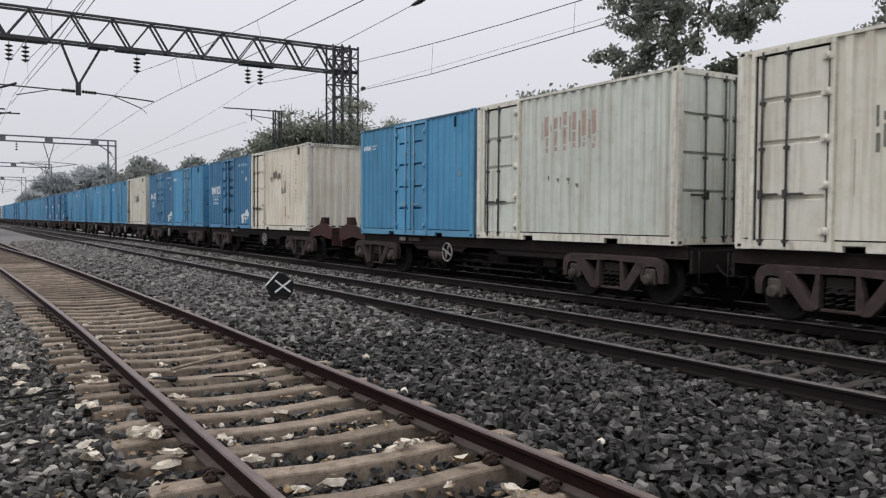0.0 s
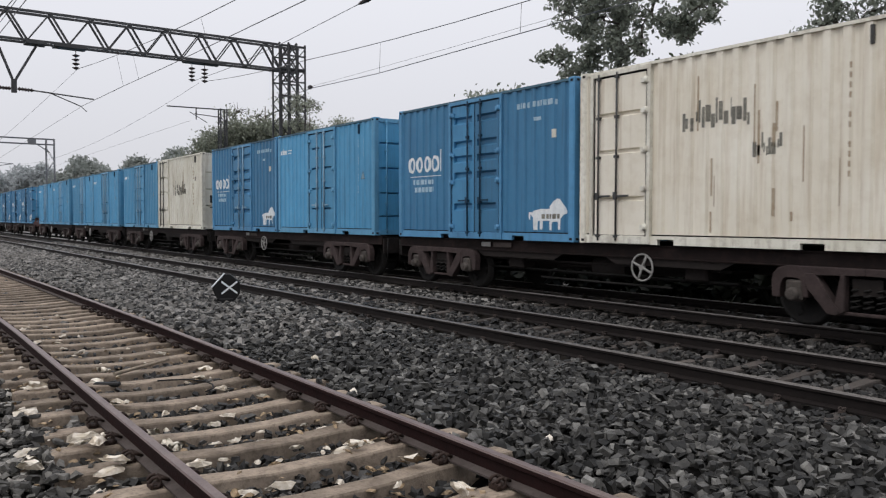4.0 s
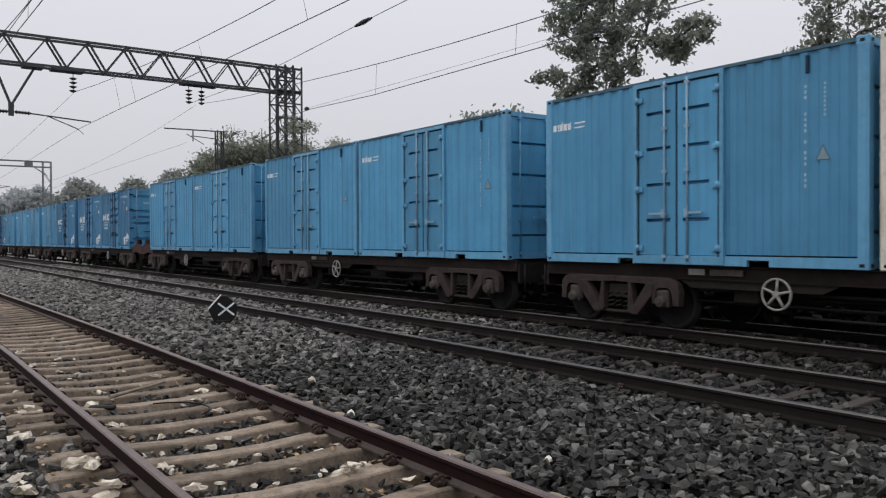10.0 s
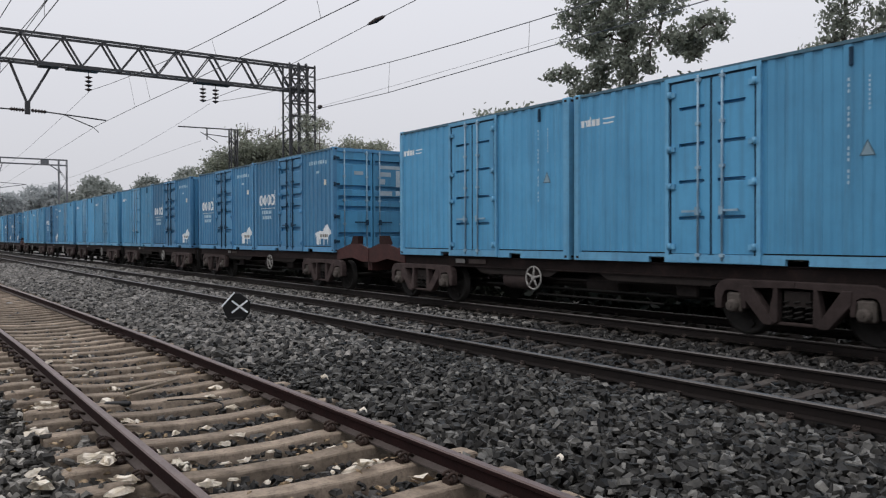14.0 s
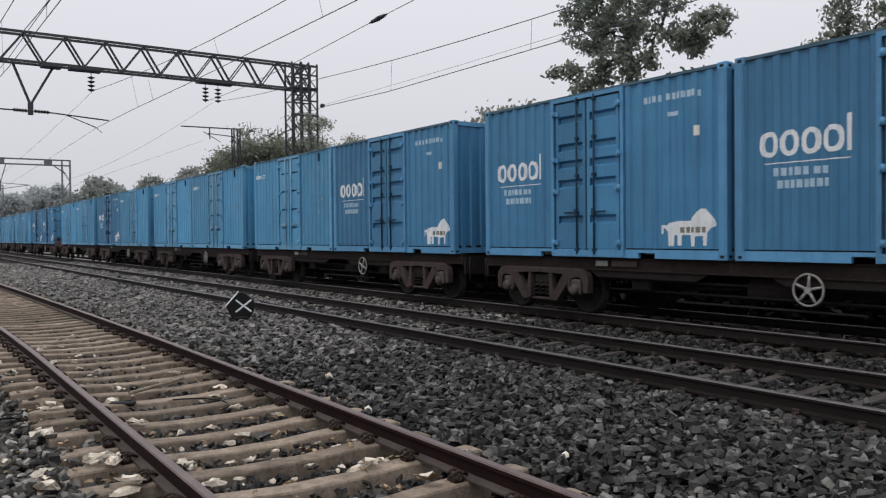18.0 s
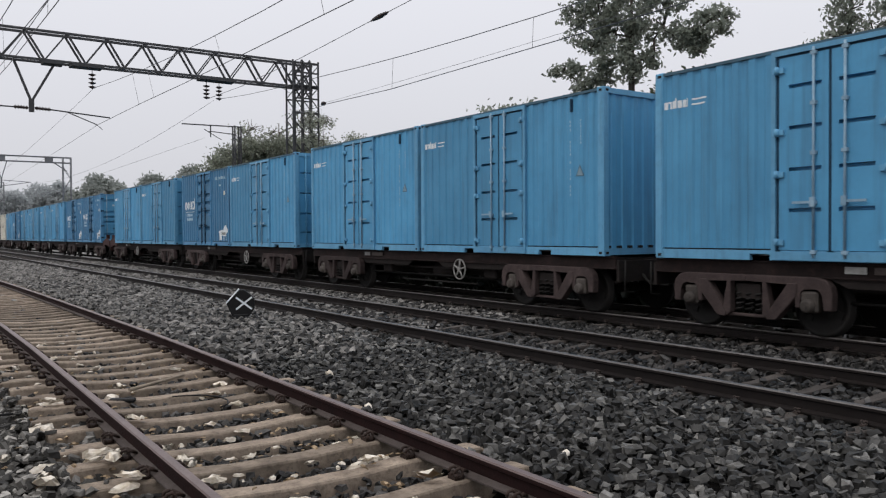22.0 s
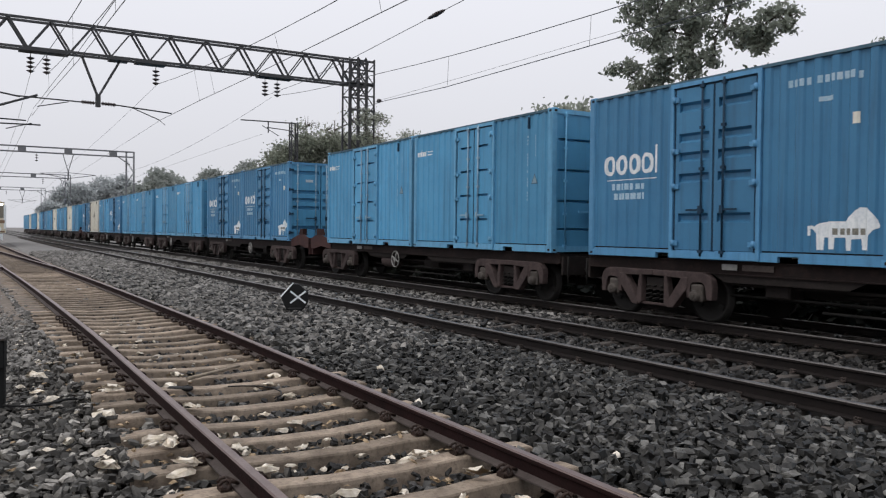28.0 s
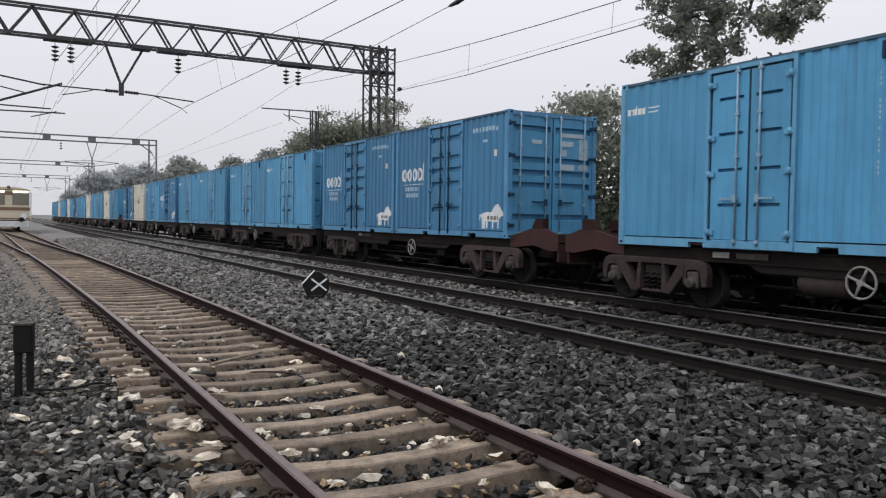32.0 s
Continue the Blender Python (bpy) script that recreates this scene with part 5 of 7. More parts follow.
    for y in bogies:
        for q in (-0.45, 0.45):
            bm = bmesh.new()
            box(bm, -0.85, 0.85, y + q - 0.05, y + q + 0.05, 0.3, 0.42)
            part("brake_beam", bm, "black_steel", root)
    bm = bmesh.new()
    box(bm, -0.95, 0.95, 3.1, 9.1, 0.66, 0.7)
    part("under_plate", bm, "under_dark", root)
    return root


# Sets of five wagons, front to rear; each wagon holds two containers: (style, end wall), None for an empty place.
P, Q = ("plain", "doors"), ("plain", "corrugated")
A, B = ("logo", "corrugated"), ("logo", "louvred")
C, D, G = ("cream", "doors"), ("cream", "corrugated"), ("mint", "doors")
SETS = [
    (-143.2, [None, None, None, (None, ("cream", "doors")), (G, P)]),
    (-72.94, [(D, A), (P, ("logo", "corrugated", True)), (C, P), (P, P), (P, P)]),
    (-3.24, [(B, A), (A, P), (Q, P), (P, A), (P, P)]),
    (66.67, [(B, A), (P, P), (P, P), (A, P), (C, A)]),
    (137.17, [(P, C), (P, P), (C, P), (P, A), (P, C)]),
    (207.57, [(P, P), (C, P), (P, P)])]
BRAKES = {(0, 4): (7.48, 4), (1, 0): (4.65, 4), (1, 1): (7.45, 5), (1, 2): (7.55, 5), (1, 3): (7.5, 5), (1, 4): (7.3, 5), (2, 0): (4.93, 5), (2, 1): (4.5, 4), (2, 2): (4.59, 5), (2, 3): (4.6, 5), (2, 4): (7.31, 4), (3, 0): (5.1, 4)}
STEP = 13.44
FIRST, TRAIN = {}, []   # TRAIN: (thing, x, y at 19 s, z)


def place(key, make, y, z):
    if key not in FIRST:
        ob = FIRST[key] = make()
    else:
        ob = copy_thing(FIRST[key], Matrix())
    x = FAR + (0.03 if z else 0.0)
    ob.location = (x, y, z)
    TRAIN.append((ob, x, y, z))
    return ob


def build_train():
    for s, (front, loads) in enumerate(SETS):
        for w, pair in enumerate(loads):
            if pair is None:
                continue
            y = front + w * STEP
            at, spokes = BRAKES.get((s, w), (7.9, 5))
            ends = (w == 0, w == 4)
            place(("wagon", ends, at, spokes), lambda: wagon(ends, at, spokes), y, 0.0)
            for k, c in enumerate(pair):
                if c:
                    place(c, lambda: container(*c), y + k * 6.2, DECK)


build_train()


# ---- overhead line ----
def beam(bm, a, b, w):
    """A square bar between two points."""
    a, b = Vector(a), Vector(b)
    tube(bm, a, b, w * 0.7, n=4)


def lattice_mast(root, x0, x1, y, depth, top, mat, bay=0.75, sides=True):
    for x in (x0, x1):
        for s in (-1, 1):
            bm = bmesh.new()
            beam(bm, (x, y + s * depth, -0.4), (x, y + s * depth, top), 0.075)
            part("mast_leg", bm, mat, root)
    k, z = 0, 0.2
    bars = []
    while z + bay < top:
        for s in (-1, 1):
            a, b = (x0, x1) if k % 2 else (x1, x0)
            bars.append(((a, y + s * depth, z), (b, y + s * depth, z + bay), 0.045))
        for x in (x0, x1) if sides else ():
            q = depth * (1 if k % 2 else -1)
            bars.append(((x, y - q, z), (x, y + q, z + bay), 0.04))
        z += bay
        k += 1
    for p, q, w in bars:
        bm = bmesh.new()
        beam(bm, p, q, w)
        part("lacing_bar", bm, mat, root)


def insulator_string(root, x, y, top, length, n=4):
    bm = bmesh.new()
    tube(bm, (x, y, top), (x, y, top - length), 0.016, n=6)
    string = part("insulator", bm, "insulator", root, "brown porcelain insulator string")
    for k in range(n):
        z = top - length * (0.28 + 0.6 * k / max(n - 1, 1))
        bm = bmesh.new()
        tube(bm, (x, y, z), (x, y, z - 0.07), 0.17, 0.06, n=12)
        tube(bm, (x, y, z + 0.04), (x, y, z), 0.05, 0.17, n=12)
        part("insulator_disc", bm, "insulator", string)
    return string


def rod_insulator(root, a, b):
    bm = bmesh.new()
    a, b = Vector(a), Vector(b)
    tube(bm, a, b, 0.05, n=8)
    for k in range(5):
        p = a.lerp(b, 0.12 + 0.76 * k / 4)
        d = (b - a).normalized() * 0.02
        tube(bm, p - d, p + d, 0.085, n=10)
    return part("insulator", bm, "insulator", root)


def near_gantry():
    root = thing("overhead_gantry", "dark steel lattice portal gantry spanning the tracks", "gantry")
    Y, lo, hi, d = 37.93, 8.98, 10.2, 0.3
    left, right = -8.0, 17.9
    lattice_mast(root, 16.52, 16.98, Y, 0.42, 10.3, "gantry", 0.55, False)
    lattice_mast(root, 17.44, 17.9, Y, 0.42, 10.3, "gantry", 0.55, False)
    bm = bmesh.new()
    for k in range(3):
        for s in (-1, 1):
            z = 8.4 + 0.65 * k
            for a, b, e in ((16.98, 17.44, 0.65), (17.44, 16.98, 0.65), (16.52, 17.9, 0.0)):
                bm = bmesh.new()
                beam(bm, (a, Y + s * 0.42, z), (b, Y + s * 0.42, z + e), 0.07)
                part("mast_head_brace", bm, "gantry", root)
    lattice_mast(root, -9.4, -8.0, Y, 0.42, 10.3, "gantry")
    for z in (lo, hi):
        for s in (-1, 1):
            bm = bmesh.new()
            beam(bm, (left, Y + s * d, z), (right, Y + s * d, z), 0.1 if z == hi else 0.095)
            part("boom_chord", bm, "gantry", root)
    step = 1.62
    n = int((16.5 - left) / step)
    for k in range(n + 1):
        x = 16.6 - k * step
        for s in (-1, 1):
            for p, q, w in (((x, lo), (x - step * 0.45, hi), 0.085), ((x - step * 0.45, hi), (x - step, lo), 0.055)):
                bm = bmesh.new()
                beam(bm, (p[0], Y + s * d, p[1]), (q[0], Y + s * d, q[1]), w)
                part("boom_diagonal", bm, "gantry", root)
        for p, q in ((x, lo), (x - step * 0.45, hi)):
            bm = bmesh.new()
            beam(bm, (p, Y - d, q), (p, Y + d, q), 0.04)
            part("boom_tie", bm, "gantry", root)
    for a, b in ((6.3, 7.6), (11.9, 13.6), (1.7, 3.6), (5.2, 6.0)):
        bm = bmesh.new()
        box(bm, a, b, Y - 0.35, Y + 0.35, lo - 0.12, lo - 0.04)
        part("gusset_plate", bm, "gantry", root)
    bm = bmesh.new()
    beam(bm, (4.1, Y, lo), (4.77, Y, 7.2), 0.1)
    beam(bm, (5.72, Y, lo), (4.77, Y, 7.2), 0.1)
    beam(bm, (4.77, Y, 7.3), (4.77, Y, 6.78), 0.2)
    part("drop_bracket", bm, "gantry", root)
    bm = bmesh.new()
    tube(bm, (5.5, Y, 6.93), (7.9, Y, 6.76), 0.03, n=6)
    tube(bm, (6.2, Y, 6.86), (7.35, Y, 6.42), 0.022, n=6)
    tube(bm, (7.35, Y, 6.42), (7.6, Y, 6.2), 0.015, n=5)
    part("cantilever", bm, "gantry", root)
    bm = bmesh.new()
    tube(bm, (4.1, Y, 6.94), (1.5, Y, 6.98), 0.03, n=6)
    tube(bm, (3.6, Y, 6.9), (2.4, Y, 6.6), 0.022, n=6)
    part("cantilever", bm, "gantry", root)
    bm = bmesh.new()
    beam(bm, (-3.4, Y, lo), (-2.7, Y, 7.2), 0.1)
    beam(bm, (-2.0, Y, lo), (-2.7, Y, 7.2), 0.1)
    beam(bm, (-2.7, Y, 7.3), (-2.7, Y, 5.6), 0.2)
    part("drop_bracket", bm, "gantry", root)
    for p, q, w in (((-2.7, 7.62), (1.76, 6.95), 0.035), ((-2.7, 5.1), (2.41, 7.08), 0.05), ((-2.7, 7.3), (1.16, 6.54), 0.025), ((-2.7, 6.04), (1.97, 5.97), 0.03), ((-2.7, 5.72), (2.52, 5.82), 0.03), ((1.22, 5.58), (2.19, 5.87), 0.022)):
        bm = bmesh.new()
        tube(bm, (p[0], Y, p[1]), (q[0], Y, q[1]), w, n=6)
        part("cantilever", bm, "gantry", root)
    bm = bmesh.new()
    box(bm, 16.45, 17.95, Y - 0.46, Y - 0.4, 7.6, 7.72)
    part("mast_plate", bm, "gantry", root)
    rod_insulator(root, (4.9, Y, 6.95), (5.5, Y, 6.93))
    rod_insulator(root, (4.65, Y, 6.94), (4.1, Y, 6.95))
    for x in (7.19, 12.26, 12.87, 2.14, 2.75):
        insulator_string(root, x, Y, lo - 0.12, 0.9)
    return root


def far_gantry(Y, right, drop, mat):
    root = thing("overhead_gantry", "grey steel portal gantry with slim boom over the tracks", "gantry")
    lattice_mast(root, right - 0.75, right, Y, 0.3, 9.6, mat, 1.2)
    lattice_mast(root, -8.5, -7.8, Y, 0.3, 9.6, mat, 1.2)
    for z in (9.02, 9.56):
        for s in (-1, 1):
            bm = bmesh.new()
            beam(bm, (-8, Y + s * 0.25, z), (right, Y + s * 0.25, z), 0.1)
            part("boom_chord", bm, mat, root)
    for x in [q for q in (drop, drop + 4.3, drop - 4.2) if q < right - 1]:
        bm = bmesh.new()
        box(bm, x - 0.35, x + 0.35, Y - 0.27, Y + 0.27, 9.0, 9.58)
        part("boom_plate", bm, mat, root)
    bm = bmesh.new()
    beam(bm, (right - 0.4, Y, 8.2), (right - 1.6, Y, 9.02), 0.1)
    part("knee_brace", bm, mat, root)
    bm = bmesh.new()
    beam(bm, (drop - 0.5, Y, 9.0), (drop, Y, 7.2), 0.08)
    beam(bm, (drop + 0.5, Y, 9.0), (drop, Y, 7.2), 0.08)
    beam(bm, (drop, Y, 7.3), (drop, Y, 6.3), 0.13)
    part("drop_bracket", bm, mat, root)
    for a, b in ((drop, min(drop + 2.6, right)), (drop, drop - 2.6)):
        bm = bmesh.new()
        tube(bm, (a, Y, 6.5), (b, Y, 6.95), 0.035, n=6)
        tube(bm, (a, Y, 7.1), (b, Y, 6.95), 0.03, n=6)
        part("cantilever", bm, mat, root)
    insulator_string(root, drop - 2.9, Y, 9.0, 0.9, 3)
    insulator_string(root, drop - 9.2, Y, 9.0, 0.9, 3)
    return root


near_gantry()
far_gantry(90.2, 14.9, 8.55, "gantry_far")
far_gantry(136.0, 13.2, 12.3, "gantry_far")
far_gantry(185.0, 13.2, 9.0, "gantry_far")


def bracket_mast(x, y, top, reach):
    root = thing("overhead_mast", "dark steel line mast with a side arm behind the goods train", "mast")
    lattice_mast(root, x - 0.2, x + 0.2, y, 0.2, top, "gantry", 0.6)
    bm = bmesh.new()
    beam(bm, (x + 0.2, y, top - 0.05), (x - reach, y, top - 0.1), 0.07)
    beam(bm, (x - 0.2, y, top - 0.55), (x - 1.8, y, top - 0.45), 0.05)
    beam(bm, (x - 1.7, y, top - 0.1), (x - 1.7, y, top - 0.8), 0.06)
    beam(bm, (x - 2.1, y, top - 0.35), (x - 1.0, y, top - 0.95), 0.04)
    part("arm", bm, "gantry", root)


bracket_mast(18.1, 50.0, 8.5, 3.5)


def wire(label, pts, r=0.011):
    bm = bmesh.new()
    pipe(bm, pts, r, 5)
    return tagged(new("overhead_wire", mesh_of("overhead_wire", bm, "wire")), label, "wire", "overhead wires")


def sag(a, b, dip, n=14):
    a, b = Vector(a), Vector(b)
    return [a.lerp(b, k / n) - Vector((0, 0, dip * 4 * (k / n) * (1 - k / n))) for k in range(n + 1)]


def at_y(pts, y):
    for a, b in zip(pts, pts[1:]):
        if min(a[1], b[1]) <= y <= max(a[1], b[1]) and a[1] != b[1]:
            return Vector(a).lerp(Vector(b), (y - a[1]) / (b[1] - a[1]))
    return None


def span(upper, lower, ys, label, thin=1.0):
    """A carrying wire, a contact wire and the droppers between them."""
    wire(label + ", carrying wire", upper, 0.011 * thin)
    wire(label + ", contact wire", lower, 0.011 * thin)
    for y in ys:
        a, b = at_y(upper, y), at_y(lower, y)
        if a and b and a.z > b.z + 0.05:
            wire("thin dropper between overhead wires", [a, b], 0.005)


LN = "thin overhead wire above the "
train_contact = [Vector(p) for p in ((11.7, -30, 5.6), (11.7, 12.5, 5.61), (11.7, 19.8, 5.64), (11.75, 24.0, 5.8), (16.7, 37.6, 7.55))]
train_carry = [Vector((float(np.interp(p.y, (-22, 25, 38), (11.7, 11.75, 12.87))), p.y, p.z)) for p in sag((12.87, 37.93, 8.05), (11.7, -22, 8.12), 1.85, 22)]
span(train_carry, train_contact, (6.5, 12.0, 13.6, 19.7, 28.5), LN + "goods train")
wire("thin second overhead wire above the goods train", sag((16.7, 37.7, 7.75), (11.9, -20, 6.1), 0.25), 0.006)
mid_contact = [Vector(p) for p in ((7.6, -30, 6.0), (7.6, 14, 6.18), (7.58, 25.4, 6.32), (7.48, 31, 6.38), (7.31, 37.93, 6.37))]
mid_carry = sag((7.19, 37.93, 8.0), (7.8, -16, 8.0), 1.15)
span(mid_carry, mid_contact, (-4, 3, 9, 15.6, 22, 29, 31), LN + "second track")
wire("bare feeder wire hung from the gantry insulators", [Vector(p) for p in ((11.9, -16, 9.1), (12.0, 6, 8.4), (12.0, 13, 8.22), (12.0, 19.9, 8.04), (12.05, 26.7, 7.84), (12.2, 33, 7.84), (12.26, 37.93, 7.98))])
near_contact = [Vector(p) for p in ((2.5, -30, 5.3), (2.3, 12, 5.38), (2.3, 22, 5.68), (2.25, 30, 6.0), (2.2, 37.93, 6.2))]
near_carry = sag((2.14, 37.93, 7.98), (2.6, -16, 7.98), 1.18)
wire("second contact wire beside the near track's own", [Vector(p) for p in ((2.5, -30, 5.5), (2.3, 14, 5.68), (2.3, 22, 5.9), (2.3, 28, 6.18), (2.25, 37.93, 6.5))], 0.008)
wire(LN + "near track, carrying wire", near_carry)
wire(LN + "near track, contact wire", near_contact, 0.009)
for y in (2, 9, 16, 23, 30):
    wire("thin dropper between overhead wires", [at_y(near_carry, y), at_y(near_contact, y)], 0.004)
wire("bare feeder wire hung from the gantry insulators", sag((2.75, 37.93, 7.98), (3.6, -16, 7.6), 0.9))


def wire_insulator(a, b, label, r):
    bm = bmesh.new()
    a, b = Vector(a), Vector(b)
    tube(bm, a, b, r * 0.6, n=8)
    for k in range(9):
        p = a.lerp(b, 0.15 + 0.7 * k / 8)
        d = (b - a).normalized() * 0.035
        tube(bm, p - d, p + d, r * (1.5 - abs(k - 4) * 0.12), n=10)
    tagged(new("line_insulator", mesh_of("line_insulator", bm, "insulator")), label, "insulator")


wire_insulator((12.0, 20.4, 8.02), (12.0, 21.4, 7.99), "dark section insulator in the overhead feeder wire", 0.05)
wire_insulator((11.98, 24.6, 5.93), (12.35, 25.6, 6.07), "dark section insulator in the anchored overhead wire", 0.05)
for x, off, hung, held, dip in ((2.2, 0.0, 2.14, 2.2, 0.7), (7.7, 0.2, 7.19, 7.31, 0.2), (11.7, -0.2, 12.6, 11.8, 0.85)):
    for y0, y1 in ((37.93, 90.2), (90.2, 136.0), (136.0, 185.0), (185.0, 240.0)):
        first = y0 < 40
        up = sag((hung if first else x + off, y0, 7.95 if first else 6.95), (x - off, y1, 6.95), dip if first else 0.75)
        low = [Vector((16.0, 50.0, 7.6) if first and x > 11 else (held if first else x + off, y0, 6.35 if first else 5.65)), Vector((x - off, y1, 5.65))]
        span(up, low, [], LN + "far tracks", 0.7)


# ---- trees and shrubs ----
def leaves(rng, blobs, size, per=26, spread=0.32):
    """Leaf blades gathered in twig clusters on and inside rounded lobes."""
    vs = []
    for cx, cy, cz, rx, ry, rz, n in blobs:
        d = rng.normal(size=(n, 3))
        d /= np.linalg.norm(d, axis=1, keepdims=True)
        r = rng.uniform(0.35, 1.06, (n, 1)) ** 0.6
        c = d * r * np.array([rx, ry, rz]) + np.array([cx, cy, cz])
        p = (c[:, None, :] + rng.normal(0, spread, (n, per, 3)) * np.array([1, 1, 0.7])).reshape(-1, 3)
        m = len(p)
        a = rng.normal(size=(m, 3))
        a /= np.linalg.norm(a, axis=1, keepdims=True)
        b = np.cross(a, rng.normal(size=(m, 3)))
        b /= np.linalg.norm(b, axis=1, keepdims=True)
        s = size * rng.uniform(0.6, 1.4, (m, 1))
        vs.append(np.stack([p - a * s, p + b * s * 0.5, p + a * s, p - b * s * 0.5], 1).reshape(-1, 3))
    v = np.concatenate(vs)
    f = np.arange(len(v)).reshape(-1, 4)
    return v, f


def tree(label, x, y, ground, blobs, size, mat, seed, trunk=0.16, per=26, spread=0.32, name="tree", fork=0.4, bark="bark", twigs=5):
    rng = np.random.default_rng(seed)
    root = thing(name, label, "tree" if name == "tree" else "shrub")
    bm = bmesh.new()
    low = min(b[2] - b[5] for b in blobs)
    top = max(b[2] for b in blobs)
    fork_z = ground + (max(low, ground + 0.4) - ground) * fork + 0.3
    a = Vector((x, y, ground - 0.2))
    b = Vector((x + rng.uniform(-0.15, 0.15), y + rng.uniform(-0.15, 0.15), fork_z))
    tube(bm, a, b, trunk, trunk * 0.8, n=9)
    crest = Vector((b.x, b.y, max(top - 0.3, b.z + 0.3)))
    tube(bm, b, crest, trunk * 0.8, trunk * 0.15, n=8)
    ends = []
    for cx, cy, cz, rx, ry, rz, n in blobs:
        q = Vector((cx, cy, cz))
        reach = math.hypot(cx - b.x, cy - b.y)
        p = b.lerp(crest, min(max((cz - 0.5 * reach - b.z) / (crest.z - b.z), 0.0), 1.0))
        p = min([p] + ends, key=lambda o: (o - q).length)
        ends.append(q)
        mid = p.lerp(q, 0.5) + Vector(rng.normal(0, 0.1, 3))
        tube(bm, p, mid, trunk * 0.34, trunk * 0.22, n=7)
        tube(bm, mid, q, trunk * 0.22, trunk * 0.1, n=6)
        for k in range(twigs):
            d = Vector(rng.normal(size=3)).normalized()
            e = q + Vector((d.x * rx, d.y * ry, d.z * rz)) * 0.9
            s = mid.lerp(q, rng.uniform(0.4, 1))
            m2 = s.lerp(e, 0.5) + Vector(rng.normal(0, 0.12, 3))
            tube(bm, s, m2, trunk * 0.17, trunk * 0.1, n=5)
            tube(bm, m2, e, trunk * 0.1, trunk * 0.04, n=4)
    part("trunk", bm, bark, root)
    v, f = leaves(rng, blobs, size, per, spread)
    part("crown", raw_mesh("crown", v, f, mat), "", root)
    return root


def lobes(x, rows, dense):
    """Crown lobes in one depth, from (y, z, half width, half height): as deep as wide, the number of twig clusters by their size."""
    return [(x, y, z, ry * 0.9, ry, rz, int(5 + dense * (ry * ry * rz) ** 0.67)) for y, z, ry, rz in rows]


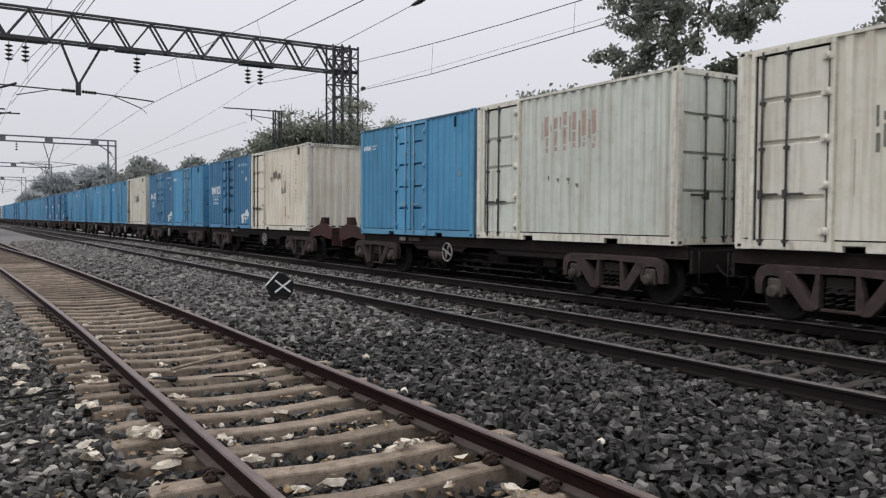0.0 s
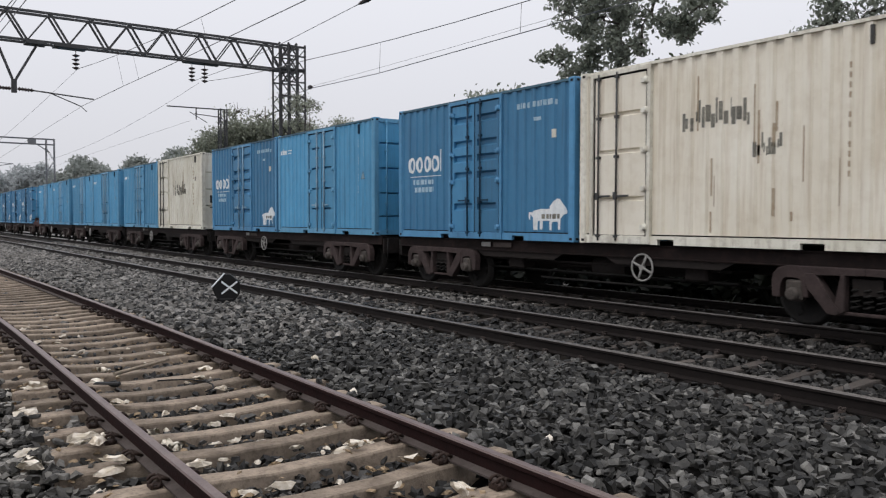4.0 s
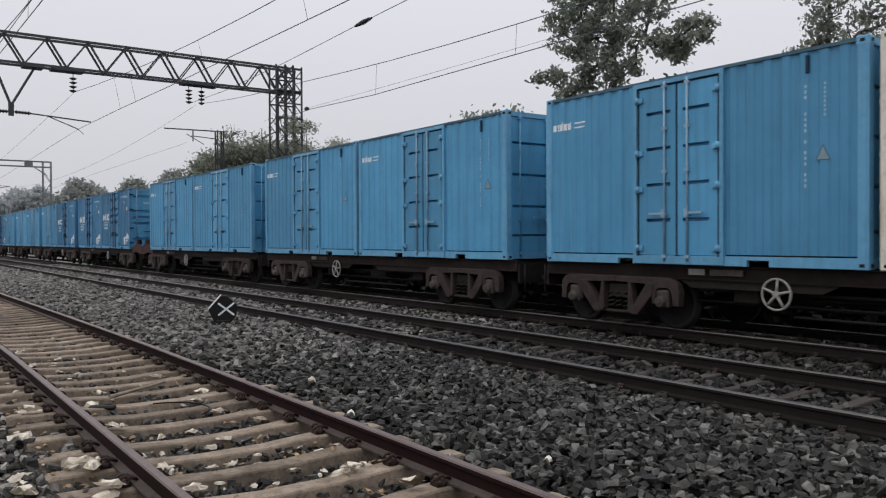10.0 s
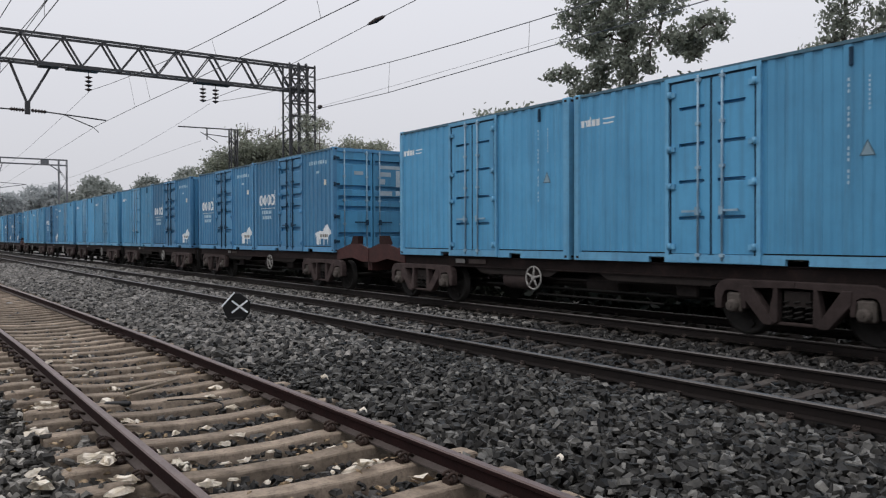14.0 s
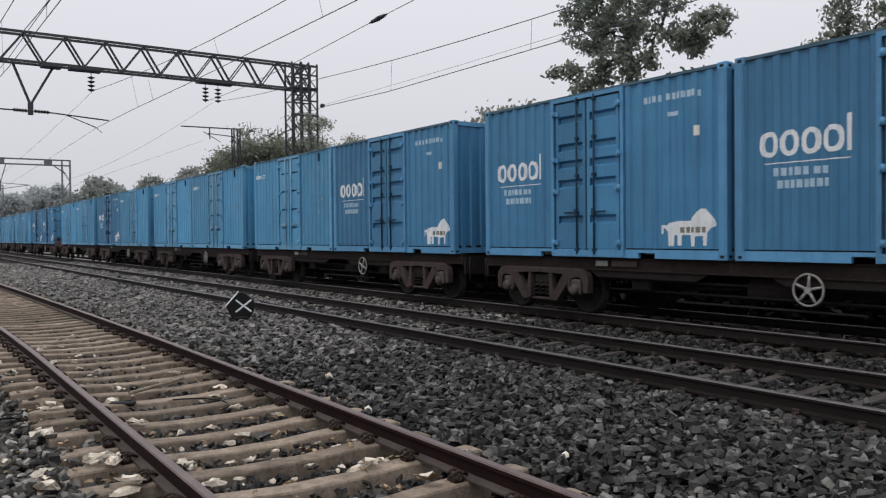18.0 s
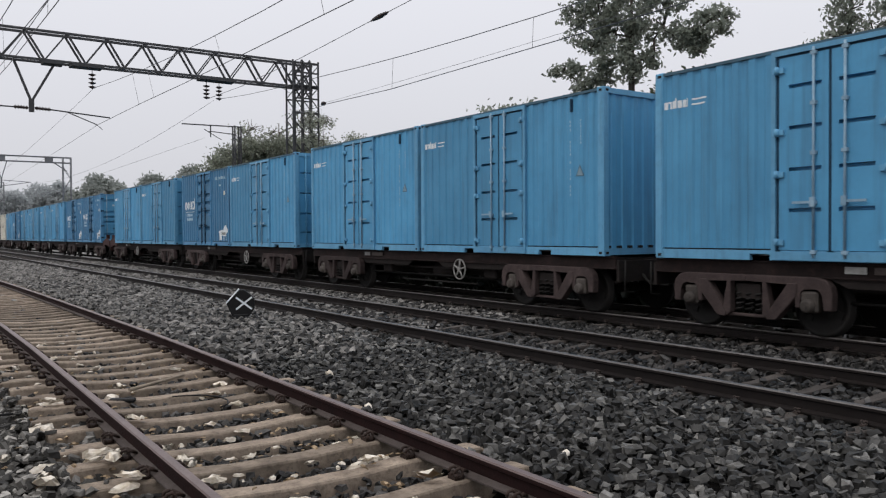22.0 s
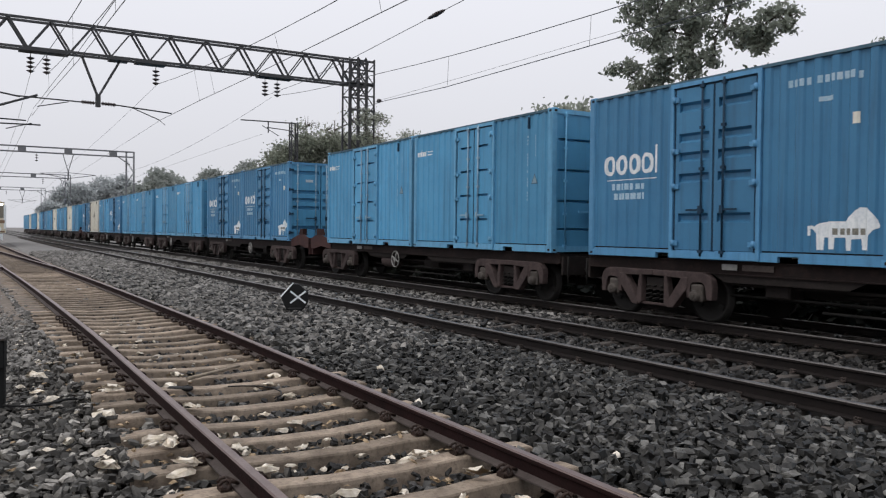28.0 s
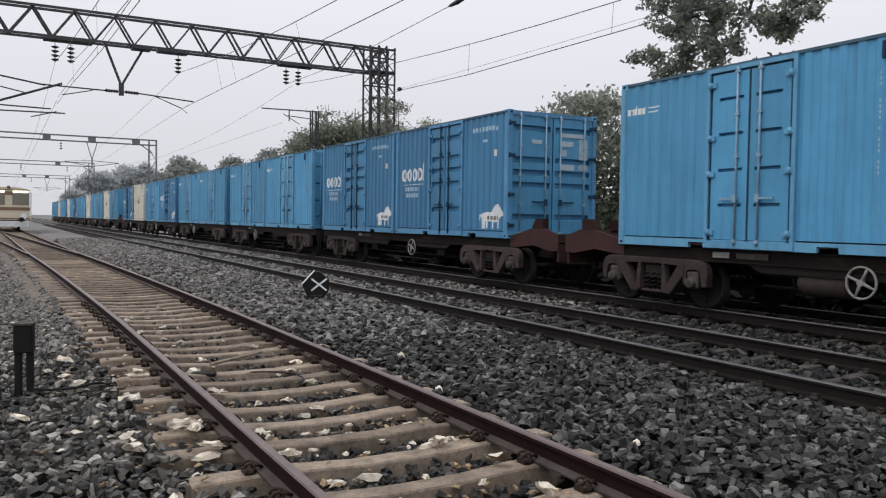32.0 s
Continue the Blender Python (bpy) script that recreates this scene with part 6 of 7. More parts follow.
def build_trees():
    tree("tall broad-leaved tree with a loose dark green crown", 22.0, 20.15, -0.7, lobes(22.0, [
        (20.89, 8.94, 0.93, 0.81), (22.14, 9.1, 0.89, 0.84), (22.89, 9.69, 0.52, 0.75), (20.0, 9.34, 1.07, 0.69), (21.47, 10.19, 1.06, 0.83), (20.26, 7.92, 0.64, 0.6), (20.14, 7.26, 0.44, 0.36),
        (21.21, 7.93, 0.51, 0.37), (21.8, 7.41, 0.62, 0.38), (22.6, 7.12, 0.37, 0.21), (23.75, 7.97, 0.5, 0.14), (22.98, 7.82, 0.34, 0.26), (19.07, 7.62, 0.28, 0.27), (18.66, 8.65, 0.72, 0.57),
        (17.96, 8.1, 0.69, 0.33), (17.0, 8.29, 0.52, 0.5), (16.2, 8.28, 0.43, 0.49), (17.09, 7.65, 0.36, 0.18), (20.56, 10.96, 1.57, 0.9), (18.13, 9.92, 1.19, 0.83), (22.5, 11.6, 1.34, 0.85)], 26), 0.1, "leaf", 21, 0.15, 34, 0.16, fork=0.9, twigs=4)
    tree("dense dark rounded tree behind the goods train", 28.5, 21.6, -0.8, lobes(28.5, [
        (22.1, 7.1, 1.61, 1.2), (23.58, 7.2, 0.95, 0.9), (20.46, 6.93, 0.91, 0.91), (21.23, 5.41, 1.55, 1.4), (20.14, 3.49, 0.8, 1.36), (22.3, 3.12, 1.53, 1.68), (20.75, 1.68, 1.23, 0.93)], 75), 0.12, "leaf_dark", 5, 0.22, 40, 0.26)
    tree("tall airy tree with dull green foliage", 24.0, 13.0, -0.75, lobes(24.0, [
        (13.17, 8.28, 0.61, 0.69), (12.32, 7.58, 0.6, 0.83), (13.71, 7.45, 0.5, 0.52), (14.26, 6.94, 0.44, 0.45), (12.91, 6.69, 0.6, 0.6), (15.03, 6.62, 0.39, 0.22), (13.89, 5.99, 0.55, 0.53), (12.65, 5.46, 0.6, 0.68),
        (14.26, 5.25, 0.33, 0.45), (13.52, 4.8, 0.42, 0.49), (12.4, 4.26, 0.5, 0.59), (13.7, 3.86, 0.46, 0.49), (14.07, 3.0, 0.3, 0.36), (12.82, 2.94, 0.38, 0.31), (13.25, 2.01, 0.62, 0.43), (12.23, 1.9, 0.5, 0.5),
        (13.53, 9.41, 0.7, 0.87), (12.16, 9.2, 0.76, 0.99), (11.2, 8.2, 0.9, 1.2), (11.0, 6.0, 0.9, 1.1), (11.2, 4.0, 0.8, 0.9), (10.9, 2.4, 0.8, 0.7), (12.2, 10.9, 1.6, 1.1), (9.6, 8.2, 1.2, 1.6), (9.6, 5.2, 1.2, 1.4)], 22), 0.085, "leaf", 8, 0.15, 34, 0.19, fork=0.6, twigs=5)
    tree("bright green leafy bush beside the railway", 20.5, 13.0, -0.7, lobes(20.5, [
        (13.24, 2.3, 0.75, 0.7), (13.92, 1.55, 0.7, 0.5), (12.56, 1.45, 0.8, 0.5), (11.63, 1.35, 0.7, 0.5), (14.9, 1.3, 0.7, 0.5), (13.2, 0.7, 1.3, 0.7)], 60), 0.1, "leaf_bush", 77, 0.06, 30, 0.22, "bush")
    tree("tall airy tree with thin dull green foliage", 25.5, 5.5, -0.75, [
        (25.5, 6.5, 7.8, 2.0, 1.8, 1.8, 34), (25.5, 4.4, 8.8, 2.0, 2.0, 1.8, 34), (25.5, 5.4, 5.2, 1.8, 2.0, 1.4, 44)], 0.08, "leaf", 9, 0.14, 60, 0.3)
    tree("sparse tree top showing over the containers", 26.0, 32.6, -0.8, [
        (26, 33.4, 7.5, 1.0, 1.5, 0.6, 14), (26, 30.6, 7.3, 0.9, 1.4, 0.5, 10), (26, 35.2, 6.9, 0.9, 1.2, 0.5, 8), (26, 32.5, 6.0, 1.4, 2.4, 0.9, 24)], 0.13, "leaf", 31, 0.15, 24, 0.3)
    tree("leafy roadside tree behind the goods train", 22.5, 27.2, -0.7, [
        (22.5, 27.3, 6.2, 1.3, 1.5, 0.9, 30), (22.5, 29.0, 5.6, 1.2, 1.2, 0.9, 22), (22.5, 25.6, 5.3, 1.2, 1.2, 1.0, 24), (22.5, 27.2, 4.0, 1.5, 2.2, 1.3, 40)], 0.14, "leaf", 33, 0.16, 28, 0.32)
    scrub = [(16.6, 5.2, 0.9, 0.8, 40), (17.9, 6.3, 1.0, 1.0, 60), (19.4, 7.1, 1.1, 1.0, 70), (21.1, 7.1, 1.2, 0.9, 70), (22.6, 7.5, 1.1, 0.9, 60), (24.5, 7.6, 1.0, 0.9, 50), (26.0, 7.1, 1.1, 0.8, 50), (27.6, 7.6, 1.0, 0.9, 50), (29.5, 7.5, 1.2, 1.0, 50),
             (19.5, 5.3, 2.5, 1.5, 170), (24.0, 5.5, 3.0, 1.6, 190), (28.5, 5.5, 2.6, 1.6, 150), (19.6, 8.7, 0.9, 0.6, 4), (21.0, 8.4, 0.8, 0.5, 5), (23.2, 9.2, 0.9, 0.7, 6), (24.6, 9.4, 0.8, 0.5, 7)]
    tree("broad scrubby tree with bare twigs behind the gantry mast", 21.5, 51.5, -0.7, [(x, 51.5, z, r, 1.1, rz, n) for x, z, r, rz, n in scrub], 0.1, "leaf_mid", 41, 0.2, 42, 0.3, twigs=10)
    tree("slender scrub tree growing beside the gantry mast", 17.6, 36.6, -0.7, [
        (16.9, 36.6, 6.6, 0.4, 0.3, 0.5, 10), (17.0, 36.6, 7.3, 0.3, 0.3, 0.3, 5), (17.9, 36.6, 7.2, 0.5, 0.3, 0.3, 5), (17.4, 36.6, 5.8, 0.5, 0.4, 0.5, 12)], 0.06, "leaf_mid", 43, 0.07, 34, 0.14, fork=0.8, twigs=9)
    k = 0
    for y0, y1, step, mat, lab in ((8.5, 17.5, 2.2, "leaf_bush", "fresh green leafy bush beside the railway"), (17.8, 80, 3.4, "leaf_dark", "dark green scrub bush beside the railway")):
        y = y0
        while y < y1:
            k += 1
            h = 1.0 + 0.25 * math.sin(k * 2.1)
            tree(lab, 19.6 + 0.7 * math.sin(k), y, -0.7, [(19.6 + 0.7 * math.sin(k), y, 0.9 * h, 1.2, step * 0.55, 1.1 * h, 40), (20.8, y + step * 0.4, 1.6 * h, 1.0, step * 0.4, 0.9 * h, 26)] + ([(21.2, y + step * 0.2, 2.6 * h, 1.3, step * 0.5, 1.3, 40), (21.4, y - step * 0.2, 3.7 * h, 1.2, step * 0.5, 1.0, 30)] if y > 17.6 else []), 0.13, mat, 100 + k, 0.08, 28, 0.3, "bush")
            y += step
    # weeds added behind the wheels to darken the view beneath the train
    y = 3.0
    while y < 75:
        k += 1
        h = 0.7 + 0.2 * math.sin(k * 1.7)
        tree("low weeds added behind the goods train, near-black for the shade under it", 15.7, y, -0.5, [(15.7, y, 0.25, 0.7, 1.1, h, 60), (16.6, y + 0.9, 0.5, 0.8, 1.0, h, 60)], 0.14, "weed", 500 + k, 0.05, 26, 0.25, "bush")
        y += 2.0 if y < 30 else 3.0
    # leaves and trunks share the pale colour that paints in haze
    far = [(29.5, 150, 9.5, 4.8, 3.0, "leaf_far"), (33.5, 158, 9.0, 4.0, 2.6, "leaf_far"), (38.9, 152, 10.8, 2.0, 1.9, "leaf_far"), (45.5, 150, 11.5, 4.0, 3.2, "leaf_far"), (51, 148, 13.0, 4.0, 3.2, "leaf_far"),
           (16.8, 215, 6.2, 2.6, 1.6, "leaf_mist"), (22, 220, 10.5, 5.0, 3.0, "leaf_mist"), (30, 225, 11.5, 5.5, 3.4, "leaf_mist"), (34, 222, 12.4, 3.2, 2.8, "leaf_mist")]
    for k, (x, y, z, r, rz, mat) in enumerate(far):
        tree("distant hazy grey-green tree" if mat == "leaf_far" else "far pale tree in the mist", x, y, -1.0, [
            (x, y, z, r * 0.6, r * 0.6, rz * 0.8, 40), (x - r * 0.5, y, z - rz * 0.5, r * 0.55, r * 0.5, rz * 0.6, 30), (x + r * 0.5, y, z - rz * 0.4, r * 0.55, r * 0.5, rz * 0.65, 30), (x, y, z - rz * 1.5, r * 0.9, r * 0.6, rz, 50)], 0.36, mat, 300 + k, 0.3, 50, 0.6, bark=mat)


build_trees()


# ---- small things by the track ----
def point_marker():
    root = thing("point_indicator", "low black trackside marker with a white cross", "marker")
    bm = bmesh.new()
    pts = [(-0.27, 0.0), (-0.16, -0.25), (0.16, -0.25), (0.26, -0.1), (0.26, 0.1), (0.07, 0.27), (-0.03, 0.27)]
    n = len(pts)
    a = [bm.verts.new((x, -0.08, z)) for x, z in pts]
    b = [bm.verts.new((x, 0.1, z)) for x, z in pts]
    bm.faces.new(a)
    bm.faces.new(b[::-1])
    for k in range(n):
        bm.faces.new((a[(k + 1) % n], a[k], b[k], b[(k + 1) % n]))
    bmesh.ops.bevel(bm, geom=bm.edges[:], offset=0.012, segments=1, affect="EDGES")
    body = part("lamp_body", bm, "matt_black", root, at=(0, 0, 0.36))
    bm = bmesh.new()
    for s in (-1, 1):
        c, q = math.cos(radians(38)), math.sin(radians(38)) * s
        w = 0.017
        v = [bm.verts.new((0.06 + e * 0.19 * c + o * w * -q, -0.086, 0.01 + e * 0.19 * q + o * w * c)) for e, o in ((-1, -1), (1, -1), (1, 1), (-1, 1))]
        bm.faces.new(v)
    part("cross", bm, "marking", body, "white painted cross")
    bm = bmesh.new()
    box(bm, -0.17, 0.19, -0.09, 0.08, 0.207, 0.226)
    bar = part("edge_plate", bm, "marking", body, "white painted edge plate")
    bar.rotation_euler = (0, radians(-48.4), 0)
    bm = bmesh.new()
    rounded(bm, -0.14, 0.14, -0.1, 0.12, -0.3, 0.16, 0.02)
    part("base", bm, "matt_black", root)
    root.matrix_basis = pose(5.53, 15.16, -0.2, 0, 0, -20)


point_marker()


def line_post():
    root = thing("trackside_post", "black trackside box on two short posts", "post")
    bm = bmesh.new()
    rounded(bm, -0.085, 0.085, -0.075, 0.075, 0.45, 0.72, 0.012)
    boxp = part("box", bm, "matt_black", root)
    bm = bmesh.new()
    rounded(bm, -0.092, 0.092, -0.085, 0.085, 0.715, 0.74, 0.006)
    part("lid", bm, "axle_cap", boxp, "grey dusty lid")
    for s in (-1, 1):
        bm = bmesh.new()
        rounded(bm, s * 0.052 - 0.03, s * 0.052 + 0.03, -0.04, 0.04, -0.1, 0.46, 0.006)
        part("leg", bm, "matt_black", root)
    bm = bmesh.new()
    rounded(bm, -0.14, 0.14, -0.1, 0.1, -0.06, 0.03, 0.02)
    part("foot", bm, "matt_black", root)
    root.matrix_basis = pose(0.185, 8.7, -0.3, 0, 0, -12)
    bm = bmesh.new()
    pts = [(0.25, 8.62, -0.2), (0.42, 8.5, -0.2), (0.62, 8.55, -0.21), (0.8, 8.62, -0.19), (1.0, 8.6, -0.2)]
    pipe(bm, pts, 0.014)
    tagged(new("ground_cable", mesh_of("ground_cable", bm, "matt_black")), "black cable lying on the ballast by the post", "cable")


line_post()


def litter_mesh(seed):
    """A crumpled scrap: a ragged rounded outline, bent and pushed up in the middle."""
    rng = random.Random(seed)
    bm = bmesh.new()
    n, way = 9, rng.uniform(0, 3.1)
    rings = []
    for r in (0.5, 0.27):
        ring = []
        for k in range(n):
            a = math.tau * k / n
            q = r * rng.uniform(0.78, 1.12)
            x, y = q * math.cos(a), q * math.sin(a) * 0.75
            bend = abs(x * math.cos(way) + y * math.sin(way))
            ring.append(bm.verts.new((x, y, 0.14 * bend + (rng.uniform(0.0, 0.14) if r > 0.4 else rng.uniform(0.08, 0.26)))))
        rings.append(ring)
    for k in range(n):
        bm.faces.new((rings[0][k], rings[0][(k + 1) % n], rings[1][(k + 1) % n], rings[1][k]))
    bm.faces.new(rings[1])
    bmesh.ops.solidify(bm, geom=bm.faces[:], thickness=0.02)
    return mesh_of("paper_scrap", bm, "paper")


def scatter_litter():
    rng = random.Random(77)
    kinds = [litter_mesh(k) for k in range(7)]
    spots = [(1.22, 8.79, 0.21), (1.24, 9.79, 0.08), (1.0, 7.63, 0.3), (1.19, 6.41, 0.21), (1.31, 6.26, 0.18), (0.84, 6.4, 0.21), (1.22, 5.57, 0.22), (1.07, 5.18, 0.15),
             (1.74, 6.48, 0.19), (1.78, 6.21, 0.14), (1.79, 6.02, 0.18), (2.01, 9.44, 0.24), (1.81, 8.78, 0.24), (2.95, 8.8, 0.26), (2.47, 6.73, 0.11), (2.21, 5.9, 0.13)]
    spots += [(1.85, 4.73, 0.14), (0.87, 10.98, 0.23), (0.62, 10.08, 0.3), (1.18, 11.45, 0.24), (1.79, 5.44, 0.12), (1.59, 6.92, 0.2), (2.07, 4.7, 0.2), (2.41, 4.57, 0.13), (3.0, 5.23, 0.17), (2.8, 5.08, 0.16), (3.14, 5.95, 0.1), (2.99, 3.97, 0.25), (2.64, 5.26, 0.08), (2.79, 7.75, 0.15), (2.79, 8.45, 0.19), (0.66, 8.68, 0.22), (0.82, 6.05, 0.24)]
    spots += [(1.21, 6.30, 0.26), (1.28, 6.18, 0.22), (0.83, 6.18, 0.24), (1.21, 8.61, 0.24), (1.68, 6.45, 0.22), (1.75, 6.09, 0.18), (1.79, 5.97, 0.14), (2.89, 5.19, 0.24), (2.74, 5.16, 0.20), (3.00, 5.26, 0.16), (2.91, 5.83, 0.13), (2.45, 6.69, 0.16), (2.25, 6.48, 0.14), (2.77, 8.49, 0.16), (2.77, 7.79, 0.20), (1.26, 5.62, 0.24), (2.91, 4.49, 0.22), (0.99, 7.70, 0.26), (1.75, 5.45, 0.20), (2.20, 5.90, 0.11), (2.39, 5.81, 0.08), (2.58, 5.09, 0.10), (3.05, 9.06, 0.12)]
    for k in range(150):
        y = 3.2 + 12 * rng.random() ** 1.4
        x = rng.choice((rng.uniform(1.55, 3.05), rng.uniform(1.55, 2.2), rng.uniform(0.4, 1.35), rng.uniform(-0.6, 1.3)))
        spots.append((x, y, rng.choice((0.05, 0.07, 0.09, 0.12, 0.17)) * rng.uniform(0.8, 1.25)))
    for x, y, s in spots:
        z = -0.14 if any(abs(y - q) < 0.1 for q in NEAR_SLEEPERS) and 0.95 < x < 3.6 else float(level(x)) + 0.045
        ob = tagged(new("paper_scrap", rng.choice(kinds)), "crumpled dirty pale scrap of paper on the track", "litter", "litter on the track")
        ob.scale = (s, s * rng.uniform(0.5, 0.9), s * 1.1)
        ob.location = (x, y, z)
        ob.rotation_euler = (rng.uniform(-0.2, 0.2), rng.uniform(-0.2, 0.2), rng.uniform(0, 6.28))
    for k in range(7, 11):
        bm = bmesh.new()
        bm.from_mesh(litter_mesh(k))
        kinds.append(mesh_of("dry_leaf", bm, "dry_leaf"))
    for k in range(290):
        y = 3.2 + 9.5 * rng.random() ** 1.3
        x = rng.choice((rng.uniform(1.6, 3.0), rng.uniform(2.6, 3.1), rng.uniform(0.2, 1.3)))
        s = rng.uniform(0.035, 0.1)
        on = any(abs(y - q) < 0.1 for q in NEAR_SLEEPERS) and 0.95 < x < 3.6
        ob = tagged(new("dry_leaf", rng.choice(kinds[-4:])), "small dry brown leaf lying between the sleepers", "leaf litter", "dry leaves on the track")
        ob.scale = (s, s * rng.uniform(0.6, 0.9), s)
        ob.location = (x, y, -0.145 if on else float(level(x)) + 0.045)
        ob.rotation_euler = (rng.uniform(-0.4, 0.4), rng.uniform(-0.4, 0.4), rng.uniform(0, 6.28))
    for x, y, s in ((3.64, 6.6, 0.045), (4.12, 8.41, 0.05), (7.3, 3.75, 0.08), (1.35, 8.9, 0.04), (4.05, 4.35, 0.03)):
        bm = bmesh.new()
        bmesh.ops.create_icosphere(bm, subdivisions=1, radius=s)
        for v in bm.verts:
            v.co *= rng.uniform(0.7, 1.15)
        ob = tagged(new("white_stone", mesh_of("white_stone", bm, "paper")), "small white stone lying on the ballast", "stone")
        ob.location = (x, y, float(level(x)) + 0.04)


def track_debris():
    bm = bmesh.new()
    tube(bm, (2.02, 8.93, -0.145), (2.72, 9.36, -0.12), 0.022, 0.014, 7)
    tagged(new("stick", mesh_of("stick", bm, "stick")), "thin bare stick lying across the sleepers", "stick")
    bm = bmesh.new()
    rounded(bm, -0.13, 0.13, -0.04, 0.04, -0.03, 0.012, 0.012)
    ob = tagged(new("rubber_scrap", mesh_of("rubber_scrap", bm, "matt_black")), "flat black rubber scrap beside the stick", "scrap")
    ob.matrix_basis = pose(1.87, 8.58, -0.17, 4, 0, -30)
    bm = bmesh.new()
    pipe(bm, [(2.3, 8.32, -0.15), (2.42, 8.24, -0.14), (2.56, 8.14, -0.135), (2.67, 7.96, -0.135), (2.69, 7.78, -0.14), (2.64, 7.62, -0.145), (2.54, 7.54, -0.15)], 0.008, 8)
    tagged(new("rubber_hose", mesh_of("rubber_hose", bm, "matt_black")), "curved black rubber hose lying on the sleepers", "hose")


track_debris()
scatter_litter()


# ---- the local train that waits far off on the near line ----
def coach_front():
    root = thing("local_train", "cream and brown electric local train, front coach", "train")
    w, L = 1.8, 20.0
    bm = bmesh.new()
    prof = [(-w, 0.95), (-w, 3.1), (-w * 0.97, 3.45), (-w * 0.84, 3.72), (-w * 0.45, 3.86), (w * 0.45, 3.86), (w * 0.84, 3.72), (w * 0.97, 3.45), (w, 3.1), (w, 0.95)]
    rings = [[bm.verts.new((x * k, y, z)) for x, z in prof] for y, k in ((0.0, 0.96), (0.25, 1.0), (L, 1.0))]
    for a, b in zip(rings, rings[1:]):
        for i in range(len(prof)):
            j = (i + 1) % len(prof)
            bm.faces.new((a[j], a[i], b[i], b[j]))
    bm.faces.new(rings[0])
    bm.faces.new(rings[-1][::-1])
    body = part("body", bm, "coach_cream", root)
    for y0, y1, z0, z1, m in ((-0.02, 0.0, 1.8, 2.08, "coach_brown"), (-0.02, 0.0, 1.0, 1.12, "coach_brown"), (-0.02, 0.0, 3.6, 3.66, "coach_brown")):
        bm = bmesh.new()
        box(bm, -w * 0.94, w * 0.94, y0, y1, z0, z1)
        part("front_band", bm, m, body, "brown painted band")
    for x in (-0.95, 0.95):
        bm = bmesh.new()
        rounded(bm, x - 0.66, x + 0.66, -0.03, 0.01, 2.28, 3.5, 0.02)
        win = part("windscreen", bm, "glass", body, "dark windscreen")
        bm = bmesh.new()
        box(bm, x - 0.62, x + 0.62, -0.05, -0.032, 3.38, 3.54)
        part("sun_visor", bm, "visor_white", win, "sun visor strip glowing for the sky it reflects")
        bm = bmesh.new()
        tube(bm, (x * 1.25, -0.06, 1.3), (x * 1.25, 0.0, 1.3), 0.26, n=16)
        part("headlamp", bm, "marking", body, "round headlamp")
    for x in (-1.72, 1.72):
        bm = bmesh.new()
        box(bm, x - 0.1, x + 0.1, -0.015, 0.005, 1.3, 3.42)
        part("corner_strip", bm, "marking", body, "white corner strip")
    bm = bmesh.new()
    rounded(bm, -0.3, 0.3, -0.06, 0.02, 3.2, 3.5, 0.02)
    part("destination_box", bm, "coach_brown", body)
    bm = bmesh.new()
    tube(bm, (0, -0.1, 3.85), (0, 0.1, 3.85), 0.15, n=12)
    part("top_lamp", bm, "coach_brown", body, "unlit round top lamp")
    bm = bmesh.new()
    tube(bm, (-1.3, -0.05, 1.95), (-1.3, 0.0, 1.95), 0.1, n=12)
    part("flasher_lamp", bm, "lamp_red", body, "lit red flasher lamp")
    bm = bmesh.new()
    box(bm, -1.5, 1.5, -0.1, 0.05, 0.35, 0.85)
    for k in range(6):
        x = -1.5 + 0.6 * k
        box(bm, x - 0.04, x + 0.04, -0.14, -0.1, 0.3, 0.85)
    part("cowcatcher", bm, "marking", root, "white painted guard bars")
    bm = bmesh.new()
    box(bm, -1.4, 1.4, -0.13, -0.105, 0.62, 0.75)
    part("cowcatcher_bar", bm, "marking", root, "white painted bar")
    for x in (-0.98, 0.98):
        bm = bmesh.new()
        tube(bm, (x, -0.5, 0.98), (x, 0, 0.98), 0.09, n=10)
        tube(bm, (x, -0.56, 0.98), (x, -0.5, 0.98), 0.22, n=14)
        part("buffer", bm, "black_steel", root)
    for s in (-1, 1):
        for k in range(8):
            y = 1.3 + 2.35 * k
            bm = bmesh.new()
            box(bm, *sorted((s * (w - 0.01), s * (w + 0.015))), y, y + 1.5, 2.05, 2.9)
            part("side_window", bm, "glass", body)
        bm = bmesh.new()
        box(bm, *sorted((s * w, s * (w + 0.008))), 0.4, L - 0.1, 1.05, 1.85)
        part("side_band", bm, "coach_brown", body)
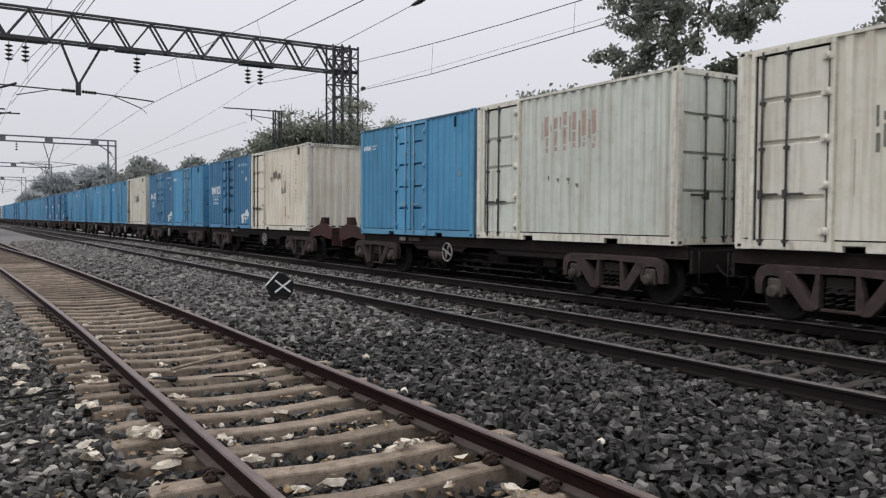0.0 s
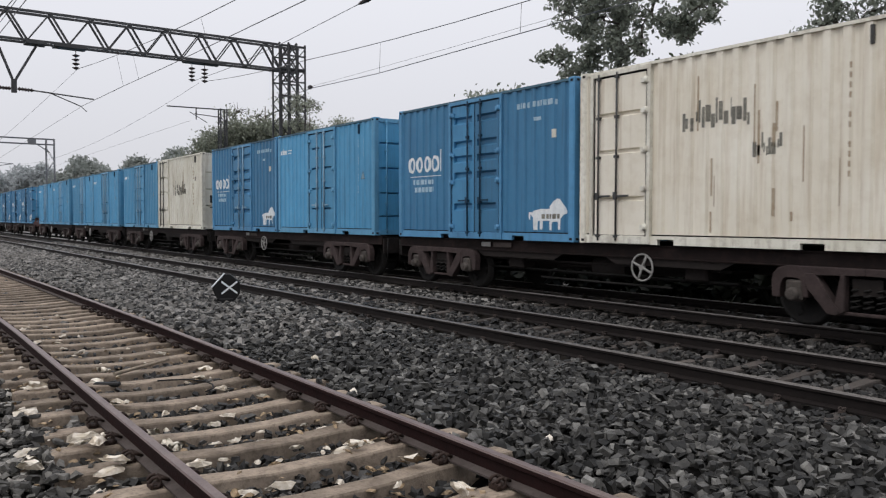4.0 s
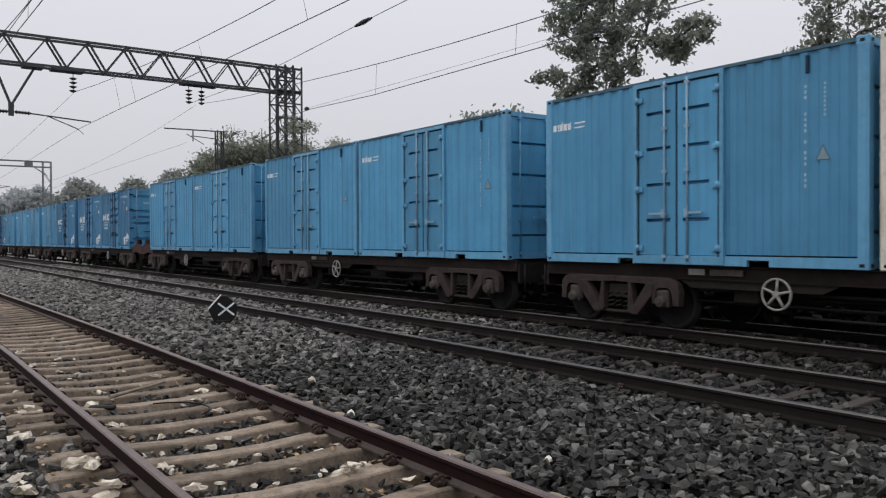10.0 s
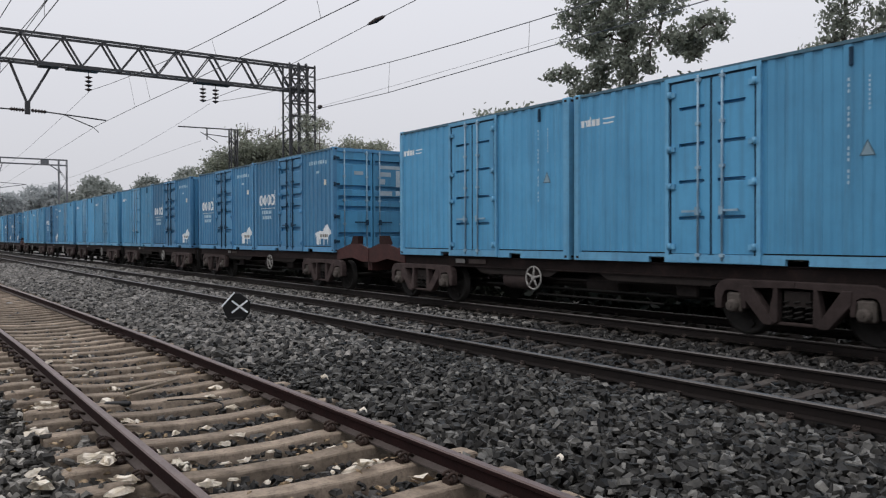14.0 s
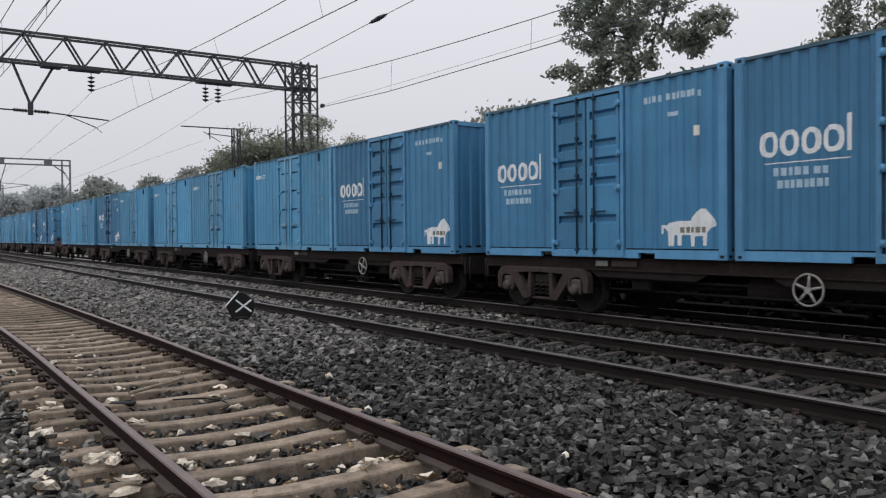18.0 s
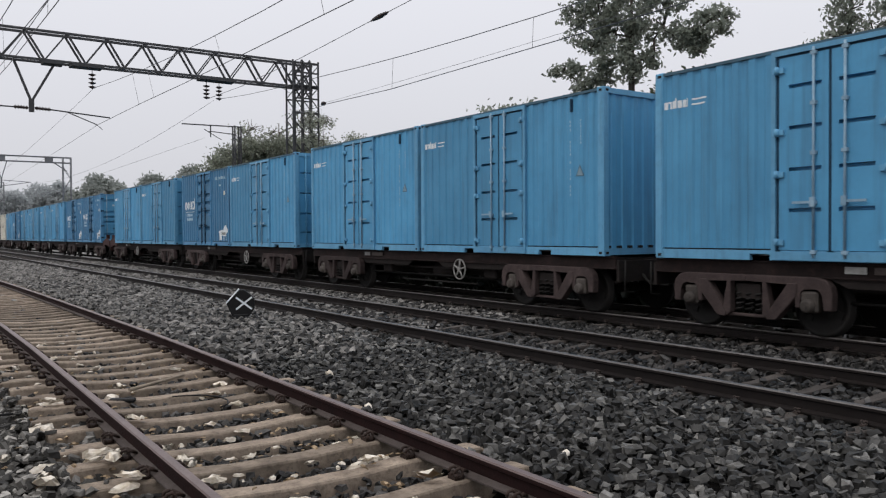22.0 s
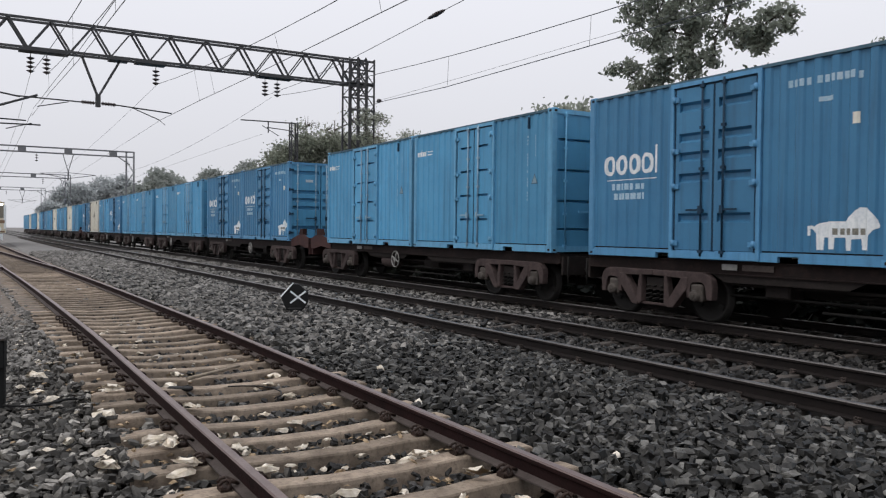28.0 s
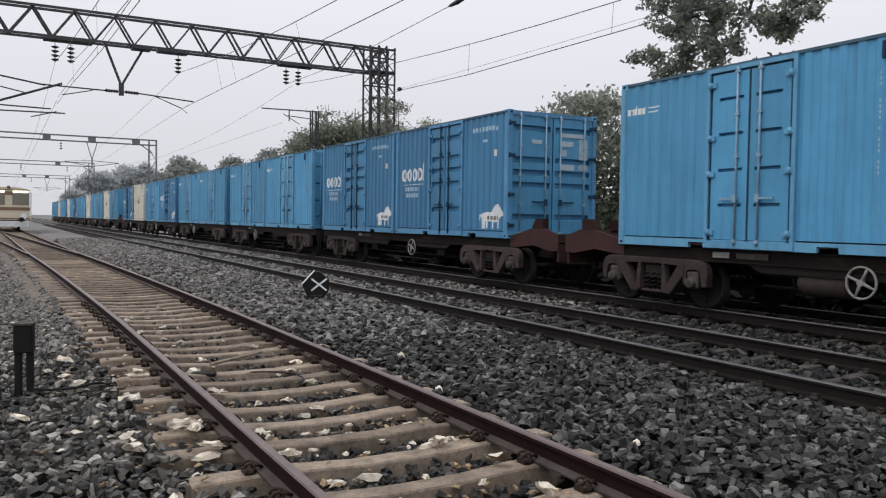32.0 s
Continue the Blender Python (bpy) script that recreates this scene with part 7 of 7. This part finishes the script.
    for y in (2.8, 16.8):
        bm = bmesh.new()
        box(bm, -1.2, 1.2, -1.6, 1.6, 0.35, 0.85)
        bog = part("bogie", bm, "under_dark", root, at=(0, y, 0))
        for q in (-1.3, 1.3):
            bm = bmesh.new()
            for s in (-1, 1):
                lathe_x(bm, [(s * 0.8, 0.47), (s * 0.93, 0.46)], 22, cz=0.46)
            part("wheel", bm, "black_steel", bog, at=(0, q, 0))
    bm = bmesh.new()
    box(bm, -1.3, 1.3, 0.3, L - 0.3, 0.8, 1.02)
    part("underframe", bm, "under_dark", root)
    return root


LOCAL = coach_front()


# ---- what moves ----
SPEED_AT = (0, 2, 4, 6, 8, 10, 11, 12, 13, 14, 15, 16, 17, 18, 19, 20, 21, 22, 23, 24, 25, 26, 27, 28, 29, 30, 31, 32)
SPEED = (5.445, 5.354, 5.383, 5.418, 5.346, 5.386, 5.351, 5.267, 5.217, 5.089, 4.874, 4.776, 4.785, 4.694, 4.561, 4.510, 4.476, 4.377, 4.248, 4.144, 3.998, 3.802, 3.655, 3.571, 3.492, 3.419, 3.358, 3.301)
FINE = np.linspace(0, 32, 641)
_sp = np.interp(FINE, SPEED_AT, SPEED)
_run = np.concatenate([[0], np.cumsum((_sp[1:] + _sp[:-1]) / 2 * 0.05)])
_run = _run - np.interp(19, FINE, _run) - 0.047


def gone(t):
    """How far the goods train has rolled, in metres, from where it is at 19 s."""
    return float(np.interp(t, FINE, _run))


def motions():
    for ob, x, y, z in TRAIN:
        walk(ob, [(t, pose(x, y - gone(t), z)) for t in range(33)])
    walk(LOCAL, [(t, pose(0.85, 81, 0, 0, 0, 1)) for t in (0, 32)])
    first = None
    for ob in [o for o in scene.objects if o.name.split(".")[0] == "wheelset"]:
        if first is None:
            first = ob
            walk(ob, [(k / 10, pose(0, 0, 0, math.degrees((gone(k / 10) - gone(0)) / WR))) for k in range(321)])
        else:
            ob.rotation_mode = "QUATERNION"
            ob.animation_data_create()
            ob.animation_data.action = first.animation_data.action
            ob.animation_data.action_slot = first.animation_data.action_slot


motions()
